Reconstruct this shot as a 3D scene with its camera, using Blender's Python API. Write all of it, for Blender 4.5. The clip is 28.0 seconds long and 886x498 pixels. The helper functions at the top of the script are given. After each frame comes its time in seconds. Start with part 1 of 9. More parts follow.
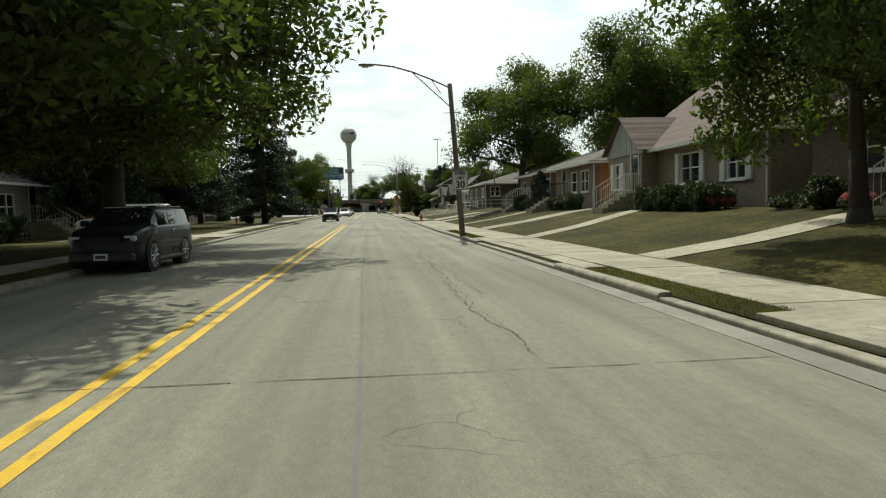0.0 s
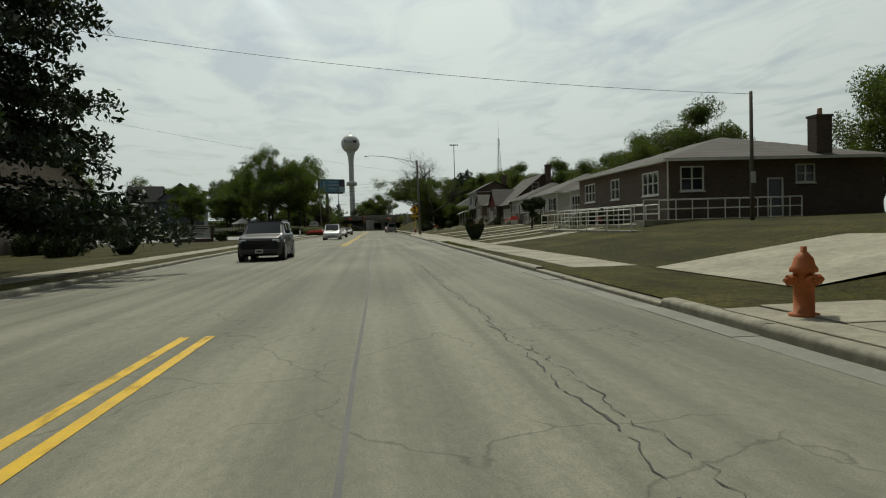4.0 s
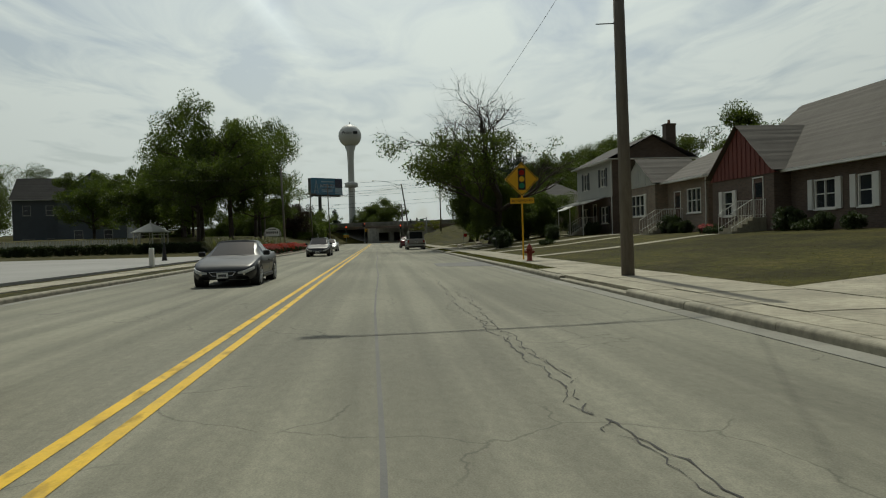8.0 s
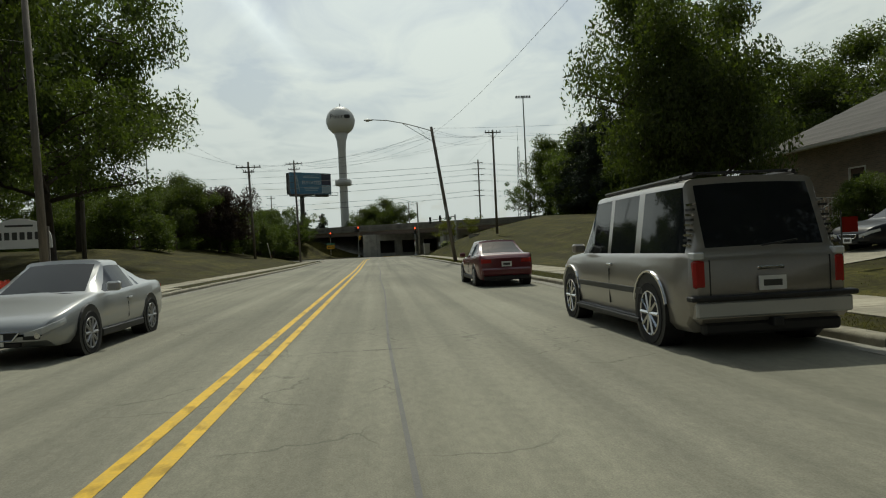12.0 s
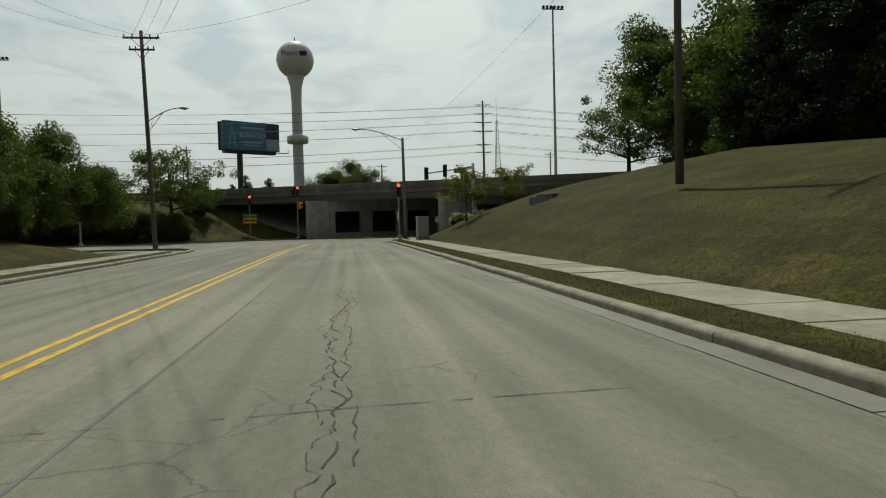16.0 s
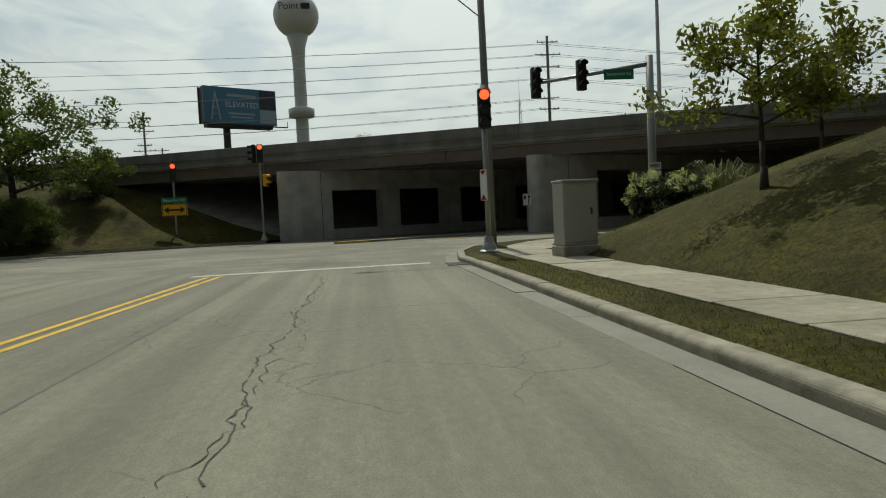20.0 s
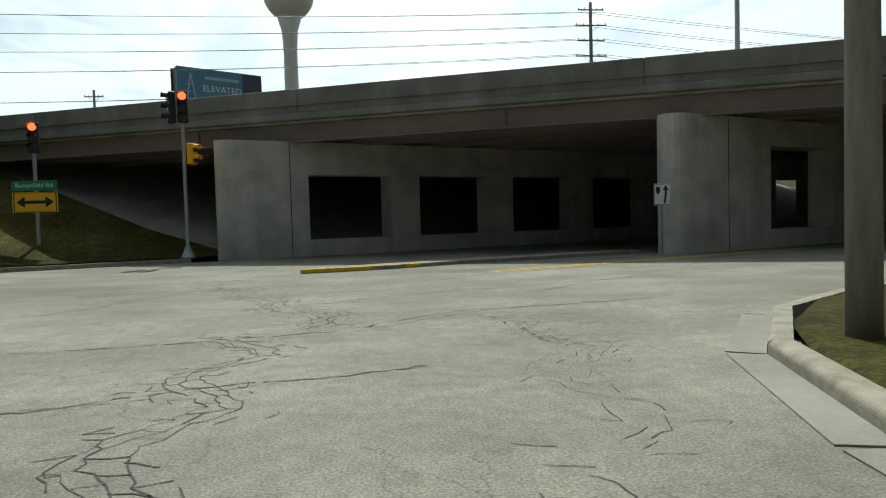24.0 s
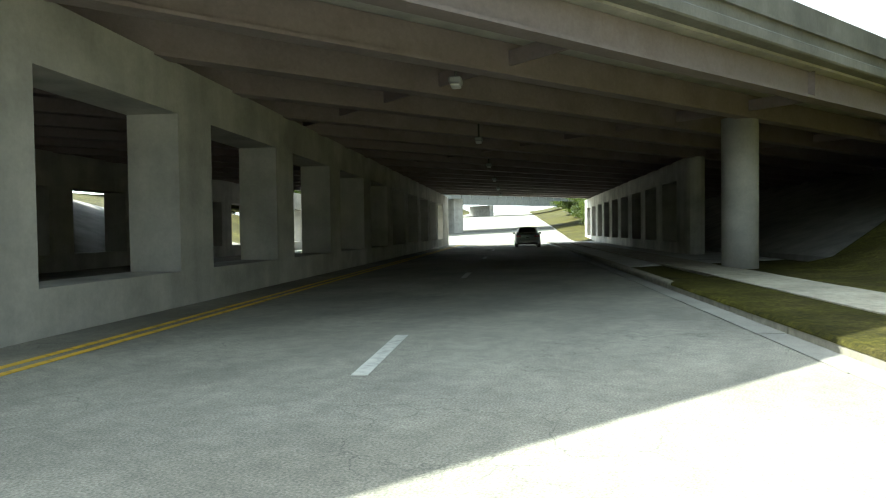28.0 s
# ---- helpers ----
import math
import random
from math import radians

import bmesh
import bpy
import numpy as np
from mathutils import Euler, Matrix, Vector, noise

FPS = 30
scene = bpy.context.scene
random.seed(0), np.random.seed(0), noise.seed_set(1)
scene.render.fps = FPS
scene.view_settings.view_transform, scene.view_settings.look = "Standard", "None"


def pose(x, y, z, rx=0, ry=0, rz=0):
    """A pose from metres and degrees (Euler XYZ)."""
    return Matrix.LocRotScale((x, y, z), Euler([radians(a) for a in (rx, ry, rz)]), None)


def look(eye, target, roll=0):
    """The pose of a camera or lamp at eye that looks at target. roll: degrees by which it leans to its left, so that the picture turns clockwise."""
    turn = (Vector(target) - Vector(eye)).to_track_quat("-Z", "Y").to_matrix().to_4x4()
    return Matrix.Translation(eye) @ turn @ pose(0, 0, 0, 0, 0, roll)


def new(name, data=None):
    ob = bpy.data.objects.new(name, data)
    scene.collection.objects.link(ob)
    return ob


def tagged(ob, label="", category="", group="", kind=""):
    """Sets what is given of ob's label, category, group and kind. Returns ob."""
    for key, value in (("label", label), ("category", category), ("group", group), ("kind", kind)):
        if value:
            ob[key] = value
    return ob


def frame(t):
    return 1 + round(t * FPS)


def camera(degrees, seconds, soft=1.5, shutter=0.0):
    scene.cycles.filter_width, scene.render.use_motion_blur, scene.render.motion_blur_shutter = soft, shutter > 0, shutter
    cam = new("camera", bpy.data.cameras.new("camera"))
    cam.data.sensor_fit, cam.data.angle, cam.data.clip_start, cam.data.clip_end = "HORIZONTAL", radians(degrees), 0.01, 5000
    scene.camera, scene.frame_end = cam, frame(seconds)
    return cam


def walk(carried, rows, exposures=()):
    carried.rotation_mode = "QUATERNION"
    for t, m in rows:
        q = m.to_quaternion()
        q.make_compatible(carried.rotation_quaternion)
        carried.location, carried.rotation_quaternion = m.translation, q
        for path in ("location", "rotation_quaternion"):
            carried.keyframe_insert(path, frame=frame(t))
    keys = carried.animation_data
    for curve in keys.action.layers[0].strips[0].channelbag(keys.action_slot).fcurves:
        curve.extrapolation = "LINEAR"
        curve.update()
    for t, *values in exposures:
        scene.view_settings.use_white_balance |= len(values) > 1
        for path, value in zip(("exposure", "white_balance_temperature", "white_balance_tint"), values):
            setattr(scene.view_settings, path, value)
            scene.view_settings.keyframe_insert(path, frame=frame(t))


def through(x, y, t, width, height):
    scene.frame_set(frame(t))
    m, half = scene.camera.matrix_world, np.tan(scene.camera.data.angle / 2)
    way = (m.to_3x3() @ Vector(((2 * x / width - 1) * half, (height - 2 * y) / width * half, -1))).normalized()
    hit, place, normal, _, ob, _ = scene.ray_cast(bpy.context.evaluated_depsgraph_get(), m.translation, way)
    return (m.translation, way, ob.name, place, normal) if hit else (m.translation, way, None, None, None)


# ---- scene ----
cam = camera(66.5, 28.0, soft=1.1)
PATH = [
    (0, (0.003, -0.000, 1.395), (0.219, 1.984, 1.272), -1.44),
    (0.5, (0.117, 5.832, 1.359), (0.323, 7.818, 1.239), -1.55),
    (1, (0.002, 12.219, 1.328), (0.218, 14.204, 1.214), -1.73),
    (1.5, (-0.078, 18.399, 1.290), (0.143, 20.384, 1.183), -1.80),
    (2, (0.048, 25.354, 1.276), (0.262, 27.340, 1.176), -1.72),
    (2.5, (0.075, 32.538, 1.269), (0.285, 34.525, 1.176), -1.98),
    (3, (0.028, 39.305, 1.256), (0.237, 41.292, 1.173), -1.95),
    (3.5, (-0.009, 46.432, 1.264), (0.199, 48.420, 1.187), -1.78),
    (5.5, (0.271, 80.303, 1.302), (0.463, 82.293, 1.254), -1.62),
    (6, (0.131, 90.016, 1.303), (0.322, 92.006, 1.255), -2.27),
    (6.5, (0.016, 99.618, 1.299), (0.204, 101.609, 1.250), -2.16),
    (7, (-0.031, 109.041, 1.291), (0.157, 111.032, 1.245), -1.88),
    (7.5, (-0.124, 118.796, 1.293), (0.070, 120.786, 1.244), -1.32),
    (8, (-0.100, 128.170, 1.303), (0.093, 130.160, 1.267), -1.63),
    (8.5, (-0.123, 137.343, 1.336), (0.069, 139.333, 1.309), -1.50),
    (9, (-0.277, 146.184, 1.350), (-0.082, 148.175, 1.333), -0.77),
    (9.5, (-0.408, 155.005, 1.305), (-0.217, 156.996, 1.272), -2.07),
    (10, (-0.372, 163.742, 1.259), (-0.180, 165.732, 1.242), -1.97),
    (10.5, (-0.236, 171.901, 1.267), (-0.049, 173.892, 1.248), -1.71),
    (11, (-0.189, 179.963, 1.301), (-0.002, 181.954, 1.284), -2.17),
    (11.5, (-0.205, 187.211, 1.342), (-0.014, 189.202, 1.329), -1.22),
    (12, (-0.293, 194.051, 1.350), (-0.097, 196.041, 1.343), -2.69),
    (12.5, (-0.354, 200.665, 1.349), (-0.154, 202.655, 1.335), -2.03),
    (14.5, (0.783, 228.209, 1.408), (1.037, 230.193, 1.374), -1.43),
    (15, (1.110, 235.000, 1.386), (1.373, 236.982, 1.335), -1.36),
    (15.5, (1.375, 240.661, 1.357), (1.649, 242.641, 1.291), -1.68),
    (16, (1.624, 246.290, 1.341), (1.907, 248.268, 1.266), -1.51),
    (16.5, (1.887, 251.677, 1.342), (2.176, 253.654, 1.259), -1.25),
    (17, (2.213, 256.880, 1.358), (2.496, 258.858, 1.268), -1.09),
    (18, (2.471, 266.087, 1.376), (2.749, 268.065, 1.276), -1.71),
    (18.5, (2.455, 270.162, 1.366), (2.726, 272.141, 1.266), -1.88),
    (19, (2.490, 274.043, 1.352), (2.747, 276.024, 1.251), -1.96),
    (19.5, (2.573, 277.934, 1.329), (2.800, 279.918, 1.229), -3.23),
    (20, (2.481, 281.535, 1.298), (2.704, 283.520, 1.192), -2.71),
    (20.5, (2.400, 284.628, 1.268), (2.618, 286.613, 1.164), -2.67),
    (21, (2.414, 287.163, 1.257), (2.622, 289.150, 1.159), -2.07),
    (21.5, (2.357, 290.194, 1.262), (2.562, 292.181, 1.171), -1.49),
    (22, (2.298, 292.645, 1.282), (2.505, 294.632, 1.192), -1.40),
    (22.5, (2.271, 294.770, 1.314), (2.481, 296.756, 1.224), -1.30),
    (24.5, (2.436, 299.487, 1.260), (2.687, 301.469, 1.173), -1.88),
    (25, (2.460, 300.408, 1.277), (2.730, 302.388, 1.195), -2.09),
    (25.5, (2.475, 301.768, 1.300), (2.844, 303.732, 1.227), -1.42),
    (26, (3.130, 303.536, 1.317), (3.748, 305.437, 1.250), -1.51),
    (26.5, (4.224, 305.617, 1.316), (5.201, 307.361, 1.254), -1.02),
    (27, (5.951, 307.770, 1.300), (7.300, 309.246, 1.242), -0.21),
    (27.5, (8.333, 309.588, 1.288), (9.933, 310.787, 1.234), -1.11),
    (28, (11.159, 311.384, 1.266), (12.908, 312.354, 1.213), -0.81),
]
EXPOSURES = [(t, stops, 6650, -1) for t, stops in (
    (0.0, -0.3), (1.0, -0.4), (2.0, -0.7), (3.0, -0.9), (6.0, -1.1), (12.0, -0.98), (15.0, -1.0), (22.0, -0.75))] + [(t, stops, 6250, -2) for t, stops in (
    (22.5, -0.66), (24.5, -0.12), (25.0, 0.03))] + [(t, stops, 6050, -3) for t, stops in (
    (26.0, 0.38), (26.5, 0.7), (27.0, 1.12), (27.5, 1.6), (28.0, 2.05))]
walk(cam, [(t, look(eye, target, roll)) for t, eye, target, roll in PATH], EXPOSURES)

# ---- daylight: a high sun ahead of the car, thin cloud in a pale sky ----
SUN_ELEV = radians(54)
SUN_DIR = Vector((0.04 * math.cos(SUN_ELEV), 0.999 * math.cos(SUN_ELEV), math.sin(SUN_ELEV)))
TRAIL = (-0.776, 0.0934, -0.624)  # across the plane of the vapour trail
world = bpy.data.worlds.new("sky")
scene.world = world
world.use_nodes = True
wn, wl = world.node_tree.nodes, world.node_tree.links
wn.clear()
w_out = wn.new("ShaderNodeOutputWorld")
w_bg = wn.new("ShaderNodeBackground")
w_sky = wn.new("ShaderNodeTexSky")
w_sky.sky_type = "NISHITA"
w_sky.sun_disc = False
w_sky.sun_elevation = SUN_ELEV
w_sky.sun_rotation = math.atan2(SUN_DIR.x, SUN_DIR.y)
w_sky.air_density, w_sky.dust_density, w_sky.ozone_density = 1.0, 2.5, 1.0
w_co = wn.new("ShaderNodeTexCoord")
w_sep = wn.new("ShaderNodeSeparateXYZ")
w_div = wn.new("ShaderNodeVectorMath")
w_div.operation = "DIVIDE"
w_com = wn.new("ShaderNodeCombineXYZ")
w_max = wn.new("ShaderNodeMath")
w_max.operation = "MAXIMUM"
w_max.inputs[1].default_value = 0.06
w_map = wn.new("ShaderNodeMapping")
w_map.inputs["Rotation"].default_value = (0, 0, radians(12))
w_map.inputs["Scale"].default_value = (1.1, 0.55, 1.0)
w_n1 = wn.new("ShaderNodeTexNoise")
w_n1.inputs["Scale"].default_value = 1.6
w_n1.inputs["Detail"].default_value = 7
w_n1.inputs["Roughness"].default_value = 0.58
w_n1.inputs["Distortion"].default_value = 0.6
w_ramp = wn.new("ShaderNodeValToRGB")
w_ramp.color_ramp.elements[0].position, w_ramp.color_ramp.elements[0].color = 0.36, (0, 0, 0, 1)
w_ramp.color_ramp.elements[1].position, w_ramp.color_ramp.elements[1].color = 0.66, (1, 1, 1, 1)
w_hor = wn.new("ShaderNodeMapRange")
for key, value in (("From Min", 0.0), ("From Max", 0.45), ("To Min", 0.85), ("To Max", 0.0)):
    w_hor.inputs[key].default_value = value
w_amt = wn.new("ShaderNodeMath")
w_amt.operation = "ADD"
w_amt.use_clamp = True
w_mul = wn.new("ShaderNodeMath")
w_mul.operation = "MULTIPLY"
w_mul.inputs[1].default_value = 0.8
w_mix = wn.new("ShaderNodeMixRGB")
w_mix.inputs[2].default_value = (9.45, 9.9, 10.05, 1)
# the haze is brightest under the sun and fades to the other side
w_dot = wn.new("ShaderNodeVectorMath")
w_dot.operation = "DOT_PRODUCT"
w_dot.inputs[1].default_value = SUN_DIR
w_glow = wn.new("ShaderNodeMapRange")
for key, value in (("From Min", -0.6), ("From Max", 0.85), ("To Min", 0.0), ("To Max", 1.0)):
    w_glow.inputs[key].default_value = value
w_fall = wn.new("ShaderNodeMath")
w_fall.operation = "POWER"
w_fall.inputs[1].default_value = 2.2
w_haze = wn.new("ShaderNodeMath")
w_haze.operation = "MULTIPLY_ADD"
w_haze.inputs[1].default_value, w_haze.inputs[2].default_value = 1.36, 0.27
w_scale = wn.new("ShaderNodeVectorMath")
w_scale.operation = "SCALE"
wl.new(w_co.outputs["Generated"], w_dot.inputs[0])
wl.new(w_dot.outputs["Value"], w_glow.inputs["Value"])
w_lift = wn.new("ShaderNodeMath")
w_lift.operation = "MULTIPLY_ADD"
wl.new(w_glow.outputs[0], w_fall.inputs[0])
wl.new(w_fall.outputs[0], w_haze.inputs[0])
wl.new(w_haze.outputs[0], w_lift.inputs[1])
wl.new(w_haze.outputs[0], w_lift.inputs[2])
wl.new(w_lift.outputs[0], w_scale.inputs["Scale"])
# an old vapour trail
w_trail = wn.new("ShaderNodeVectorMath")
w_trail.operation = "DOT_PRODUCT"
w_trail.inputs[1].default_value = TRAIL
w_abs = wn.new("ShaderNodeMath")
w_abs.operation = "ABSOLUTE"
w_band = wn.new("ShaderNodeMapRange")
for key, value in (("From Min", 0.0), ("From Max", 0.026), ("To Min", 0.2), ("To Max", 0.0)):
    w_band.inputs[key].default_value = value
w_high = wn.new("ShaderNodeMapRange")
for key, value in (("From Min", 0.235), ("From Max", 0.31), ("To Min", 0.0), ("To Max", 1.0)):
    w_high.inputs[key].default_value = value
w_both = wn.new("ShaderNodeMath")
w_both.operation = "MULTIPLY"
w_sum = wn.new("ShaderNodeMath")
w_sum.operation = "ADD"
w_sum.use_clamp = True
for a, b in ((w_co.outputs["Generated"], w_trail.inputs[0]), (w_trail.outputs["Value"], w_abs.inputs[0]), (w_abs.outputs[0], w_band.inputs["Value"]), (w_sep.outputs[2], w_high.inputs["Value"]),
             (w_band.outputs[0], w_both.inputs[0]), (w_high.outputs[0], w_both.inputs[1]), (w_both.outputs[0], w_lift.inputs[0]), (w_both.outputs[0], w_sum.inputs[0]), (w_amt.outputs[0], w_sum.inputs[1])):
    wl.new(a, b)
w_bg.inputs["Strength"].default_value = 0.1
for a, b in (
    (w_co.outputs["Generated"], w_sep.inputs[0]), (w_sep.outputs[2], w_max.inputs[0]),
    (w_max.outputs[0], w_com.inputs[0]), (w_max.outputs[0], w_com.inputs[1]), (w_max.outputs[0], w_com.inputs[2]),
    (w_co.outputs["Generated"], w_div.inputs[0]), (w_com.outputs[0], w_div.inputs[1]), (w_div.outputs[0], w_map.inputs[0]),
    (w_map.outputs[0], w_n1.inputs["Vector"]), (w_n1.outputs["Fac"], w_ramp.inputs[0]), (w_ramp.outputs[0], w_mul.inputs[0]),
    (w_sep.outputs[2], w_hor.inputs["Value"]), (w_mul.outputs[0], w_amt.inputs[0]), (w_hor.outputs[0], w_amt.inputs[1]),
    (w_sum.outputs[0], w_mix.inputs[0]), (w_sky.outputs[0], w_mix.inputs[1]), (w_mix.outputs[0], w_scale.inputs[0]), (w_scale.outputs[0], w_bg.inputs[0]),
    (w_bg.outputs[0], w_out.inputs[0]),
):
    wl.new(a, b)
sun = new("sun", bpy.data.lights.new("sun", "SUN"))
sun.data.energy, sun.data.angle, sun.data.color = 4.9, radians(0.6), (1.0, 0.95, 0.87)
sun.matrix_world = look(SUN_DIR * 200, (0, 0, 0))


# ---- materials ----
def material(name, colour, rough=0.85, metal=0.0, vary=0.25, scale=1.0, fine=30.0, bump=0.15, dirt=0.0, dirt_colour=(0.05, 0.045, 0.04),
             per_object=0.0, per_island=0.0, stretch=(1, 1, 1), bump_scale=None, spec=0.4, coat=0.0):
    """A surface with a broad and a fine variation, stains and relief, in metres."""
    m = bpy.data.materials.new(name)
    m.use_nodes = True
    nodes, links = m.node_tree.nodes, m.node_tree.links
    b = nodes["Principled BSDF"]
    co = nodes.new("ShaderNodeTexCoord")
    mp = nodes.new("ShaderNodeMapping")
    mp.inputs["Scale"].default_value = stretch
    geo = nodes.new("ShaderNodeNewGeometry")
    links.new(geo.outputs["Position"], mp.inputs[0])

    def noise_node(s, detail, r=0.6):
        n = nodes.new("ShaderNodeTexNoise")
        n.inputs["Scale"].default_value, n.inputs["Detail"].default_value, n.inputs["Roughness"].default_value = s, detail, r
        links.new(mp.outputs[0], n.inputs["Vector"])
        return n

    broad, small = noise_node(scale, 5), noise_node(fine, 3, 0.7)
    add = nodes.new("ShaderNodeMath")
    add.operation = "MULTIPLY_ADD"
    add.inputs[1].default_value = 0.6
    links.new(small.outputs["Fac"], add.inputs[0])
    links.new(broad.outputs["Fac"], add.inputs[2])
    rng = nodes.new("ShaderNodeMapRange")
    for key, value in (("From Min", 0.5), ("From Max", 1.1), ("To Min", 1 - vary), ("To Max", 1 + vary)):
        rng.inputs[key].default_value = value
    links.new(add.outputs[0], rng.inputs["Value"])
    factor = rng.outputs[0]
    for amount, socket in ((per_object, "object"), (per_island, "island")):
        if amount:
            if socket == "object":
                rnd = nodes.new("ShaderNodeObjectInfo").outputs["Random"]
            else:
                rnd = geo.outputs["Random Per Island"]
            r2 = nodes.new("ShaderNodeMapRange")
            r2.inputs["To Min"].default_value, r2.inputs["To Max"].default_value = 1 - amount, 1 + amount
            links.new(rnd, r2.inputs["Value"])
            mu = nodes.new("ShaderNodeMath")
            mu.operation = "MULTIPLY"
            links.new(factor, mu.inputs[0])
            links.new(r2.outputs[0], mu.inputs[1])
            factor = mu.outputs[0]
    sc = nodes.new("ShaderNodeVectorMath")
    sc.operation = "SCALE"
    sc.inputs[0].default_value = colour
    links.new(factor, sc.inputs["Scale"])
    result = sc.outputs[0]
    if dirt:
        stain = noise_node(scale * 2.3, 6, 0.65)
        ramp = nodes.new("ShaderNodeMapRange")
        for key, value in (("From Min", 0.48), ("From Max", 0.72), ("To Min", 0.0), ("To Max", dirt)):
            ramp.inputs[key].default_value = value
        links.new(stain.outputs["Fac"], ramp.inputs["Value"])
        mix = nodes.new("ShaderNodeMixRGB")
        mix.inputs[2].default_value = (*dirt_colour, 1)
        links.new(ramp.outputs[0], mix.inputs[0])
        links.new(result, mix.inputs[1])
        result = mix.outputs[0]
    links.new(result, b.inputs["Base Color"])
    b.inputs["Roughness"].default_value, b.inputs["Metallic"].default_value = rough, metal
    b.inputs["Specular IOR Level"].default_value = spec
    b.inputs["Coat Weight"].default_value = coat
    b.inputs["Coat Roughness"].default_value = 0.06
    if bump:
        bn = nodes.new("ShaderNodeBump")
        bn.inputs["Strength"].default_value, bn.inputs["Distance"].default_value = bump, 0.02
        src = small if bump_scale is None else noise_node(bump_scale, 4)
        links.new(src.outputs["Fac"], bn.inputs["Height"])
        links.new(bn.outputs[0], b.inputs["Normal"])
    return m


def layer(m, scale, stretch, low, high, cut=(0.35, 0.65), kind="noise", warp=0.0):
    """Multiplies the colour of a material by one more pattern: streaks, grit or hairline cracks."""
    nodes, links = m.node_tree.nodes, m.node_tree.links
    b = nodes["Principled BSDF"]
    src = b.inputs["Base Color"].links[0].from_socket
    geo = nodes.new("ShaderNodeNewGeometry")
    mp = nodes.new("ShaderNodeMapping")
    mp.inputs["Scale"].default_value = stretch
    links.new(geo.outputs["Position"], mp.inputs[0])
    vec = mp.outputs[0]
    if warp:
        wv = nodes.new("ShaderNodeTexNoise")
        wv.inputs["Scale"].default_value, wv.inputs["Detail"].default_value = scale * 1.5, 5
        links.new(vec, wv.inputs["Vector"])
        ma = nodes.new("ShaderNodeVectorMath")
        ma.operation = "MULTIPLY_ADD"
        ma.inputs[1].default_value = (warp, warp, warp)
        links.new(wv.outputs["Color"], ma.inputs[0])
        links.new(vec, ma.inputs[2])
        vec = ma.outputs[0]
    if kind == "noise":
        n = nodes.new("ShaderNodeTexNoise")
        n.inputs["Detail"].default_value = 5
        out = n.outputs["Fac"]
    else:
        n = nodes.new("ShaderNodeTexVoronoi")
        n.feature = "DISTANCE_TO_EDGE"
        out = n.outputs["Distance"]
    n.inputs["Scale"].default_value = scale
    links.new(vec, n.inputs["Vector"])
    r = nodes.new("ShaderNodeMapRange")
    for key, value in (("From Min", cut[0]), ("From Max", cut[1]), ("To Min", low), ("To Max", high)):
        r.inputs[key].default_value = value
    links.new(out, r.inputs["Value"])
    val = r.outputs[0]
    if kind == "cracks":
        where = nodes.new("ShaderNodeTexNoise")
        where.inputs["Scale"].default_value = 0.35
        links.new(geo.outputs["Position"], where.inputs["Vector"])
        r2 = nodes.new("ShaderNodeMapRange")
        for key, value in (("From Min", 0.54), ("From Max", 0.64), ("To Min", 1.0), ("To Max", 0.0)):
            r2.inputs[key].default_value = value
        links.new(where.outputs["Fac"], r2.inputs["Value"])
        mx = nodes.new("ShaderNodeMath")
        mx.operation = "MAXIMUM"
        links.new(val, mx.inputs[0])
        links.new(r2.outputs[0], mx.inputs[1])
        val = mx.outputs[0]
    sc = nodes.new("ShaderNodeVectorMath")
    sc.operation = "SCALE"
    links.new(src, sc.inputs[0])
    links.new(val, sc.inputs["Scale"])
    links.new(sc.outputs[0], b.inputs["Base Color"])
    return m


def leaf_material(name, colour, vary=0.35, through=0.35):
    """Leaves: two tones by clump, light shining through."""
    m = material(name, colour, 0.6, vary=0.3, scale=0.35, fine=3.0, bump=0, per_island=vary)
    nodes, links = m.node_tree.nodes, m.node_tree.links
    b = nodes["Principled BSDF"]
    tr = nodes.new("ShaderNodeBsdfTranslucent")
    mix = nodes.new("ShaderNodeMixShader")
    mix.inputs[0].default_value = through
    src = b.inputs["Base Color"].links[0].from_socket
    hue = nodes.new("ShaderNodeVectorMath")
    hue.operation = "MULTIPLY"
    hue.inputs[1].default_value = (1.5, 1.7, 0.6)
    links.new(src, hue.inputs[0])
    links.new(hue.outputs[0], tr.inputs["Color"])
    out = nodes["Material Output"]
    links.new(b.outputs[0], mix.inputs[1])
    links.new(tr.outputs[0], mix.inputs[2])
    links.new(mix.outputs[0], out.inputs["Surface"])
    return m


def glow_material(name, colour, strength):
    m = material(name, colour, 0.4, vary=0.05, bump=0)
    b = m.node_tree.nodes["Principled BSDF"]
    b.inputs["Emission Color"].default_value, b.inputs["Emission Strength"].default_value = (*colour, 1), strength
    return m


def glass_material(name, colour=(0.03, 0.035, 0.04), rough=0.04, spec=0.8):
    return material(name, colour, rough, vary=0.2, bump=0, spec=spec, scale=0.4)


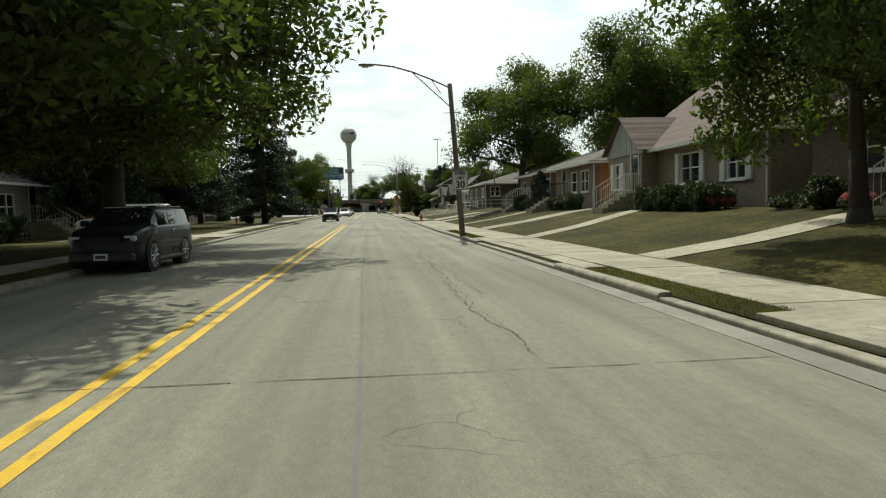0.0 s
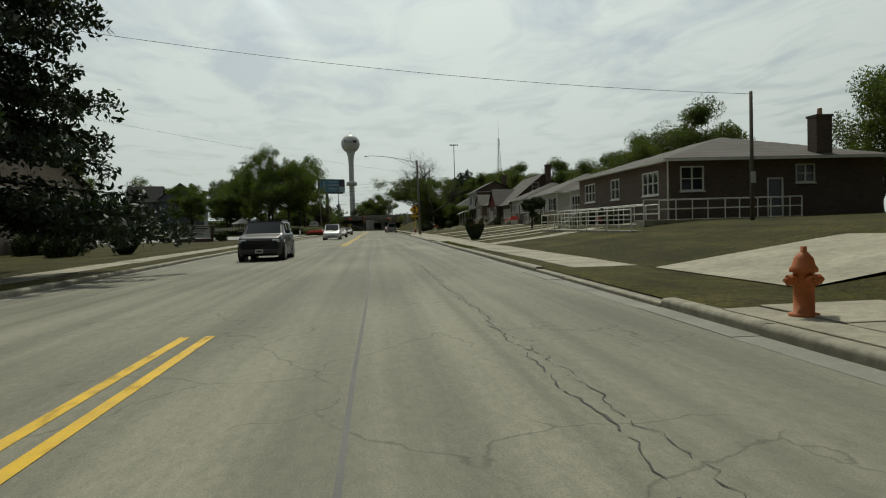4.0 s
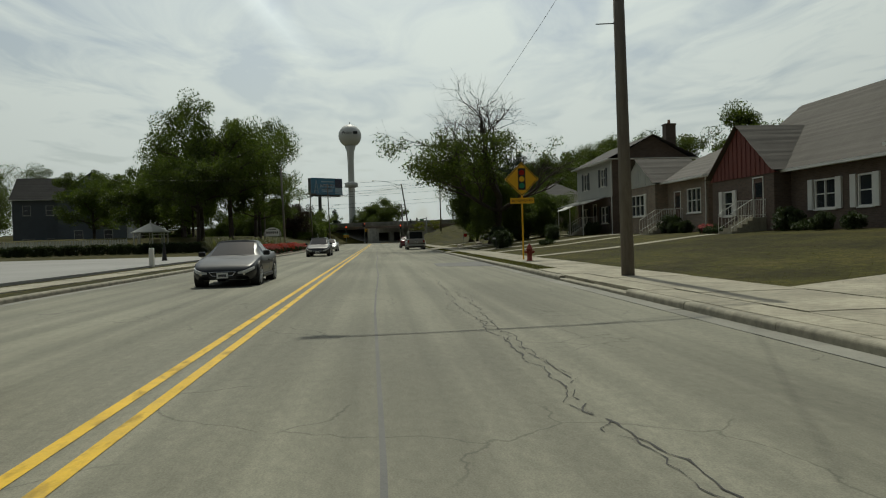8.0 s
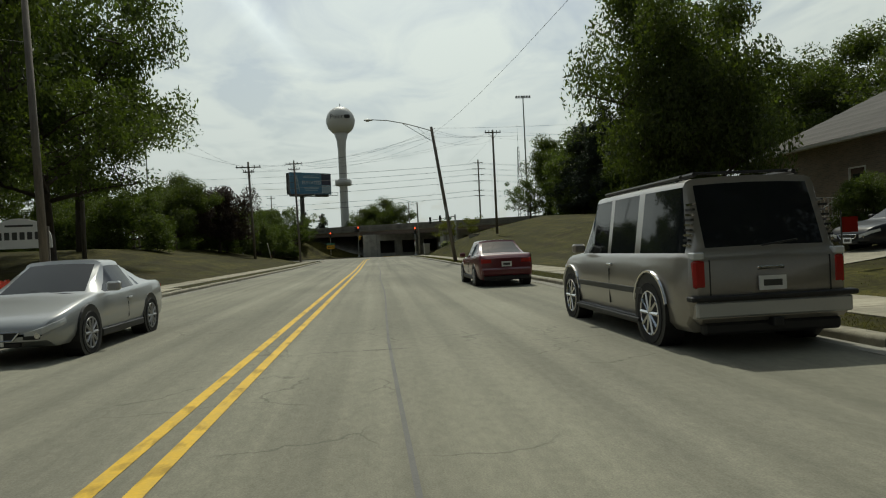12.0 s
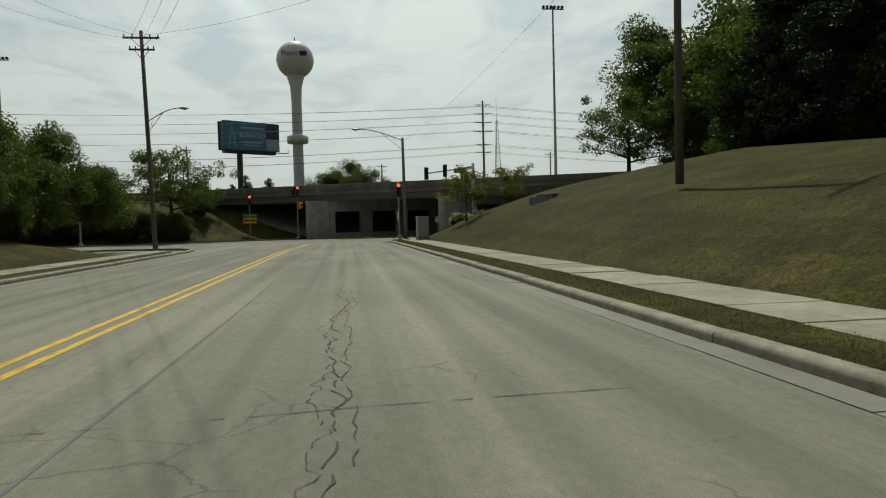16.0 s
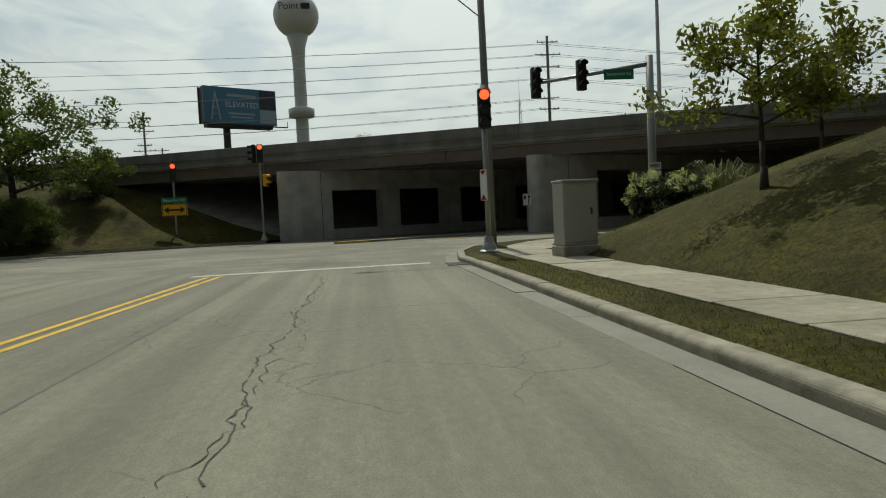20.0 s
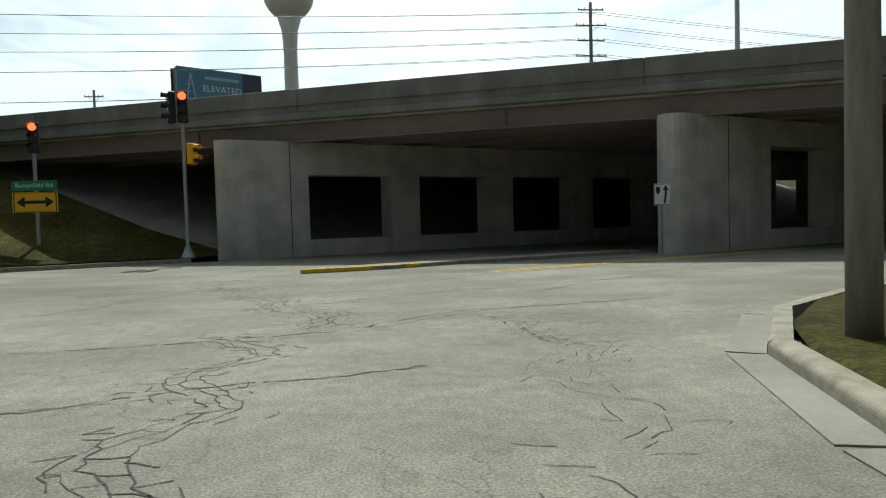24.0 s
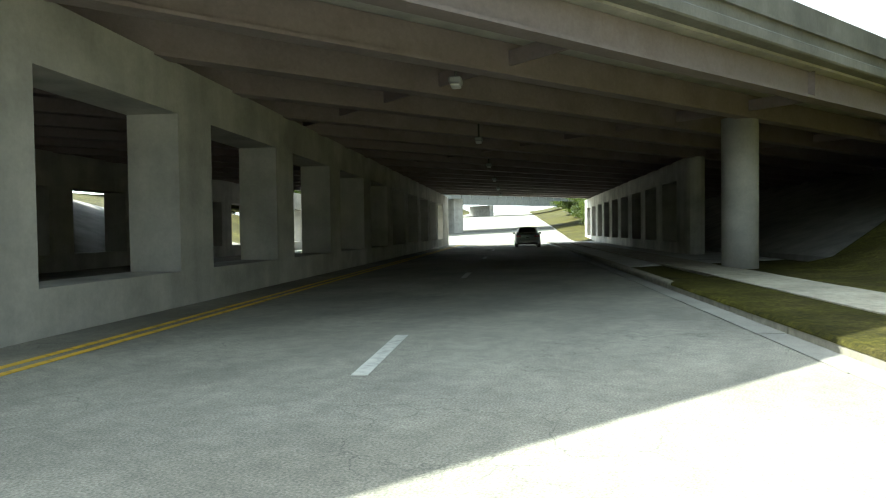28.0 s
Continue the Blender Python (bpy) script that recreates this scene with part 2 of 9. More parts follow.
M = {}
M["asphalt"] = material("worn_concrete_road", (0.212, 0.205, 0.156), 0.9, vary=0.17, scale=0.12, fine=45, bump=0.35, dirt=0.22, dirt_colour=(0.12, 0.115, 0.105), stretch=(1, 0.25, 1))
M["asphalt2"] = material("cracked_asphalt", (0.222, 0.213, 0.17), 0.9, vary=0.2, scale=0.2, fine=35, bump=0.5, dirt=0.3, dirt_colour=(0.14, 0.135, 0.12))
M["gutter"] = material("gutter_concrete", (0.225, 0.218, 0.185), 0.9, vary=0.25, scale=0.7, fine=30, bump=0.3, dirt=0.3, dirt_colour=(0.11, 0.1, 0.085), per_object=0.06)
for name in ("asphalt", "asphalt2"):
    layer(M[name], 2.2, (1, 0.012, 1) if name == "asphalt" else (0.2, 0.35, 1), 0.8, 1.12)
    layer(M[name], 0.35, (1, 0.35, 1), 0.86, 1.1, (0.38, 0.62))
    layer(M[name], 90, (1, 1, 1), 0.8, 1.16, (0.3, 0.7))
    layer(M[name], 14, (1, 0.5, 1), 0.9, 1.08, (0.3, 0.7))
    layer(M[name], 1.1 if name == "asphalt2" else 0.7, (1, 1, 0), 0.62, 1.0, (0.0, 0.012), "cracks", 0.9)
layer(M["asphalt2"], 55, (1, 1, 1), 0.7, 1.2, (0.36, 0.64))
layer(M["asphalt2"], 5, (1, 1, 1), 0.9, 1.08, (0.36, 0.64))
M["lot"] = material("parking_lot_asphalt", (0.27, 0.265, 0.25), 0.9, vary=0.15, scale=0.15, fine=30, bump=0.3)
M["crack"] = material("tar_crack", (0.045, 0.042, 0.038), 0.8, vary=0.3, fine=20, bump=0.2)
M["patch"] = material("dark_road_patch", (0.15, 0.147, 0.14), 0.9, vary=0.2, fine=40, bump=0.3)
M["yellow"] = material("yellow_road_paint", (0.62, 0.39, 0.025), 0.75, vary=0.15, scale=1.5, fine=25, bump=0.2, dirt=0.3, dirt_colour=(0.25, 0.2, 0.1))
M["white_paint"] = material("white_road_paint", (0.5, 0.49, 0.43), 0.75, vary=0.15, fine=25, bump=0.2, dirt=0.45, dirt_colour=(0.28, 0.27, 0.24))
layer(M["white_paint"], 9, (1, 1, 1), 0.72, 1.0, (0.36, 0.55))
layer(M["yellow"], 7, (1, 0.4, 1), 0.6, 1.05, (0.32, 0.48))
M["kerb"] = material("kerb_concrete", (0.28, 0.26, 0.2), 0.9, vary=0.2, scale=0.8, fine=30, bump=0.3, dirt=0.4, dirt_colour=(0.15, 0.135, 0.1), per_object=0.08)
M["walk"] = material("pavement_concrete", (0.33, 0.303, 0.228), 0.9, vary=0.15, scale=0.6, fine=35, bump=0.25, dirt=0.2, dirt_colour=(0.24, 0.21, 0.16), per_object=0.1)
layer(M["walk"], 0.9, (1, 1, 1), 0.8, 1.08)
layer(M["walk"], 60, (1, 1, 1), 0.85, 1.12, (0.3, 0.7))
layer(M["walk"], 6, (1, 1, 1), 0.82, 1.06, (0.34, 0.6))
layer(M["kerb"], 5, (1, 1, 1), 0.75, 1.08, (0.34, 0.6))
M["grass"] = material("mown_grass", (0.0455, 0.042, 0.0062), 0.9, vary=0.4, scale=0.22, fine=9, bump=0.8, dirt=0.55, dirt_colour=(0.085, 0.068, 0.024), spec=0.1)
layer(M["grass"], 0.5, (1, 1, 1), 0.72, 1.15)
layer(M["grass"], 3.5, (1, 1, 1), 0.72, 1.2)
layer(M["grass"], 1.0, (0.9, 0.08, 0.9), 0.8, 1.22, (0.4, 0.6))
layer(M["grass"], 13, (1, 1, 1), 0.6, 1.25, (0.36, 0.62))
layer(M["grass"], 45, (1, 1, 1), 0.6, 1.35, (0.3, 0.7))
M["blade"] = leaf_material("grass_blades", (0.06, 0.056, 0.0095), 0.25, 0.5)
M["soil"] = material("soil", (0.09, 0.07, 0.05), 0.95, vary=0.3, fine=15, bump=0.6)
M["concrete"] = material("bridge_concrete", (0.23, 0.222, 0.2), 0.9, vary=0.2, scale=0.5, fine=18, bump=0.25, dirt=0.35, dirt_colour=(0.16, 0.15, 0.13), stretch=(1, 1, 0.5))
M["concrete2"] = material("pier_concrete", (0.46, 0.448, 0.41), 0.9, vary=0.15, scale=0.4, fine=14, bump=0.2, dirt=0.3, dirt_colour=(0.2, 0.19, 0.165))
for name in ("concrete", "concrete2"):
    layer(M[name], 1.3, (1, 1, 0.09), 0.86, 1.05, (0.36, 0.6))
    layer(M[name], 0.9, (1, 1, 1.4), 0.85, 1.1)
M["girder"] = material("painted_girder", (0.25, 0.207, 0.197), 0.7, vary=0.2, scale=0.6, fine=12, bump=0.15, dirt=0.3, dirt_colour=(0.12, 0.08, 0.06))
M["steel"] = material("galvanised_steel", (0.34, 0.35, 0.34), 0.5, 0.6, vary=0.15, scale=3, fine=40, bump=0.05)
M["dark_steel"] = material("dark_steel", (0.07, 0.07, 0.065), 0.55, 0.4, vary=0.2, fine=30, bump=0.05)
M["black"] = material("black_plastic", (0.018, 0.018, 0.018), 0.5, vary=0.2, bump=0.05)
M["pole_wood"] = material("weathered_pole", (0.155, 0.138, 0.118), 0.9, vary=0.35, scale=2.5, fine=30, bump=0.5, stretch=(4, 4, 0.5))
M["pole_grey"] = material("sun_bleached_pole", (0.23, 0.22, 0.2), 0.9, vary=0.3, scale=2.5, fine=30, bump=0.5, stretch=(4, 4, 0.5))
M["white_tower"] = material("tower_paint", (0.68, 0.68, 0.65), 0.5, vary=0.06, scale=0.1, bump=0, dirt=0.12, dirt_colour=(0.4, 0.39, 0.35))
M["bark"] = material("bark", (0.06, 0.049, 0.038), 0.95, vary=0.35, scale=3, fine=25, bump=0.7, stretch=(3, 3, 0.6))
M["leaf"] = leaf_material("maple_leaves", (0.062, 0.078, 0.021), through=0.44)
M["leaf2"] = leaf_material("locust_leaves", (0.068, 0.088, 0.024), through=0.42)
M["leaf3"] = leaf_material("yellowing_leaves", (0.13, 0.13, 0.03))
M["leaf_plum"] = leaf_material("plum_leaves", (0.045, 0.028, 0.026), through=0.2)
M["needle"] = leaf_material("spruce_needles", (0.022, 0.034, 0.018), through=0.12)
M["shrub"] = leaf_material("shrub_leaves", (0.035, 0.05, 0.016), through=0.2)
M["flower_red"] = leaf_material("red_flowers", (0.47, 0.055, 0.045), through=0.2)
M["flower_pink"] = leaf_material("pink_flowers", (0.45, 0.12, 0.16), through=0.2)
M["brick_tan"] = material("tan_brick", (0.235, 0.183, 0.135), 0.9, vary=0.2, scale=0.6, fine=12, bump=0.2)
M["bloom"] = leaf_material("pale_flower_heads", (0.46, 0.47, 0.3), through=0.25)
M["plume"] = leaf_material("grey_green_grass_clump", (0.105, 0.105, 0.062), through=0.3)
M["stucco_tan"] = material("tan_stucco", (0.3, 0.235, 0.13), 0.9, vary=0.12, scale=0.8, fine=40, bump=0.3)
M["brick_red"] = material("red_brick", (0.27, 0.14, 0.09), 0.9, vary=0.2, scale=0.6, fine=12, bump=0.2)
M["brick_orange"] = material("orange_brick", (0.42, 0.2, 0.09), 0.9, vary=0.2, scale=0.6, fine=12, bump=0.2)
M["brick_brown"] = material("brown_brick", (0.115, 0.083, 0.063), 0.9, vary=0.2, scale=0.6, fine=12, bump=0.2)
M["siding"] = material("white_siding", (0.44, 0.44, 0.4), 0.7, vary=0.08, bump=0.05)
M["siding_grey"] = material("grey_siding", (0.26, 0.27, 0.26), 0.75, vary=0.1, bump=0.05)
M["siding_slate"] = material("slate_siding", (0.125, 0.14, 0.16), 0.75, vary=0.12, bump=0.05)
M["shingle_black"] = material("black_shingles", (0.035, 0.034, 0.032), 0.95, vary=0.2, scale=0.7, fine=14, bump=0.4)
M["siding_red"] = material("red_stained_siding", (0.16, 0.05, 0.04), 0.8, vary=0.15, bump=0.1)
M["trim"] = material("white_trim", (0.7, 0.69, 0.64), 0.6, vary=0.08, bump=0)
M["shingle_brown"] = material("brown_shingles", (0.145, 0.11, 0.095), 0.95, vary=0.2, scale=0.7, fine=14, bump=0.4, per_island=0.15)
M["shingle_grey"] = material("grey_shingles", (0.102, 0.093, 0.082), 0.95, vary=0.2, scale=0.7, fine=14, bump=0.4, per_island=0.15)
M["shingle_dark"] = material("dark_shingles", (0.085, 0.08, 0.075), 0.95, vary=0.2, scale=0.7, fine=14, bump=0.4, per_island=0.15)
M["pane"] = glass_material("window_glass")
M["car_glass"] = glass_material("car_glass", (0.012, 0.014, 0.016), 0.03, 0.35)
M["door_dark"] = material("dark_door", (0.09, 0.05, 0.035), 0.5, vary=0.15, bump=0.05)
M["tyre"] = material("tyre_rubber", (0.02, 0.02, 0.02), 0.85, vary=0.2, fine=20, bump=0.2)
M["rim"] = material("alloy_rim", (0.36, 0.36, 0.36), 0.45, 0.7, vary=0.1, bump=0)
M["chrome"] = material("chrome", (0.6, 0.6, 0.6), 0.15, 1.0, vary=0.05, bump=0)
M["lamp_red"] = material("red_lens", (0.32, 0.015, 0.012), 0.2, vary=0.1, bump=0)
M["lamp_clear"] = material("clear_lens", (0.55, 0.56, 0.56), 0.15, vary=0.1, bump=0)
M["red_on"] = glow_material("lit_red_signal", (1.0, 0.09, 0.03), 4.0)
M["lens_off"] = material("unlit_lens", (0.03, 0.035, 0.03), 0.3, vary=0.1, bump=0)
M["sign_yellow"] = material("yellow_sign_sheeting", (0.8, 0.43, 0.02), 0.45, vary=0.08, bump=0)
M["sign_white"] = material("white_sign_sheeting", (0.68, 0.68, 0.66), 0.45, vary=0.06, bump=0)
M["sign_green"] = material("green_sign_sheeting", (0.02, 0.2, 0.11), 0.45, vary=0.08, bump=0)
M["sign_back"] = material("sign_back", (0.3, 0.3, 0.29), 0.5, 0.5, vary=0.1, bump=0)
M["orange"] = material("orange_sheeting", (0.7, 0.16, 0.03), 0.5, vary=0.1, bump=0)
M["hydrant"] = material("hydrant_red", (0.27, 0.05, 0.03), 0.6, vary=0.2, scale=6, fine=40, bump=0.1, dirt=0.3, dirt_colour=(0.12, 0.05, 0.03))
M["hydrant_o"] = material("hydrant_orange", (0.42, 0.12, 0.03), 0.6, vary=0.2, scale=6, fine=40, bump=0.1, dirt=0.3, dirt_colour=(0.15, 0.07, 0.03))
M["paint_white"] = material("white_car_paint", (0.62, 0.63, 0.62), 0.3, vary=0.04, bump=0, coat=0.8)
M["paint_silver"] = material("silver_car_paint", (0.38, 0.39, 0.39), 0.32, 0.35, vary=0.04, bump=0, coat=0.8)
M["paint_black"] = material("black_car_paint", (0.012, 0.013, 0.016), 0.4, vary=0.1, bump=0, coat=0.3, spec=0.25)
M["paint_pewter"] = material("pewter_car_paint", (0.31, 0.288, 0.255), 0.3, 0.55, vary=0.06, bump=0, coat=0.6)
M["paint_red"] = material("dark_red_car_paint", (0.11, 0.013, 0.02), 0.3, vary=0.08, bump=0, coat=0.9)
M["cabinet"] = material("cabinet_metal", (0.42, 0.41, 0.37), 0.5, 0.3, vary=0.08, bump=0, dirt=0.1)
M["billboard_blue"] = material("billboard_blue", (0.09, 0.22, 0.33), 0.5, vary=0.12, scale=0.15, bump=0)
M["billboard_dark"] = material("billboard_dark", (0.06, 0.06, 0.09), 0.5, vary=0.5, scale=0.5, bump=0)
M["billboard_pale"] = material("billboard_pale", (0.35, 0.45, 0.5), 0.5, vary=0.12, scale=0.15, bump=0)
M["terracotta"] = material("terracotta", (0.4, 0.24, 0.16), 0.85, vary=0.15, bump=0.1)
M["stone"] = material("field_stone", (0.33, 0.3, 0.26), 0.9, vary=0.3, scale=3, fine=20, bump=0.5, per_object=0.2)


def brick_pattern(m, mortar, size=0.215):
    """Lays courses of brick over a wall material, in metres."""
    nodes, links = m.node_tree.nodes, m.node_tree.links
    b = nodes["Principled BSDF"]
    src = b.inputs["Base Color"].links[0].from_socket
    geo = nodes.new("ShaderNodeNewGeometry")
    sep = nodes.new("ShaderNodeSeparateXYZ")
    links.new(geo.outputs["Position"], sep.inputs[0])
    add = nodes.new("ShaderNodeMath")
    links.new(sep.outputs[0], add.inputs[0])
    links.new(sep.outputs[1], add.inputs[1])
    com = nodes.new("ShaderNodeCombineXYZ")
    links.new(add.outputs[0], com.inputs[0])
    links.new(sep.outputs[2], com.inputs[1])
    br = nodes.new("ShaderNodeTexBrick")
    br.inputs["Scale"].default_value = 1.0
    br.inputs["Mortar Size"].default_value = 0.009
    br.inputs["Brick Width"].default_value, br.inputs["Row Height"].default_value = size, 0.075
    br.inputs["Color1"].default_value, br.inputs["Color2"].default_value = (1.15, 1.12, 1.1, 1), (0.78, 0.78, 0.8, 1)
    br.inputs["Mortar"].default_value = (*mortar, 1)
    links.new(com.outputs[0], br.inputs["Vector"])
    mu = nodes.new("ShaderNodeMixRGB")
    mu.blend_type = "MULTIPLY"
    mu.inputs[0].default_value = 1.0
    links.new(src, mu.inputs[1])
    links.new(br.outputs["Color"], mu.inputs[2])
    links.new(mu.outputs[0], b.inputs["Base Color"])


for key in ("brick_tan", "brick_red", "brick_orange", "brick_brown"):
    brick_pattern(M[key], (1.05, 1.2, 1.3))


# ---- mesh helpers ----
def mesh_of(bm, name, mat, smooth=False):
    me = bpy.data.meshes.new(name)
    bm.to_mesh(me)
    bm.free()
    me.materials.append(M[mat] if isinstance(mat, str) else mat)
    if smooth:
        me.shade_smooth()
    return me


def part(name, bm, mat, parent, label="", smooth=False):
    ob = new(name, mesh_of(bm, name, mat, smooth))
    ob.parent = parent
    return tagged(ob, label)


def thing(name, label, category, at=(0, 0, 0), turn=0.0, group="", kind=""):
    ob = new(name)
    ob.empty_display_size = 0.2
    ob.matrix_world = pose(*at, 0, 0, turn)
    return tagged(ob, label, category, group, kind)


def setting(name, bm, mat, label, category, smooth=False):
    ob = new(name, mesh_of(bm, name, mat, smooth))
    return tagged(ob, label, category, "", "structure")


def add_box(bm, x0, x1, y0, y1, z0, z1, m=None, bevel=0.0):
    got = bmesh.ops.create_cube(bm, size=1.0)
    verts = got["verts"]
    for v in verts:
        v.co = Vector((x0 + (v.co.x + 0.5) * (x1 - x0), y0 + (v.co.y + 0.5) * (y1 - y0), z0 + (v.co.z + 0.5) * (z1 - z0)))
    if bevel:
        edges = list({e for v in verts for e in v.link_edges})
        res = bmesh.ops.bevel(bm, geom=edges, offset=bevel, segments=1, affect="EDGES", profile=0.5)
        verts = list({v for f in res["faces"] for v in f.verts} | {v for v in verts if v.is_valid})
    if m is not None:
        bmesh.ops.transform(bm, matrix=m, verts=[v for v in verts if v.is_valid])
    return bm


def box(x0, x1, y0, y1, z0, z1, bevel=0.0, m=None):
    return add_box(bmesh.new(), x0, x1, y0, y1, z0, z1, m, bevel)


def add_tube(bm, p0, p1, r0, r1=None, seg=8, caps=True):
    r1 = r0 if r1 is None else r1
    p0, p1 = Vector(p0), Vector(p1)
    axis = p1 - p0
    if axis.length < 1e-6:
        return bm
    turn = axis.to_track_quat("Z", "Y").to_matrix()
    rings = []
    for p, r in ((p0, r0), (p1, r1)):
        rings.append([bm.verts.new(p + turn @ Vector((r * math.cos(a), r * math.sin(a), 0))) for a in (2 * math.pi * i / seg for i in range(seg))])
    for i in range(seg):
        bm.faces.new((rings[0][i], rings[0][(i + 1) % seg], rings[1][(i + 1) % seg], rings[1][i]))
    if caps:
        bm.faces.new(rings[0][::-1])
        bm.faces.new(rings[1])
    return bm


def tube(p0, p1, r0, r1=None, seg=8):
    return add_tube(bmesh.new(), p0, p1, r0, r1, seg)


def add_lathe(bm, profile, seg=16, at=(0, 0, 0)):
    """A turned body: profile of (radius, height)."""
    rings = []
    for r, z in profile:
        rings.append([bm.verts.new((at[0] + r * math.cos(2 * math.pi * i / seg), at[1] + r * math.sin(2 * math.pi * i / seg), at[2] + z)) for i in range(seg)])
    for a, b in zip(rings, rings[1:]):
        for i in range(seg):
            bm.faces.new((a[i], a[(i + 1) % seg], b[(i + 1) % seg], b[i]))
    bm.faces.new(rings[0][::-1])
    bm.faces.new(rings[-1])
    return bm


def lathe(profile, seg=16, at=(0, 0, 0)):
    return add_lathe(bmesh.new(), profile, seg, at)


def add_prism(bm, outline, z0, z1):
    """An outline in the plan, drawn up from z0 to z1."""
    low = [bm.verts.new((x, y, z0)) for x, y in outline]
    top = [bm.verts.new((x, y, z1)) for x, y in outline]
    n = len(outline)
    for i in range(n):
        bm.faces.new((low[i], low[(i + 1) % n], top[(i + 1) % n], top[i]))
    bm.faces.new(low[::-1])
    bm.faces.new(top)
    bmesh.ops.recalc_face_normals(bm, faces=bm.faces[:])
    return bm


def prism(outline, z0, z1):
    return add_prism(bmesh.new(), outline, z0, z1)


def turned(bm, m):
    bmesh.ops.transform(bm, matrix=m, verts=bm.verts[:])
    return bm


def extrude_outline(points, depth, axis="y"):
    """A flat outline in x-z, as thick as depth along y."""
    bm = bmesh.new()
    a = [bm.verts.new((x, -depth / 2, z)) for x, z in points]
    b = [bm.verts.new((x, depth / 2, z)) for x, z in points]
    n = len(points)
    for i in range(n):
        bm.faces.new((a[i], a[(i + 1) % n], b[(i + 1) % n], b[i]))
    bm.faces.new(a[::-1])
    bm.faces.new(b)
    bmesh.ops.recalc_face_normals(bm, faces=bm.faces[:])
    return bm


def at_y(table, y):
    return float(np.interp(y, [a for a, _ in table], [b for _, b in table]))


KERB_R = [(-60, 4.1), (0, 4.05), (40, 3.95), (64, 4.2), (100, 4.5), (150, 5.0), (200, 5.3), (260, 5.5), (285, 5.3), (297, 5.05)]
KERB_L = [(-60, -6.5), (0, -6.6), (54, -7.5), (106, -8.4), (146, -9.0), (200, -8.3), (252, -7.5), (290, -7.7)]
CENTRE = [(-60, -2.12), (90, -2.1), (150, -2.03), (200, -1.87), (240, -1.65), (262, -1.75), (286, -1.85), (298.2, -1.2)]


def ribbon(ys, columns):
    """A sheet along the road: columns give (x, z) for each y."""
    bm = bmesh.new()
    rows = [[bm.verts.new((x, y, z)) for x, z in columns(y)] for y in ys]
    for a, b in zip(rows, rows[1:]):
        for i in range(len(a) - 1):
            bm.faces.new((a[i], a[i + 1], b[i + 1], b[i]))
    return bm


def steps(a, b, d):
    n = max(1, round((b - a) / d))
    return [a + (b - a) * i / n for i in range(n + 1)]


def wall_cells(bm, length, z0, z1, thick, holes, m):
    """One wall along local x from 0 to length, local y from 0 to thick, with square holes (x0, x1, z0, z1) through it."""
    xs = sorted(x for x in {0.0, length, *(h[0] for h in holes), *(h[1] for h in holes)} if 0.0 <= x <= length)
    zs = sorted(z for z in {z0, z1, *(h[2] for h in holes), *(h[3] for h in holes)} if z0 <= z <= z1)
    v = {(i, k, d): bm.verts.new(m @ Vector((x, d * thick, z))) for i, x in enumerate(xs) for k, z in enumerate(zs) for d in (0, 1)}

    def full(i, k):
        if not (0 <= i < len(xs) - 1 and 0 <= k < len(zs) - 1):
            return False
        cx, cz = (xs[i] + xs[i + 1]) / 2, (zs[k] + zs[k + 1]) / 2
        return not any(h[0] < cx < h[1] and h[2] < cz < h[3] for h in holes)

    for i in range(len(xs) - 1):
        for k in range(len(zs) - 1):
            if not full(i, k):
                continue
            for d in (0, 1):
                bm.faces.new([v[q] for q in ((i, k, d), (i + 1, k, d), (i + 1, k + 1, d), (i, k + 1, d))])
            for (di, dk), (a, b) in (((-1, 0), ((i, k), (i, k + 1))), ((1, 0), ((i + 1, k), (i + 1, k + 1))), ((0, -1), ((i, k), (i + 1, k))), ((0, 1), ((i, k + 1), (i + 1, k + 1)))):
                if not full(i + di, k + dk):
                    bm.faces.new([v[q] for q in ((*a, 0), (*b, 0), (*b, 1), (*a, 1))])
    bmesh.ops.delete(bm, geom=[w for w in bm.verts if not w.link_faces], context="VERTS")
    bmesh.ops.recalc_face_normals(bm, faces=bm.faces[:])


# ---- the ground, the road and its edges ----
bm = bmesh.new()
bmesh.ops.create_grid(bm, x_segments=1, y_segments=1, size=2500)
bmesh.ops.translate(bm, vec=(0, 300, -0.06), verts=bm.verts[:])
setting("ground", bm, "grass", "flat green land reaching the horizon", "ground")

U = Vector((0.921, 0.39, 0))   # along the crossing road
NRM = Vector((-0.39, 0.921, 0))  # across it


def along(s, n):
    """A place s metres along the crossing road and n across it."""
    p = U * s + NRM * n
    return (p.x, p.y)


ROAD_END = 300.0
setting("road", ribbon(steps(-60, ROAD_END, 5), lambda y: [(at_y(KERB_L, y) - 0.05, 0.004), (at_y(CENTRE, y), 0.03), (at_y(KERB_R, y) + 0.05, 0.004)]),
        "asphalt", "worn pale four-lane road with cracks", "road")
bm = prism([along(-110, 279.2), along(197, 279.2), along(197, 298.6), along(-110, 298.6)], -0.3, 0.0)
add_prism(bm, [(-40, 283), (-7.4, 283), (5.3, 290), (5.2, 299), (7.5, 304), (14, 309.5), (5, 312), (-40, 292)], -0.3, 0.002)
setting("crossing_road", bm, "asphalt2", "pale cracked crossing road at the junction", "road")

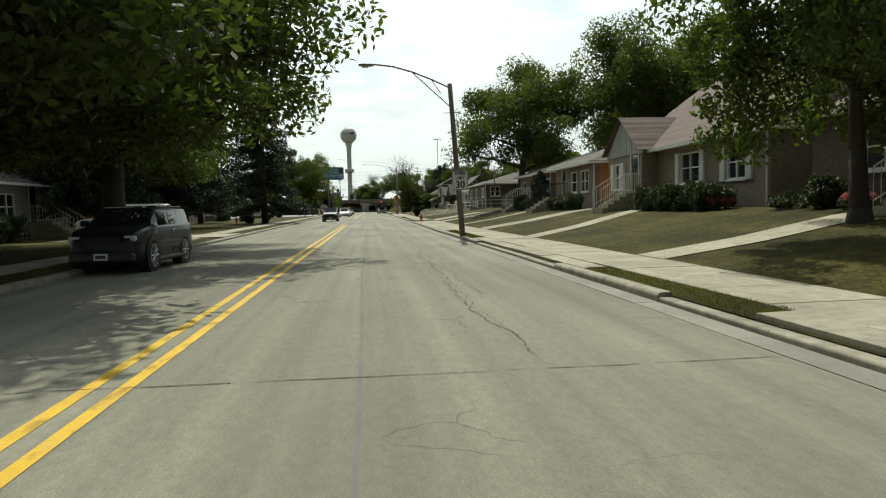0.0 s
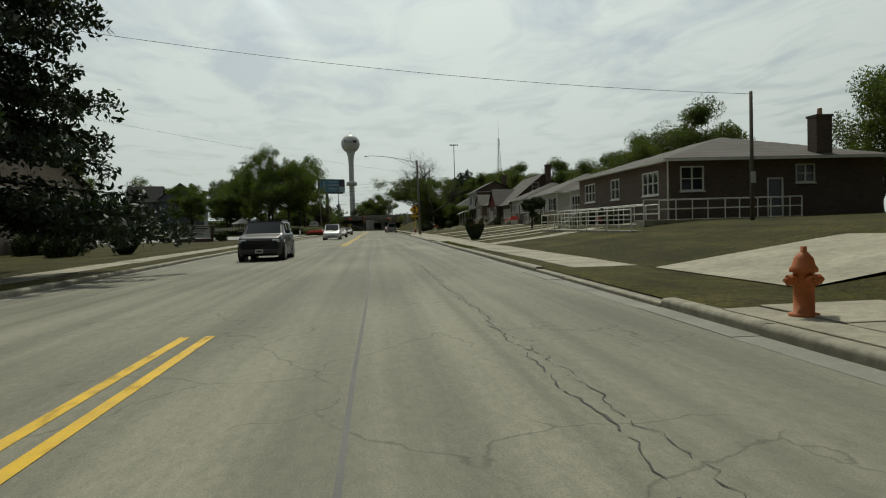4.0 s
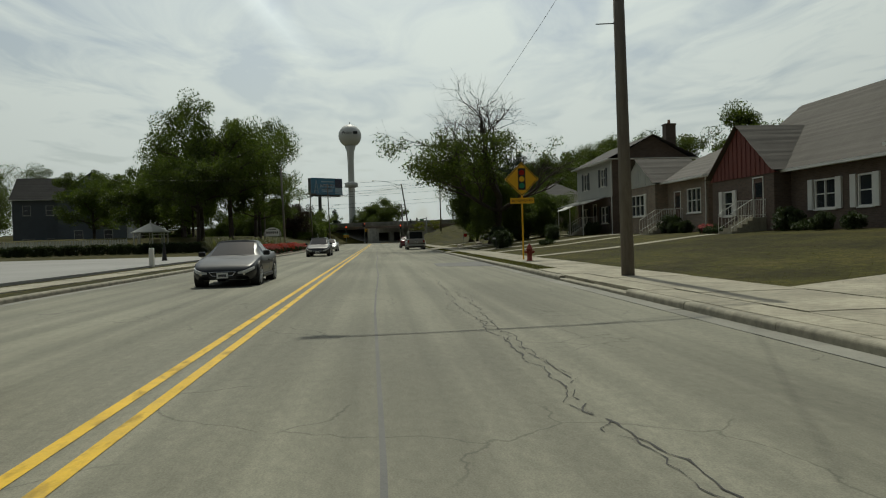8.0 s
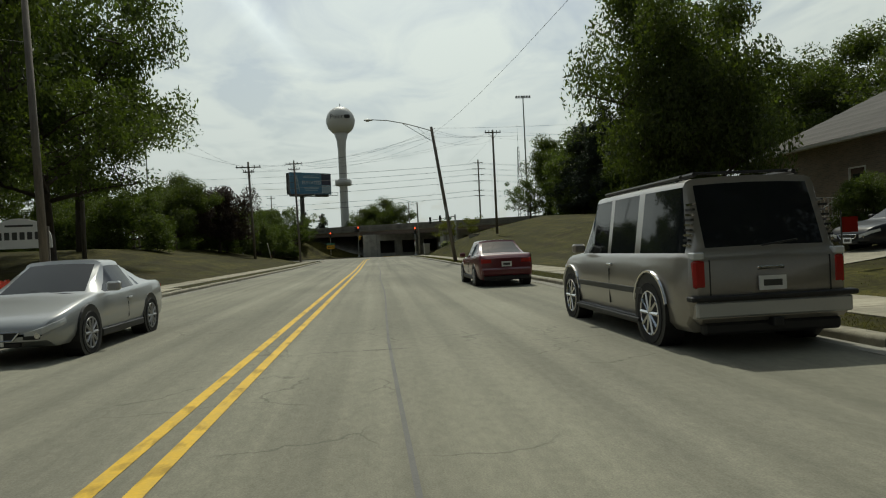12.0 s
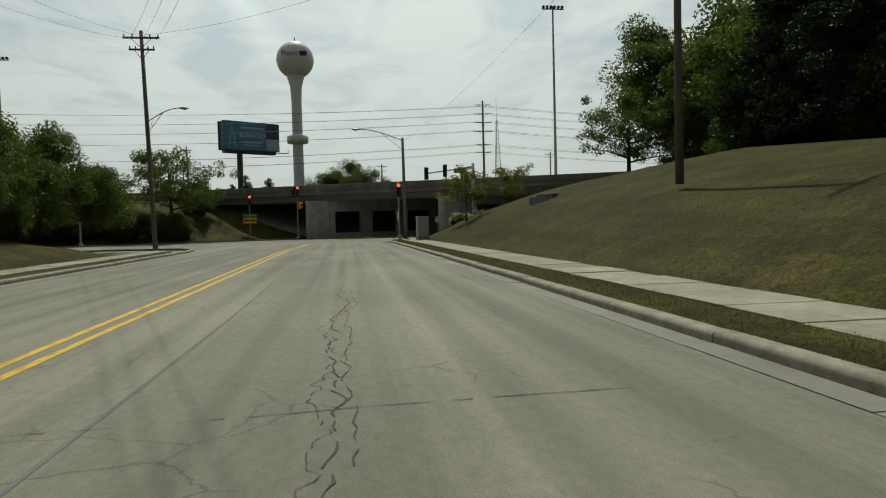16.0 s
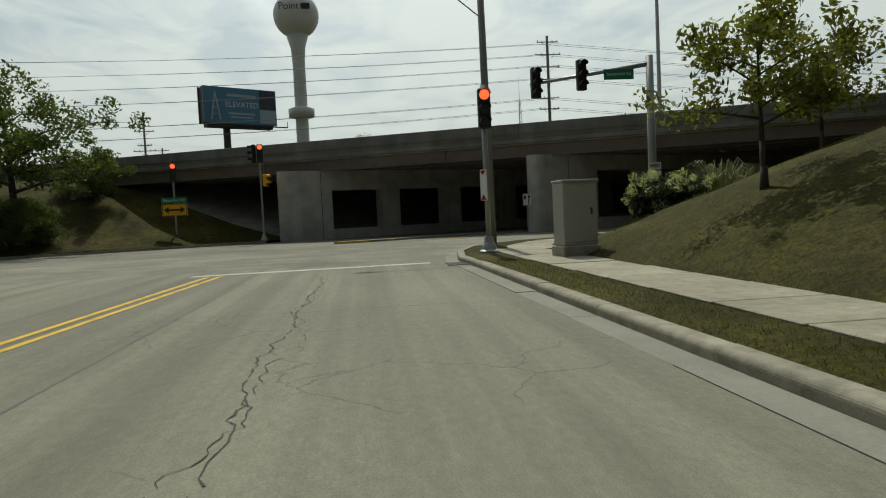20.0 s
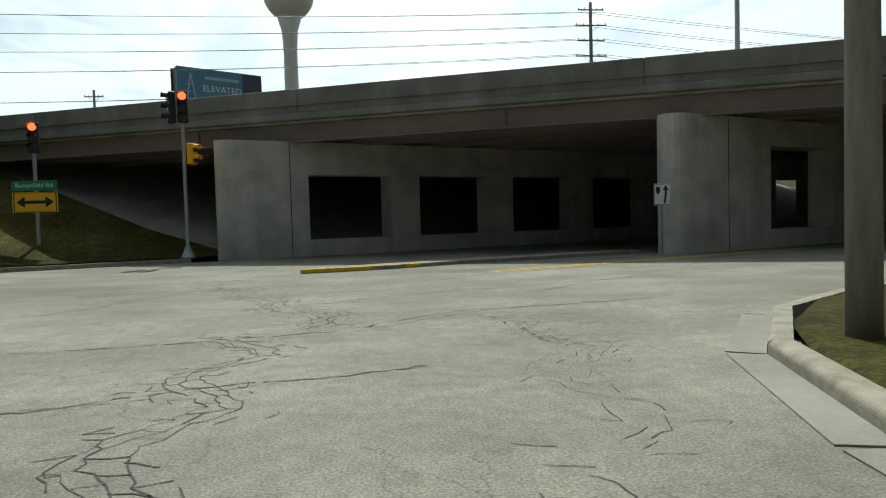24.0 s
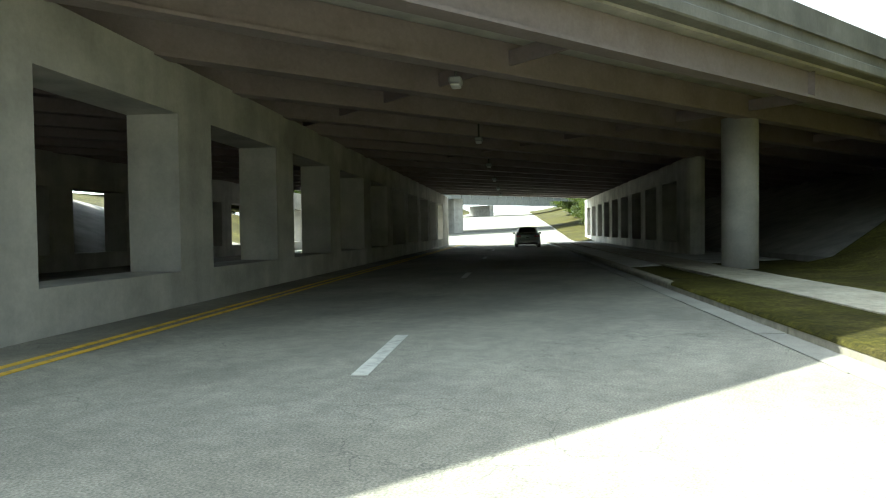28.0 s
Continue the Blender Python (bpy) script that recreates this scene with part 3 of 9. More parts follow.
def ribbon_s(sections, cols):
    """A sheet along the crossing road: sections (s, z), cols (n, height above)."""
    bm = bmesh.new()
    rows = [[bm.verts.new((*along(s, n), z + dz)) for n, dz in cols] for s, z in sections]
    for a, b in zip(rows, rows[1:]):
        for i in range(len(a) - 1):
            bm.faces.new((a[i], a[i + 1], b[i + 1], b[i]))
    bmesh.ops.recalc_face_normals(bm, faces=bm.faces[:])
    return bm


RISE = [(196.9, 0.0), (205, 0.25), (215, 0.7), (230, 1.3), (260, 2.5), (300, 4.2), (360, 6.6), (430, 9.2)]
setting("climbing_road", ribbon_s(RISE, [(276.5, 0.0), (298.6, 0.0)]), "asphalt2", "pale road climbing away beyond the underpass", "road")
setting("climbing_verge", ribbon_s(RISE, [(228, 2.5), (262, 2.5), (272, 0.6), (276.6, 0.1)]), "grass", "grass verge beside the climbing road", "lawn")
setting("climbing_verge", ribbon_s(RISE, [(298.5, 0.1), (301, 0.3), (310, 3.5), (322, 5.5), (370, 5.5)]), "grass", "sunlit grass bank beside the climbing road", "lawn")
# the double yellow line, the stop line and the lane dashes
for k, off in enumerate((-0.19, 0.105)):
    for ya, yb in ((-60, 62.4), (101.4, 298.2)):
        setting("yellow_line", ribbon(steps(ya, yb, 4), lambda y, o=off: [(at_y(CENTRE, y) + o, 0.034), (at_y(CENTRE, y) + o + 0.12, 0.034)]),
                "yellow", "yellow centre line painted on the road", "road marking")
for s in (137.5, 149.7, 161.9, 174.1, 186.3):
    a, b = s, s + 2.3
    setting("lane_dash", prism([along(a, 283.64), along(b, 283.64), along(b, 283.79), along(a, 283.79)], -0.01, 0.006), "white_paint", "white lane dash", "road marking")
for off in (287.0, 287.25):
    setting("yellow_line", prism([along(127.5, off), along(230, off), along(230, off + 0.1), along(127.5, off + 0.1)], -0.01, 0.006), "yellow", "thin yellow line beside the pier", "road marking")

FACADE = [(-60, 12.9), (60, 12.9), (75, 15.0), (95, 16), (120, 19.5), (215, 20), (236, 20)]
WALK_IN = [(-60, 0.6), (90, 0.6), (120, 0.7), (235, 1.0), (300, 1.0)]
WALK_OUT = [(-60, 2.2), (90, 2.2), (125, 2.7), (200, 2.7), (240, 2.5), (300, 2.4)]


def lawn_right(y):
    k, f = at_y(KERB_R, y), at_y(FACADE, y)
    out = k + at_y(WALK_OUT, y)
    lift = 1.0 if y < 205 else max(0.0, 1 - (y - 205) / 25) + 0.5
    return [(k + 0.1, 0.1), (k + 0.2, 0.135), (k + at_y(WALK_IN, y), 0.155), (out, 0.157), (out + (f - out) * 0.35, 0.18 + 0.30 * lift), (out + (f - out) * 0.75, 0.2 + 0.78 * lift),
            (f, 0.15 + lift), (f + 14, 0.2 + 1.1 * lift), (f + 80, 0.3)]


setting("lawn_right", ribbon(steps(-60, 248, 4), lawn_right), "grass", "mown front lawns rising to the houses", "lawn", smooth=True)
LOT_Y1 = 186


def lawn_left(y):
    k = at_y(KERB_L, y)
    up = max(0.0, min(1.0, (y - 222) / 20)) * max(0.0, min(1.0, (292 - y) / 14))
    return [(k - 90, 0.5 + 2.0 * up), (k - 40, 0.22 + 2.4 * up), (k - 12, 0.2 + 2.1 * up), (k - 5, 0.18 + 0.7 * up), (k - 2.6, 0.16), (k - 1.1, 0.14), (k - 0.12, 0.12)]


setting("lawn_left", ribbon(steps(-60, 283, 4), lawn_left), "grass", "mown grass beside the road", "lawn")
HILL_H = [(224, 0.15), (236, 1.4), (250, 3.2), (266, 3.7), (277, 4.5), (290, 4.3), (305, 4.7), (318, 5.0)]


CORNER_EDGE = [(297, 4.9), (299.3, 4.98), (301.8, 5.28), (304.1, 5.98), (306.1, 7.35), (307.6, 9.5), (308.4, 12.1), (311.5, 19.4), (316, 30.0)]


def fascia_x(y):
    return 5.8 + (321.4 - y) / 0.434


def hill_z(x, y):
    """The bank rises from the pavements of both roads."""
    d = x - at_y(KERB_R, min(y, 297)) - 2.4
    e = (274.7 + 0.39 * x - 0.921 * y) * 1.03
    h = max(0.0, min(2.0, (d - e) / 4 + 1)) / 2
    f = max(0.0, min(1.0, (d * (1 - h) + e * h - 4 * h * (1 - h)) / 13))
    soft, firm = f * f * (3 - 2 * f) * 0.7 + 0.3 * f, f * (1.6 - 0.6 * f)
    return 0.15 + at_y(HILL_H, y) * (soft * h + firm * (1 - h))


def hill(y):
    edge = at_y(KERB_R, y) if y < 297 else at_y(CORNER_EDGE, y)
    far = 120 if y < 285 else min(120, fascia_x(y) + 3.6 - edge)
    return [(edge + min(d, far), hill_z(edge + min(d, far), y) if d > 0.15 else 0.1) for d in (0.1, 0.2, 1.2, 2.4, 3.4, 5, 7, 9, 11, 13, 15.4, 19, 23, 28, 36, 50, 120)]


setting("hill", ribbon(steps(224, 314, 1.5), hill), "grass", "steep grass embankment beside the road", "embankment", smooth=True)
bm = prism([(-11.6, 146), (-11.6, 175), (-15, LOT_Y1), (-70, LOT_Y1 + 10), (-70, 137), (-24, 137), (-14, 141)], 0.1, 0.26)
setting("parking_lot", bm, "lot", "pale empty parking lot", "parking lot")


# ---- the overpass ----
W = Vector((0.918, -0.398, 0))
BRIDGE = Matrix.Translation((5.8, 321.4, 0)) @ Matrix.Rotation(math.atan2(W.y, W.x), 4, "Z")
bridge = thing("overpass", "long grey concrete and steel road bridge on wall piers", "bridge", kind="structure")
DEPTH = 39.0


def bridge_box(x0, x1, y0, y1, z0, z1, bevel=0.0):
    return turned(box(x0, x1, y0, y1, z0, z1, bevel), BRIDGE)


part("deck", bridge_box(-150, 150, 0.1, DEPTH, 4.92, 5.2), "concrete2", bridge)
for side, y0 in (("near", -0.12), ("far", DEPTH - 0.2)):
    x = -150.0
    while x < 150:
        part("parapet_panel", bridge_box(x + 0.01, x + 11.99, y0, y0 + 0.3, 5.24, 6.1, 0.02), "concrete", bridge)
        x += 12.0
    part("parapet_core", bridge_box(-150, 150, y0 + 0.06, y0 + 0.24, 5.2, 6.08), "concrete", bridge)
    part("deck_edge", bridge_box(-150, 150, y0 - 0.1, y0 + 0.4, 4.98, 5.235, 0.03), "concrete", bridge)
for k in range(17):
    y = 0.35 + k * 2.25
    bm = bridge_box(-150, 150, y, y + 0.05, 4.3, 4.9)
    add_box(bm, -150, 150, y - 0.16, y + 0.21, 4.24, 4.3, BRIDGE)
    part("girder", bm, "girder", bridge, "rust-brown steel girder")
for k in range(-16, 17):
    part("cross_frame", bridge_box(k * 9, k * 9 + 0.06, 0.4, DEPTH - 1, 4.45, 4.75), "girder", bridge)


def wall_pier(s0, s1, n0, thick, first, top, wide=3.0, pitch=4.4, low=0.62, high=3.4):
    """A pier wall along the crossing road with a rounded nose and a row of window openings."""
    bm = bmesh.new()
    m = Matrix.Translation(U * s0 + NRM * n0) @ Matrix.Rotation(math.atan2(U.y, U.x), 4, "Z")
    end = s1 - s0
    nose = [(0.45 + 0.45 * math.cos(a), thick / 2 + thick / 2 * math.sin(a)) for a in (math.pi / 2 + math.pi * i / 8 for i in range(9))]
    add_prism(bm, nose + [(1.2, 0), (1.2, thick)], 0, top)
    holes = []
    x = first - 1.2
    while x + pitch < end - 1.2:
        holes.append((x, x + wide, low, high))
        x += pitch
    solid = bmesh.new()
    wall_cells(solid, end - 1.2, 0, top, thick, holes, Matrix.Translation((1.2, 0, 0)))
    me = bpy.data.meshes.new("pier_wall")
    solid.to_mesh(me)
    bm.from_mesh(me)
    bpy.data.meshes.remove(me)
    bmesh.ops.transform(bm, matrix=m, verts=bm.verts[:])
    return bm


S_B = U.dot(Vector((11.75, 319.3, 0)))
part("pier", wall_pier(S_B - 0.5, S_B + 56.5, 288.2, 0.95, 4.6, 4.28, 3.6, 4.9), "concrete2", bridge, "grey concrete wall pier with window openings")
S_A = U.dot(Vector((-3.0, 324.2, 0)))
part("pier", wall_pier(S_A, S_A + 62, 298.6, 0.95, 3.3, 4.28, 3.4, 4.7, 0.62, 3.05), "concrete2", bridge, "grey concrete wall pier with window openings")
S_C = U.dot(Vector((31.9, 313.3, 0)))
part("column", tube((31.9, 313.3, 0), (31.9, 313.3, 4.3), 0.49, seg=20), "concrete2", bridge, "round concrete column", smooth=True)
part("pier", wall_pier(S_C + 9.8, S_C + 52, 274.2, 0.8, 2.0, 4.28), "concrete2", bridge, "grey concrete wall pier with window openings")
for s_, n_ in ((137.3, 288.2), (S_A + 2.6, 298.6)):
    part("pour_joint", turned(box(-0.015, 0.015, -0.006, 0.02, 0.02, 4.2), Matrix.Translation((*along(s_, n_), 0)) @ Matrix.Rotation(math.atan2(U.y, U.x), 4, "Z")), "crack", bridge)
# ledge, stiffeners, joints, lamps
part("ledge", bridge_box(-150, 150, -0.2, -0.124, 5.5, 5.56), "concrete", bridge)
for k in range(-8, 9):
    part("stiffener", bridge_box(k * 12.0 + 1.5, k * 12.0 + 1.53, 0.2, 0.349, 4.31, 4.88), "girder", bridge)
for s0, n0 in ((S_A, 298.6), (S_B - 0.5, 288.2)):
    for k in range(1, 13):
        a = along(s0 + k * 4.6, n0 + 0.47)
        part("bearing", turned(box(-0.3, 0.3, -0.25, 0.25, 4.12, 4.236), Matrix.Translation((a[0], a[1], 0.04)) @ Matrix.Rotation(math.atan2(U.y, U.x), 4, "Z")), "dark_steel", bridge)
for k in range(6):
    a = along(S_B + 9 + k * 8.2, 283.4)
    lamp = thing("underpass_lamp", "small white lamp fixed under the bridge girders", "lamp", (a[0], a[1], 4.0), math.degrees(math.atan2(U.y, U.x)), "lamps under the bridge")
    part("bracket", tube((0, 0, 0.1), (0, 0, 0.9), 0.03, seg=6), "dark_steel", lamp)
    part("housing", box(-0.22, 0.22, -0.12, 0.12, 0.0, 0.12, 0.03), "steel", lamp)
    part("lens", box(-0.18, 0.18, -0.09, 0.09, -0.05, -0.002, 0.02), "sign_white", lamp)
# sloped paving under both ends of the span, from the fascia inwards
def fascia(n):
    x = (298.3 - n) / 0.79
    return (x, 321.4 - 0.434 * (x - 5.8))


# paler concrete on the right slope, darker on the left, paints in their light
for n0, n1, s0, s1, mat in ((300.5, 312.0, 178.0, 166.5, "concrete"), (273.2, 261.0, S_C + 52, S_C + 52, "concrete2")):
    a, b = fascia(n0), fascia(n1)
    shift = 3.2 if n0 < 280 else 0.0
    bm = prism([(a[0] + shift, a[1]), along(s0, n0), along(s1, n1), (b[0] + shift, b[1])], 0.0, 0.22)
    for v in bm.verts:
        if v.co.z > 0.1 and abs(NRM.dot(v.co) - n1) < 2:
            v.co.z = 4.8
    part("slope_paving", bm, mat, bridge, "sloped concrete paving")
setting("far_bank", ribbon_s([(168, 0), (182, 0), (196.9, 0)], [(300.8, 0.06), (303, 0.3), (310, 3.2), (322, 5.2), (370, 5.2)]), "grass", "sunlit grass bank behind the overpass", "embankment")
# grass banks outside
bm = bmesh.new()
rows = []
for n, z in ((299.9, 0.14), (300.6, 0.3), (303, 1.2), (307, 3.2), (311, 4.7), (316, 5.1), (330, 5.1)):
    f = fascia(n)
    rows.append([bm.verts.new((f[0] - d, f[1] - d * 0.42 - (0.0 if d == 0 else 0.0), z * (1 if d < 70 else 0.8))) for d in (0.0, 6, 14, 25, 45, 75, 110)])
for a, b in zip(rows, rows[1:]):
    for i in range(len(a) - 1):
        bm.faces.new((a[i], a[i + 1], b[i + 1], b[i]))
bmesh.ops.recalc_face_normals(bm, faces=bm.faces[:])
setting("bank_left", bm, "grass", "grass bank beside the overpass", "embankment", smooth=True)
# the next overpasses along the climbing road
far_bridge = thing("far_overpass", "grey steel overpass beyond the underpass", "bridge", kind="structure")
for k, (s, z, n) in enumerate(((221, 5.5, 289.3), (330, 8.6, 288.5))):
    m = Matrix.Translation(U * s + NRM * n) @ Matrix.Rotation(math.atan2(W.y, W.x), 4, "Z")
    part("girder", turned(box(-60, 60, 0, 0.2, z, z + 1.6), m), "siding_grey", far_bridge, "pale grey steel edge girder")
    for q in range(-20, 21):
        part("stiffener", turned(box(q * 1.6, q * 1.6 + 0.06, -0.12, -0.003, z + 0.05, z + 1.55), m), "siding_grey", far_bridge)
    part("parapet", turned(box(-60, 60, 0.02, 0.3, z + 1.604, z + 2.3), m), "concrete", far_bridge)
    part("deck", turned(box(-60, 60, 0.32, 11, z + 1.2, z + 1.6), m), "concrete", far_bridge)
    part("pier", turned(box(-0.75, 0.75, 0.6, 10, -0.1, z - 0.004), m), "concrete2", far_bridge)


# ---- water tower, billboard ----
tower = thing("water_tower", "white ball-shaped water tower on a slender stem", "water tower", (-11.3, 447, 0))
part("stem", lathe([(3.6, 0), (2.2, 4), (1.55, 9), (1.45, 38), (1.7, 42), (2.6, 45)], 24), "white_tower", tower, smooth=True)
part("ring", lathe([(1.5, 25.4), (3.0, 25.7), (3.1, 27.6), (1.5, 28.2)], 24), "white_tower", tower, smooth=True)
bm = bmesh.new()
bmesh.ops.create_uvsphere(bm, u_segments=32, v_segments=20, radius=5.3)
bmesh.ops.translate(bm, vec=(0, 0, 49.6), verts=bm.verts[:])
part("tank", bm, "white_tower", tower, smooth=True)
part("lamp", tube((0, 0, 54.8), (0, 0, 56.0), 0.15), "dark_steel", tower)
billboard = thing("billboard", "tall blue billboard with a white headline on one steel post", "billboard", (-21, 420, 0))
FACE = pose(0.3, -0.8, 0, 0, 0, 34)
part("post", tube((-2.9, 0.6, 0), (-2.9, 0.6, 20.5), 0.75, 0.7, 14), "dark_steel", billboard)
part("panel", turned(box(-7.5, 7.5, -0.2, 0.2, 20.6, 27.6, 0.03), FACE), "billboard_blue", billboard, "blue printed panel")
part("panel", turned(box(-7.5, 7.5, 2.2, 2.6, 20.6, 27.6, 0.03), FACE), "dark_steel", billboard, "dark back panel")
for k in range(7):
    part("strut", turned(box(-7.3 + 2.4 * k, -7.1 + 2.4 * k, 0.2, 2.2, 20.7, 27.5 - 0.4 * (k % 2)), FACE), "dark_steel", billboard)
part("catwalk", turned(box(-8.2, 9.4, -1.3, -0.3, 20.2, 20.32), FACE), "dark_steel", billboard)
part("beam", turned(box(-6.8, 6.8, 0.3, 2.1, 19.9, 20.55), FACE), "dark_steel", billboard)
for q in (-8.1, 9.3):
    part("catwalk_rail", turned(box(q - 0.05, q + 0.05, -1.3, -1.2, 20.32, 21.3), FACE), "dark_steel", billboard)


# ---- trees ----
def leaf_cloud(name, centres, spread, per, size, rng, flat=0.85, mat="leaf"):
    """Many small folded leaves in clumps round the centres."""
    n = len(centres)
    idx = np.repeat(np.arange(n), per)
    c = np.asarray(centres)[idx]
    r = rng.normal(size=(len(idx), 3))
    r *= (1.25 * rng.random(len(idx)) ** 0.42 / np.maximum(1e-6, np.linalg.norm(r, axis=1)))[:, None]
    sp = np.asarray(spread, float)
    sp = sp[idx][:, None] if sp.ndim else sp
    p = c + r * sp * np.array([1, 1, flat])
    a = rng.normal(size=(len(idx), 3))
    a /= np.linalg.norm(a, axis=1)[:, None]
    b = np.cross(a, rng.normal(size=(len(idx), 3)))
    b /= np.maximum(1e-6, np.linalg.norm(b, axis=1))[:, None]
    s = size * rng.uniform(0.6, 1.3, len(idx))[:, None]
    v = np.stack([p - a * s, p + b * s * 0.45, p + a * s, p - b * s * 0.45], 1).reshape(-1, 3)
    me = bpy.data.meshes.new(name)
    k = len(idx)
    me.vertices.add(4 * k)
    me.vertices.foreach_set("co", v.astype(np.float32).ravel())
    me.loops.add(4 * k)
    me.loops.foreach_set("vertex_index", np.arange(4 * k, dtype=np.int32))
    me.polygons.add(k)
    me.polygons.foreach_set("loop_start", np.arange(0, 4 * k, 4, dtype=np.int32))
    me.polygons.foreach_set("loop_total", np.full(k, 4, dtype=np.int32))
    me.update(calc_edges=True)
    me.materials.append(M[mat] if isinstance(mat, str) else mat)
    return me


def limb_tree(rng, height, spread, trunk_h, trunk_r, limbs=9, twigs=5):
    """Trunk and limbs as one mesh; gives the tips of the twigs too."""
    bm = bmesh.new()
    tips = []
    lean = rng.normal(size=2) * 0.03
    top = Vector((lean[0] * height, lean[1] * height, height * 0.72))
    base = Vector((0, 0, 0))
    add_tube(bm, base - Vector((0, 0, 0.1)), Vector((0, 0, 0.5)), trunk_r * 1.5, trunk_r, 10)
    pts = [base.lerp(top, f) for f in (0, 0.3, 0.6, 1.0)]
    rad = [trunk_r, trunk_r * 0.8, trunk_r * 0.5, trunk_r * 0.15]
    for i in range(3):
        add_tube(bm, pts[i], pts[i + 1], rad[i], rad[i + 1], 9)
    for i in range(limbs):
        f = (i + rng.uniform(0.1, 0.9)) / limbs
        z = trunk_h + (height * 0.68 - trunk_h) * f
        a = i * 2.4 + rng.uniform(-0.4, 0.4)
        q = base.lerp(top, z / (height * 0.72))
        reach = spread * (0.55 + 0.5 * math.sin(math.pi * (0.25 + 0.65 * f))) * rng.uniform(0.8, 1.1)
        up = rng.uniform(0.35, 0.8) * (0.6 + f) * height * 0.22
        mid = q + Vector((math.cos(a) * reach * 0.45, math.sin(a) * reach * 0.45, up * 0.6))
        end = q + Vector((math.cos(a) * reach, math.sin(a) * reach, up))
        r = trunk_r * (0.5 - 0.28 * f)
        add_tube(bm, q, mid, r, r * 0.6, 6)
        add_tube(bm, mid, end, r * 0.6, r * 0.2, 5)
        tips += [tuple(end), tuple(mid.lerp(end, 0.5))]
        for j in range(twigs):
            d = Vector(rng.normal(size=3)) * reach * 0.32
            d.z = abs(d.z) * 0.7 + 0.1
            d = d.normalized() * min(d.length, reach * 0.4)
            s = q.lerp(mid, rng.uniform(0.6, 1)) if j % 2 else mid.lerp(end, rng.uniform(0.1, 0.9))
            add_tube(bm, s, s + d, r * 0.3, r * 0.08, 4, False)
            tips.append(tuple(s + d))
    tips.append(tuple(top))
    return bm, tips


TREES = {}


def make_tree(kind, seed, height, spread, trunk_h, trunk_r, per=110, size=0.2, clump=0.85, mat="leaf", limbs=10, twigs=6, thin=1.0, droop=0.0):
    rng = np.random.default_rng(abs(int(seed)))
    bm, tips = limb_tree(rng, height, spread, trunk_h, trunk_r, limbs, twigs)
    if thin < 1:
        tips = [p for p in tips if rng.random() < thin]
    if droop:
        tips = [(x, y, z - droop * k * 0.33) for x, y, z in tips for k in range(4) if z - droop * k * 0.33 > 1.9]
    wood = mesh_of(bm, "trunk", "bark", True)
    rad = (0.5 if droop else 1.0) * clump * spread / 5 * rng.uniform(0.7, 1.35, len(tips))
    leaves = leaf_cloud("crown", tips, rad, per, size, rng, mat=mat)
    TREES[kind] = (wood, leaves)


def plant(kind, name, label, x, y, z=0.1, scale=1.0, turn=0.0, tall=1.0, category="tree", group=""):
    wood, leaves = TREES[kind]
    ob = thing(name, label, category, (x, y, z), turn, group)
    ob.scale = (scale, scale, scale * tall)
    for n, me in (("trunk", wood), ("crown", leaves)):
        if me:
            c = new(n, me)
            c.parent = ob
    return ob


make_tree("broad", 3, 12, 5.0, 2.6, 0.32, per=430, size=0.115, limbs=12, twigs=8, clump=0.95)
make_tree("broad_b", 5, 11, 5.4, 2.4, 0.36, per=430, size=0.115, limbs=12, twigs=8, clump=0.95)
make_tree("grove", 4, 13, 5.2, 4.2, 0.3, per=250, size=0.115, limbs=13, twigs=7, clump=0.8, mat="leaf2")
make_tree("airy", 8, 9, 3.6, 2.2, 0.2, per=280, size=0.1, mat="leaf2", clump=0.85)
make_tree("open", 18, 8, 4.2, 1.6, 0.2, per=120, size=0.115, mat="leaf2", clump=0.62, limbs=13, twigs=6)
make_tree("young", 11, 5, 1.9, 1.3, 0.08, per=70, size=0.1, mat="leaf3", clump=1.05, limbs=9, twigs=5, thin=0.8)
make_tree("dense", 15, 7, 4.2, 0.6, 0.22, per=380, size=0.1, mat="leaf", clump=1.0, limbs=12, twigs=7)
make_tree("bushy", 14, 7, 4.2, 0.4, 0.22, per=420, size=0.11, mat="leaf2", clump=1.0, limbs=12, twigs=7)


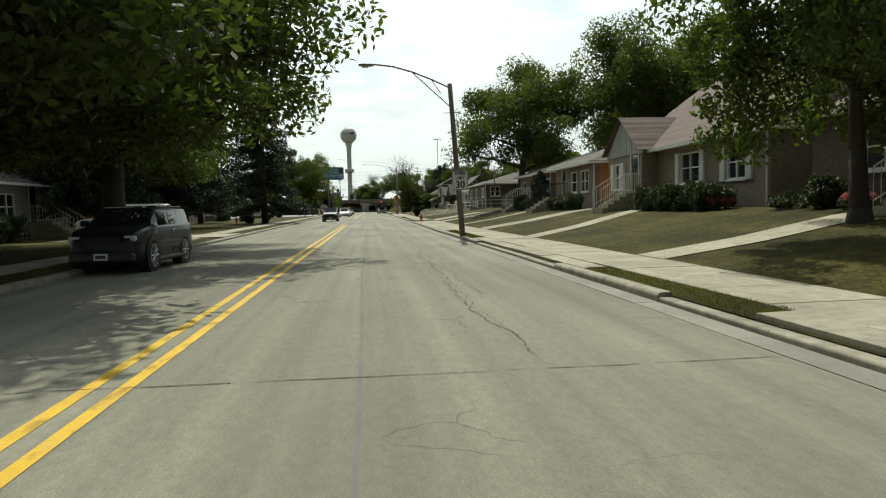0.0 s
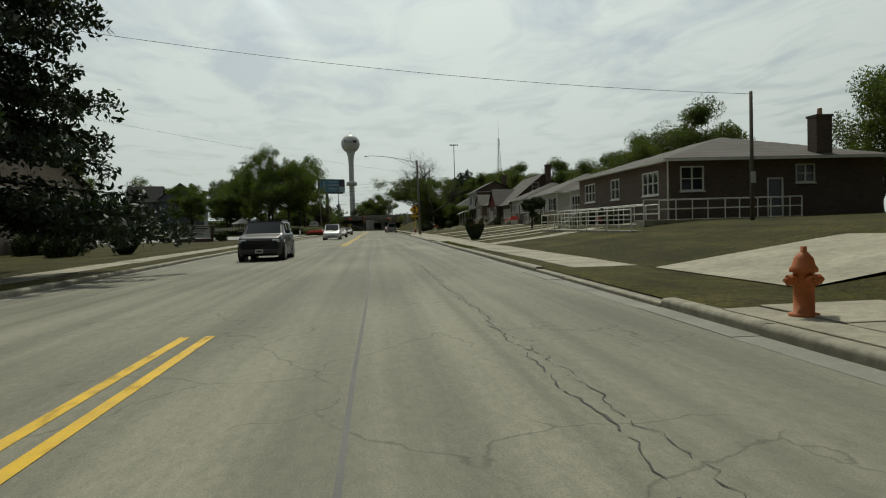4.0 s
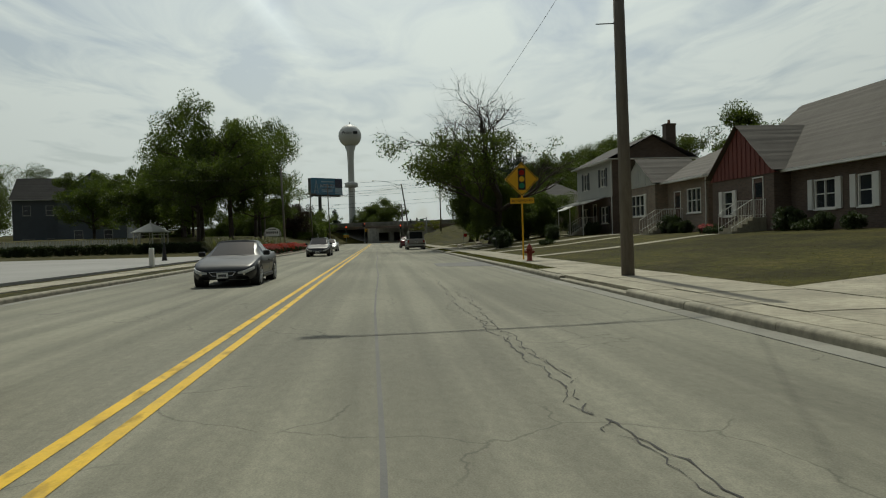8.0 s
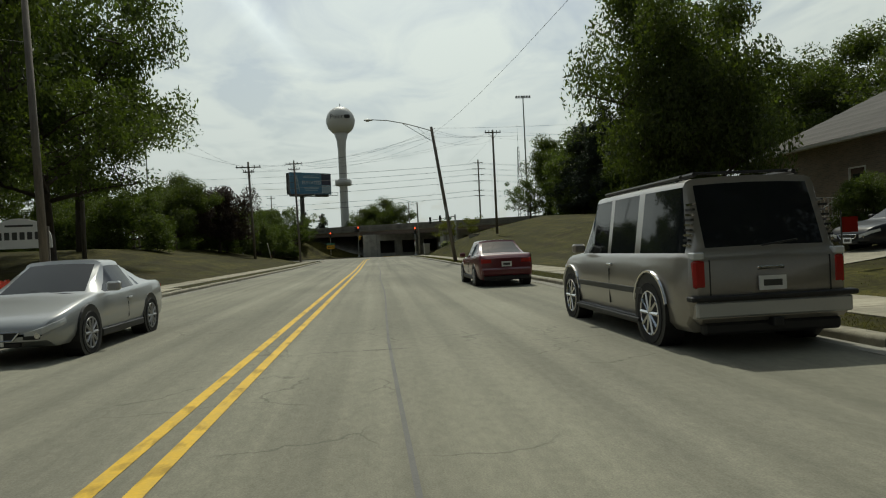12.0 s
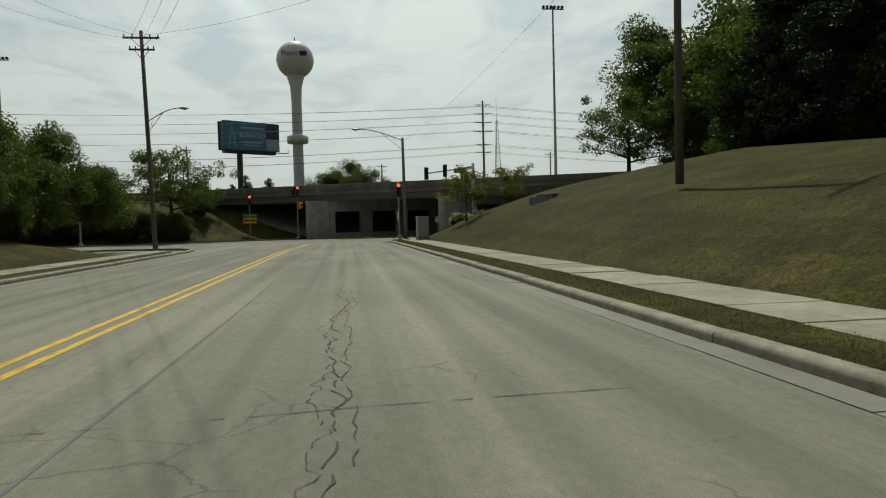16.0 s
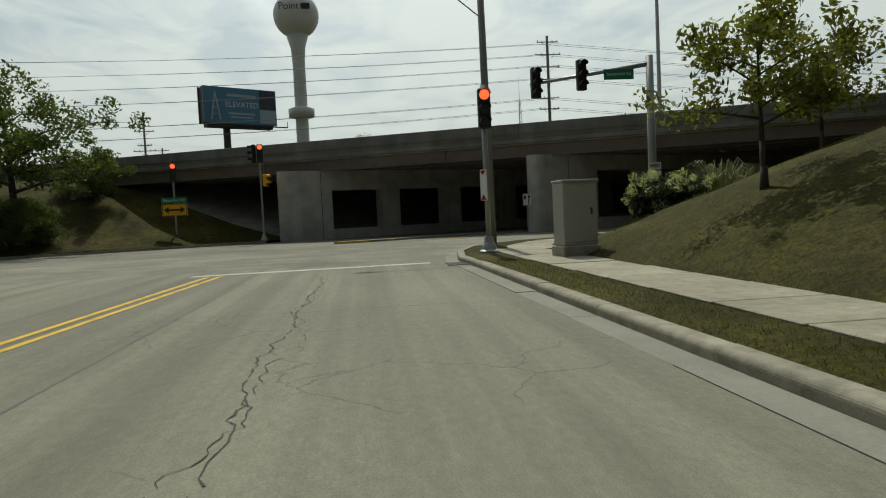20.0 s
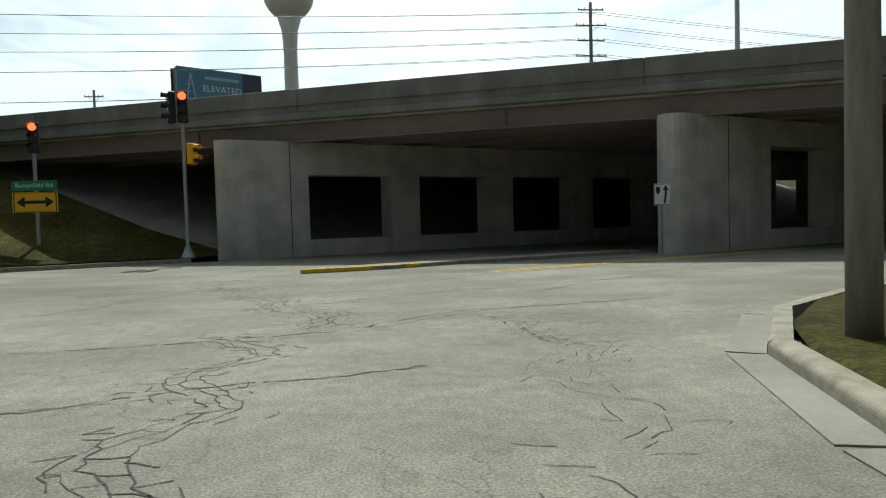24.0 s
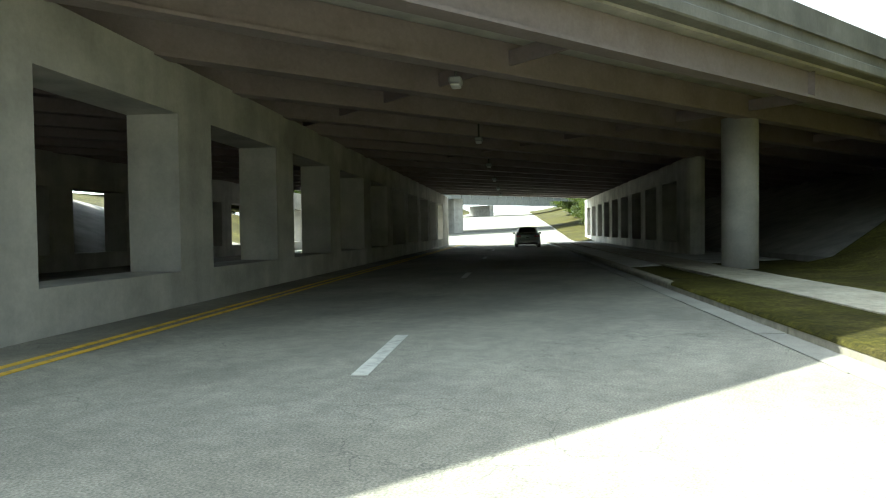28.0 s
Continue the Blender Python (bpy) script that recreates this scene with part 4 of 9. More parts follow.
def make_bare(kind, seed, height, trunk_r, leafy=0.5):
    """An old tree with curving, forking bare boughs and leaves left on some of them."""
    rng = np.random.default_rng(seed)
    bm = bmesh.new()
    tips = []

    def bough(p, d, length, r, depth):
        n = 5 if depth == 0 else 4 if depth < 3 else 3
        for k in range(n):
            bend = Vector(rng.normal(size=3)) * 0.2
            d = (d + bend + Vector((0, 0, 0.05 if depth < 3 else -0.03))).normalized()
            if p.z < height * 0.4:
                d = Vector((d.x, d.y, max(d.z, 0.3))).normalized()
            q = p + d * (length / n)
            add_tube(bm, p, q, r * (1 - 0.5 * k / n), r * (1 - 0.5 * (k + 1) / n), 7 if depth < 2 else 4, False)
            p = q
            if depth < 4 and k >= 1:
                for c in range(2):
                    side = Vector(rng.normal(size=3))
                    side = (side - d * side.dot(d)).normalized()
                    bough(p, (d * 0.75 + side * (0.75 if depth else 1.25 - 0.2 * k)).normalized(), length * rng.uniform(0.5, 0.72) * (1 if depth else 1.25), r * (1 - 0.5 * k / n) * 0.55, depth + 1)
        if depth >= 2 and height * 0.36 < p.z < height * 0.6 and rng.random() < (leafy if p.x < 0.6 else 0.05):
            tips.append(tuple(p))

    add_tube(bm, Vector((0, 0, -0.1)), Vector((0, 0, 0.5)), trunk_r * 1.5, trunk_r, 10)
    bough(Vector((0, 0, 0.4)), Vector((0.05, -0.03, 1)).normalized(), height * 0.42, trunk_r, 0)
    TREES[kind] = (mesh_of(bm, "trunk", "bark", True), leaf_cloud("crown", tips, 0.55, 70, 0.1, rng, mat="leaf"))


make_tree("plum", 21, 6.5, 3.2, 1.2, 0.16, per=330, size=0.1, mat="leaf_plum", clump=1.0, limbs=11, twigs=6)
make_bare("bare", 17, 13, 0.36)
make_tree("weeping", 19, 8.5, 4.2, 3.0, 0.26, per=120, size=0.1, mat="leaf2", clump=0.95, droop=2.2)


def make_spruce(kind, seed, height, spread):
    rng = np.random.default_rng(abs(int(seed)))
    bm = tube((0, 0, -0.1), (0, 0, height), 0.34, 0.03, 9)
    centres, rad = [], []
    z = 1.6
    while z < height - 0.3:
        f = (z - 1.6) / (height - 1.6)
        reach = spread * (1 - f) ** 0.62 * rng.uniform(0.72, 1.15) + 0.12
        for i in range(7 if f < 0.8 else 4):
            a = rng.uniform(0, 6.28)
            rr = reach * rng.uniform(0.75, 1.15)
            end = Vector((math.cos(a) * rr, math.sin(a) * rr, z - rr * 0.22 + 0.1 * rr * rr / spread))
            add_tube(bm, (0, 0, z), end, 0.05, 0.012, 4, False)
            for k in range(max(2, int(rr / 0.3))):
                q = Vector((0, 0, z)).lerp(end, 0.2 + 0.8 * k / max(1, int(rr / 0.3) - 1))
                centres.append((q.x, q.y, q.z - 0.08))
                rad.append(0.17 + 0.12 * rng.random())
        z += height * 0.033
    wood = mesh_of(bm, "trunk", "bark", True)
    TREES[kind] = (wood, leaf_cloud("crown", centres, rad, 46, 0.1, rng, mat="needle", flat=1.3))


make_spruce("spruce", 23, 14, 4.3)
make_spruce("spruce_b", 29, 13, 4.2)
LEAFY = "broad green maple with a dense dark crown"
# first stretch: behind and before the houses
for kind, x, y, s, turn, tall in (("broad", 13.9, 62.0, 1.2, 20, 1.0), ("broad_b", 25.5, 62, 1.35, 80, 1.15), ("broad", 32, 60, 1.35, 200, 1.05), ("broad_b", 28, 34, 1.0, 300, 1.0),
                                  ("broad", 34, 78, 1.1, 120, 1), ("broad_b", 38, 46, 1.3, 45, 1.1), ("broad", 32, 14, 1.1, 10, 1)):
    plant(kind, "maple_tree", LEAFY, x, y, 1.0, s, turn, tall)
plant("weeping", "willow_tree", "drooping green tree on the front lawn", 10.6, 13.6, 0.7, 0.85, 40, 1.1)
for kind, x, y, s, turn, tall in (("broad", -9.7, 12.8, 1.4, 0, 0.85), ("broad_b", -11.2, 20.5, 1.48, 70, 0.85), ("broad_b", -10.3, 28.7, 1.43, 200, 0.9), ("broad_b", -22, 26, 1.2, 20, 1.1), ("broad", -26, 14, 1.2, 220, 1),
                                  ("broad_b", -25, 48, 1.2, 330, 1.1), ("broad", -15.5, 48, 0.95, 200, 1), ("broad", -34, 66, 1.2, 10, 1)):
    plant(kind, "street_tree", "large shady street tree with a dark crown", x, y, 0.15, s, turn, tall)
plant("spruce", "spruce_tree", "tall dark spruce by the pavement", -11.0, 74, 0.15, 1.12, 0)
plant("spruce_b", "spruce_tree", "tall dark spruce beside a lawn", -15.5, 59, 0.2, 1.4, 100)
plant("spruce_b", "spruce_tree", "tall dark spruce beside the driveway", -17.8, 43.5, 0.15, 1.15, 250)
plant("spruce_b", "spruce_tree", "dark spruce near the hall", -19.6, 82, 0.2, 1.0, 200)
# far side of the parking lot and the tall grove by the road
for kind, x, y, s, turn, tall in (("airy", -53.7, 263, 1.7, 60, 1.1), ("grove", -20.9, 228, 1.32, 0, 1.3), ("grove", -27, 236, 1.5, 60, 1.1), ("grove", -19.8, 241, 1.15, 200, 1.45), ("airy", -41, 252, 1.7, 20, 1),
                                  ("grove", -24.5, 224, 1.05, 280, 1.15), ("airy", -49, 310, 1.9, 200, 1), ("grove", -75, 300, 1.6, 20, 1), ("grove", -40, 262, 1.2, 80, 1.1), ("grove", -17.5, 232, 1.0, 33, 1.0), ("airy", -44, 268, 1.75, 140, 1.15), ("grove", -36, 258, 1.25, 310, 1.25), ("airy", -30.5, 244, 1.35, 75, 1.2)):
    plant(kind, "grove_tree", "tall dark green tree in a roadside grove", x, y, 0.2, s, turn, tall)
for kind, x, y, s, turn in (("broad", -98, 262, 2.5, 0), ("broad_b", -126, 352, 2.4, 30), ("broad", -142, 345, 2.3, 70), ("broad", -84, 318, 1.6, 70), ("broad_b", -112, 275, 2.5, 90), ("airy", -47, 300, 2.2, 50)):
    plant(kind, "lot_tree", "green tree beyond the parking lot", x, y, 0.2, s, turn)
for s_, n_, k_, z_ in ((204, 270, 0.9, 0.8), (211, 267, 1.1, 1.4), (219, 270, 0.9, 1.3), (229, 269, 1.1, 2.0), (243, 268, 1.2, 3.0), (262, 269, 1.2, 4.0), (285, 270, 1.2, 5.0), (200, 306, 0.9, 2.0), (207, 310, 1.0, 3.2), (215, 307, 0.8, 2.8), (226, 312, 1.1, 4.5), (245, 312, 1.1, 5.0), (203, 316, 1.1, 4.0)):
    px, py = along(s_, n_)
    plant("bushy", "verge_tree", "sunlit bright green tree beyond the underpass", px, py, z_, k_, s_ * 40, 1.0)
for s_, n_, k_ in ((205, 306, 0.75), (209, 304.5, 0.6), (204, 317, 0.8), (212, 312, 0.9), (208, 326, 0.8), (199, 302.5, 0.45)):
    px, py = along(s_, n_)
    plant("bushy", "verge_tree", "sunlit bright green tree beyond the underpass", px, py, 1.0, k_, s_ * 30, 1.1)
# the half-bare tree over the pavement
plant("bare", "half_bare_tree", "old tree with bare dead upper branches", 11.9, 197.0, 0.5, 1.36, 0, 0.96)
plant("dense", "dense_tree", "dense dark tree with a low crown", 13.8, 221.5, 0.6, 0.7, 100, 1.7)
plant("dense", "dense_tree", "dense dark leafy tree beside the bare tree", 12.6, 199.0, 0.5, 0.7, 200, 1.45)
plant("broad_b", "maple_tree", LEAFY, 13.2, 223.5, 0.5, 0.8, 75, 1.45)
plant("bushy", "garden_tree", "small leafy tree in a front garden", 18.0, 198.5, 1.0, 0.68, 75)
plant("bushy", "garden_tree", "leafy bush before the dark house", 17.2, 216.2, 0.9, 0.3, 150, 1.1)
plant("bushy", "garden_tree", "small leafy tree in a front garden", 15.6, 197.5, 0.8, 0.55, 10)
for kind, x, y, s, turn in (("broad", 38, 150, 1.1, 0), ("broad_b", 40, 172, 1.0, 90), ("broad", 36, 125, 1.05, 200), ("broad_b", 40, 100, 1.0, 30), ("bare", 45, 110, 0.9, 60), ("broad", 44, 200, 1.2, 100), ("broad_b", 34, 208, 1.1, 10),
                            ("broad", 36, 232, 1.2, 50)):
    plant(kind, "garden_tree", "green tree behind the houses", x, y, 1.0, s, turn)
# woods on the embankment
rng_w = np.random.default_rng(77)
for k in range(15):
    f = k / 14
    x = 27.5 + 5 * rng_w.random() + 9 * f + (6 if k % 3 == 0 else 0)
    y = 303 - 56 * f + 5 * rng_w.random() - (7 if k == 0 else 0)
    kind = ("bushy", "broad", "airy", "broad_b")[k % 4]
    plant(kind, "wood_tree", "leafy green tree in the wood on the embankment", x, y, 4.4 if y > 262 else 3.2, (1.0 + 0.5 * rng_w.random()) * (1.25 if kind == "bushy" else 1.0), k * 77)
plant("spruce_b", "wood_spruce", "dark conifer rising from the wood", 28.2, 284, 4.4, 1.05, 0)
plant("spruce_b", "wood_spruce", "dark conifer rising from the wood", 29.6, 279, 4.4, 1.15, 90)
plant("spruce_b", "wood_spruce", "dark conifer rising from the wood", 31.5, 274, 4.2, 1.2, 200)
for x, y, s in ((27.5, 292, 0.6), (28, 285, 0.7), (30, 277, 0.7), (33, 268, 0.7)):
    plant("bushy", "edge_bush", "leafy bush at the edge of the wood", x, y, 4.3, s, x * 40)
plant("young", "young_tree", "young staked tree with yellowing leaves on the bank", 10.2, 293.9, hill_z(10.2, 293.9), 0.8, 0, 1.05)
plant("young", "young_tree", "young tree with yellowing leaves on the bank", 14.7, 298.4, hill_z(14.7, 298.4), 0.82, 120)
# beyond the junction, left
for kind, x, y, s, turn in (("open", -16.4, 320.8, 1.12, 0), ("airy", -14.8, 327.5, 0.6, 50), ("bushy", -31, 330, 0.8, 10), ("spruce_b", -26.6, 329.6, 0.6, 30), ("spruce_b", -36, 322, 0.5, 0), ("spruce_b", -42, 326, 0.6, 60), ("airy", -33, 318, 1.0, 120)):
    plant(kind, "bank_tree", "open-crowned tree on the bank by the overpass", x, y, 1.6, s, turn)
for kind, x, y, s, turn in (("plum", -17.2, 269.5, 1.15, 0), ("broad", -21, 266, 0.75, 40), ("bushy", -17, 272, 0.7, 80), ("bushy", -14.5, 279, 0.55, 140), ("broad_b", -25, 276, 0.8, 20), ("bushy", -16, 286, 0.8, 190), ("bushy", -17.8, 281.5, 0.85, 60), ("bushy", -14.9, 292.5, 0.62, 20), ("bushy", -20.5, 289, 0.9, 250), ("bushy", -21, 252, 0.8, 230),
                            ("airy", -16.5, 290, 0.75, 20), ("bushy", -27, 256, 0.8, 10)):
    plant(kind, "bank_bush", "thick dark bush on the roadside bank", x, y, 1.4, s, turn)
# undergrowth added over the foot of the bank to stand in for its shade
rng_b = np.random.default_rng(19)
for k in range(48):
    n_ = (301.6, 305.6, 303.4)[k % 3]
    f = fascia(n_)
    d = 12.5 + 0.8 * k + rng_b.uniform(-0.6, 0.6)
    plant("dense" if k % 2 else "bushy", "bank_bush", "low bush added as shade on the bank beside the overpass", f[0] - d, f[1] - 0.42 * d, (0.5, 2.2, 1.2)[k % 3], rng_b.uniform(0.34, 0.52), k * 67, rng_b.uniform(0.7, 1.0), "bush")
plant("open", "wood_tree", "open-crowned tree at the edge of the wood", 23.6, 296.6, 4.1, 0.95, 30, 1.0)
# skyline beyond the bridge
for kind, x, y, s in (("broad", 3, 440, 1.7), ("broad_b", -2.5, 446, 1.6), ("spruce", -36, 430, 1.1), ("spruce", -25, 436, 1.15), ("spruce", -29, 440, 1.0), ("spruce", -19, 438, 1.1), ("spruce_b", 37, 420, 0.6), ("broad", -44, 440, 1.1), ("broad", -110, 420, 1.6),
                      ("broad", -150, 380, 1.7), ("broad_b", 110, 430, 1.2), ("broad", 150, 400, 1.3), ("broad_b", 40, 450, 0.9)):
    plant(kind, "skyline_tree", "dark tree on the skyline beyond the bridge", x, y, -0.06, s, x * 13)
# greenery beyond the underpass
for k in range(14):
    s_, n_ = 205 + 9 * k, (262 - 1.2 * k if k % 2 else 306 + 3 * k)
    x, y = along(s_, n_)
    plant(("bushy", "broad", "airy")[k % 3], "sunny_tree", "sunlit green tree beyond the underpass", x, y, 0.2, 1.0 + 0.3 * (k % 3), k * 50)
for k in range(8):
    x, y = along(196 + 2 * k, 300.5 + 1.6 * k)
    plant("bushy", "sunny_bush", "sunlit green bush beyond the piers", x, y, 0.2, 0.55, k * 50)


# ---- houses ----
def window_in(parent, m, x0, x1, z0, z1, mullions=1, shutters=None, rail=True):
    """A window with frame, sill, panes and, where it has them, shutters; m takes the wall's x-z into the house."""
    bm = bmesh.new()
    f = 0.075
    wide = (x1 - x0) / mullions
    wall_cells(bm, x1 - x0, z0, z1, 0.13, [(k * wide + (f if k == 0 else 0.035), (k + 1) * wide - (f if k == mullions - 1 else 0.035), z0 + f, z1 - f) for k in range(mullions)], m @ Matrix.Translation((x0, -0.03, 0)))
    w = part("window", bm, "trim", parent, "white-framed window")
    for k in range(mullions):
        a, b = x0 + (x1 - x0) * k / mullions + f / 2, x0 + (x1 - x0) * (k + 1) / mullions - f / 2
        part("pane", turned(box(a, b, 0.05, 0.06, z0 + f / 2, z1 - f / 2), m), "pane", w)
        if rail:
            zc = (z0 + z1) / 2
            part("sash_rail", turned(box(a, b, 0.0, 0.05, zc - 0.025, zc + 0.025), m), "trim", w)
    part("window_sill", turned(box(x0 - 0.06, x1 + 0.06, -0.09, 0.05, z0 - 0.07, z0, 0.01), m), "trim", w)
    if shutters:
        for a in (x0 - 0.42, x1 + 0.06):
            bm = turned(box(a, a + 0.36, -0.1, -0.003, z0 - 0.02, z1 + 0.02), m)
            for k in range(9):
                z = z0 + 0.08 + (z1 - z0 - 0.2) * k / 8
                add_box(bm, a + 0.05, a + 0.31, -0.117, -0.1, z, z + 0.06, m)
            part("shutter", bm, shutters, parent)
    return w


def door_in(parent, m, x0, x1, z0, z1, colour="door_dark"):
    d = part("door", turned(box(x0 + 0.06, x1 - 0.06, 0.04, 0.09, z0, z1 - 0.06), m), colour, parent)
    bm = bmesh.new()
    for a, b, c, e in ((x0, x0 + 0.06, z0, z1), (x1 - 0.06, x1, z0, z1), (x0 + 0.06, x1 - 0.06, z1 - 0.06, z1)):
        add_box(bm, a, b, -0.03, 0.1, c, e, m)
    part("door_frame", bm, "trim", d)
    part("pane", turned(box(x0 + 0.2, x1 - 0.2, 0.015, 0.035, z0 + 1.05, z1 - 0.3), m), "pane", d)
    part("door_handle", turned(box(x0 + 0.12, x0 + 0.16, -0.02, 0.04, z0 + 0.95, z0 + 1.1), m), "chrome", d)


def courses(bm, a, b, c, d, step=0.24, lift=0.02):
    """Roof plane with eave a-b and ridge c-d, laid in overlapping courses."""
    a, b, c, d = (Vector(p) for p in (a, b, c, d))
    n = (b - a).cross(d - a)
    if n.length < 1e-6:
        n = (b - a).cross(c - a)
    n.normalize()
    if n.z < 0:
        n = -n
    count = max(2, int((a.lerp(b, 0.5) - c.lerp(d, 0.5)).length / step))
    rows = []
    for i in range(count):
        for f, up in ((i / count, lift), ((i + 1) / count, 0.0)):
            rows.append((bm.verts.new(a.lerp(c, f) + n * up), bm.verts.new(b.lerp(d, f) + n * up)))
    for (p, q), (r, t) in zip(rows, rows[1:]):
        bm.faces.new((p, q, t, r))


def roof_on(parent, x0, x1, y0, y1, eave, ridge, kind, mat, over=0.45):
    """Hip roof, or a gable roof with its ridge along y or x."""
    bm = bmesh.new()
    ex0, ex1, ey0, ey1 = x0 - over, x1 + over, y0 - over, y1 + over
    cx, cy = (x0 + x1) / 2, (y0 + y1) / 2
    h = eave + 0.08
    if kind == "hip":
        half = min(ex1 - ex0, ey1 - ey0) / 2
        if ey1 - ey0 >= ex1 - ex0:
            r0, r1 = (cx, ey0 + half, ridge), (cx, ey1 - half, ridge)
            courses(bm, (ex0, ey0, h), (ex0, ey1, h), r0, r1)
            courses(bm, (ex1, ey0, h), (ex1, ey1, h), r0, r1)
            courses(bm, (ex0, ey0, h), (ex1, ey0, h), r0, r0)
            courses(bm, (ex0, ey1, h), (ex1, ey1, h), r1, r1)
        else:
            r0, r1 = (ex0 + half, cy, ridge), (ex1 - half, cy, ridge)
            courses(bm, (ex0, ey0, h), (ex1, ey0, h), r0, r1)
            courses(bm, (ex0, ey1, h), (ex1, ey1, h), r0, r1)
            courses(bm, (ex0, ey0, h), (ex0, ey1, h), r0, r0)
            courses(bm, (ex1, ey0, h), (ex1, ey1, h), r1, r1)
    elif kind == "along":
        courses(bm, (ex0, ey0, h), (ex0, ey1, h), (cx, ey0, ridge), (cx, ey1, ridge))
        courses(bm, (ex1, ey0, h), (ex1, ey1, h), (cx, ey0, ridge), (cx, ey1, ridge))
    else:
        courses(bm, (ex0, ey0, h), (ex1, ey0, h), (ex0, cy, ridge), (ex1, cy, ridge))
        courses(bm, (ex0, ey1, h), (ex1, ey1, h), (ex0, cy, ridge), (ex1, cy, ridge))
    bmesh.ops.remove_doubles(bm, verts=bm.verts[:], dist=0.03)
    bmesh.ops.recalc_face_normals(bm, faces=bm.faces[:])
    part("roof", bm, mat, parent, "shingled roof")
    bm = bmesh.new()
    add_box(bm, ex0, ex1, ey0, ey1, eave - 0.02, eave + 0.06)
    part("soffit", bm, "trim", parent)
    bm = bmesh.new()
    if kind != "across":
        add_box(bm, ex0 - 0.1, ex0 - 0.002, ey0, ey1, eave - 0.06, eave + 0.075)
    if kind != "along":
        add_box(bm, ex0, ex1, ey0 - 0.1, ey0 - 0.002, eave - 0.06, eave + 0.075)
    part("gutter", bm, "trim", parent, "white gutter")


def gable_fill(parent, x0, x1, y0, y1, eave, ridge, kind, mat, boards=True):
    """The triangles under a gable roof, board by board."""
    cx, cy = (x0 + x1) / 2, (y0 + y1) / 2
    if kind == "along":
        for yy in (y0 + 0.06, y1 - 0.06):
            bm = extrude_outline([(x0, eave), (x1, eave), (cx, ridge - 0.05)], 0.12)
            bmesh.ops.translate(bm, vec=(0, yy, 0), verts=bm.verts[:])
            part("gable", bm, mat, parent)
    else:
        bm = turned(extrude_outline([(y0, eave), (y1, eave), (cy, ridge - 0.05)], 0.12), Matrix.Translation((x0 + 0.06, 0, 0)) @ Matrix.Rotation(radians(90), 4, "Z"))
        part("gable", bm, mat, parent)


def stoop(parent, x, y, z, low, wide=1.6, rails="trim", deep=1.3):
    """Front steps with two railings, coming towards the road from x."""
    rise = z - low
    n = max(2, round(rise / 0.18))
    bm = box(x - deep, x, y - wide / 2, y + wide / 2, low - 0.3, z, 0.015)
    for k in range(n):
        add_box(bm, x - deep - 0.28 * (k + 1), x - deep - 0.28 * k, y - wide / 2, y + wide / 2, low - 0.3, z - rise * (k + 1) / (n + 0.3), None)
    part("front_steps", bm, "walk", parent, "concrete front steps")
    for side in (-1, 1):
        yy = y + side * (wide / 2 - 0.06)
        bm = bmesh.new()
        xe = x - deep - 0.28 * n
        add_tube(bm, (x, yy, z + 0.9), (x - deep, yy, z + 0.9), 0.022, seg=6)
        add_tube(bm, (x - deep, yy, z + 0.9), (xe, yy, low + 0.95), 0.022, seg=6)
        add_tube(bm, (x, yy, z + 0.12), (x - deep, yy, z + 0.12), 0.015, seg=6)
        add_tube(bm, (x - deep, yy, z + 0.12), (xe, yy, low + 0.2), 0.015, seg=6)
        rail = part("railing", bm, rails, parent)
        for k in range(9):
            px = x - deep * k / 8
            part("baluster", tube((px, yy, z), (px, yy, z + 0.9), 0.011, seg=4), rails, rail)
        for k in range(1, 7):
            px, pz = x - deep + (xe - x + deep) * k / 6, z + (low - z) * k / 6
            part("baluster", tube((px, yy, pz + 0.02), (px, yy, pz + 0.92), 0.011, seg=4), rails, rail)


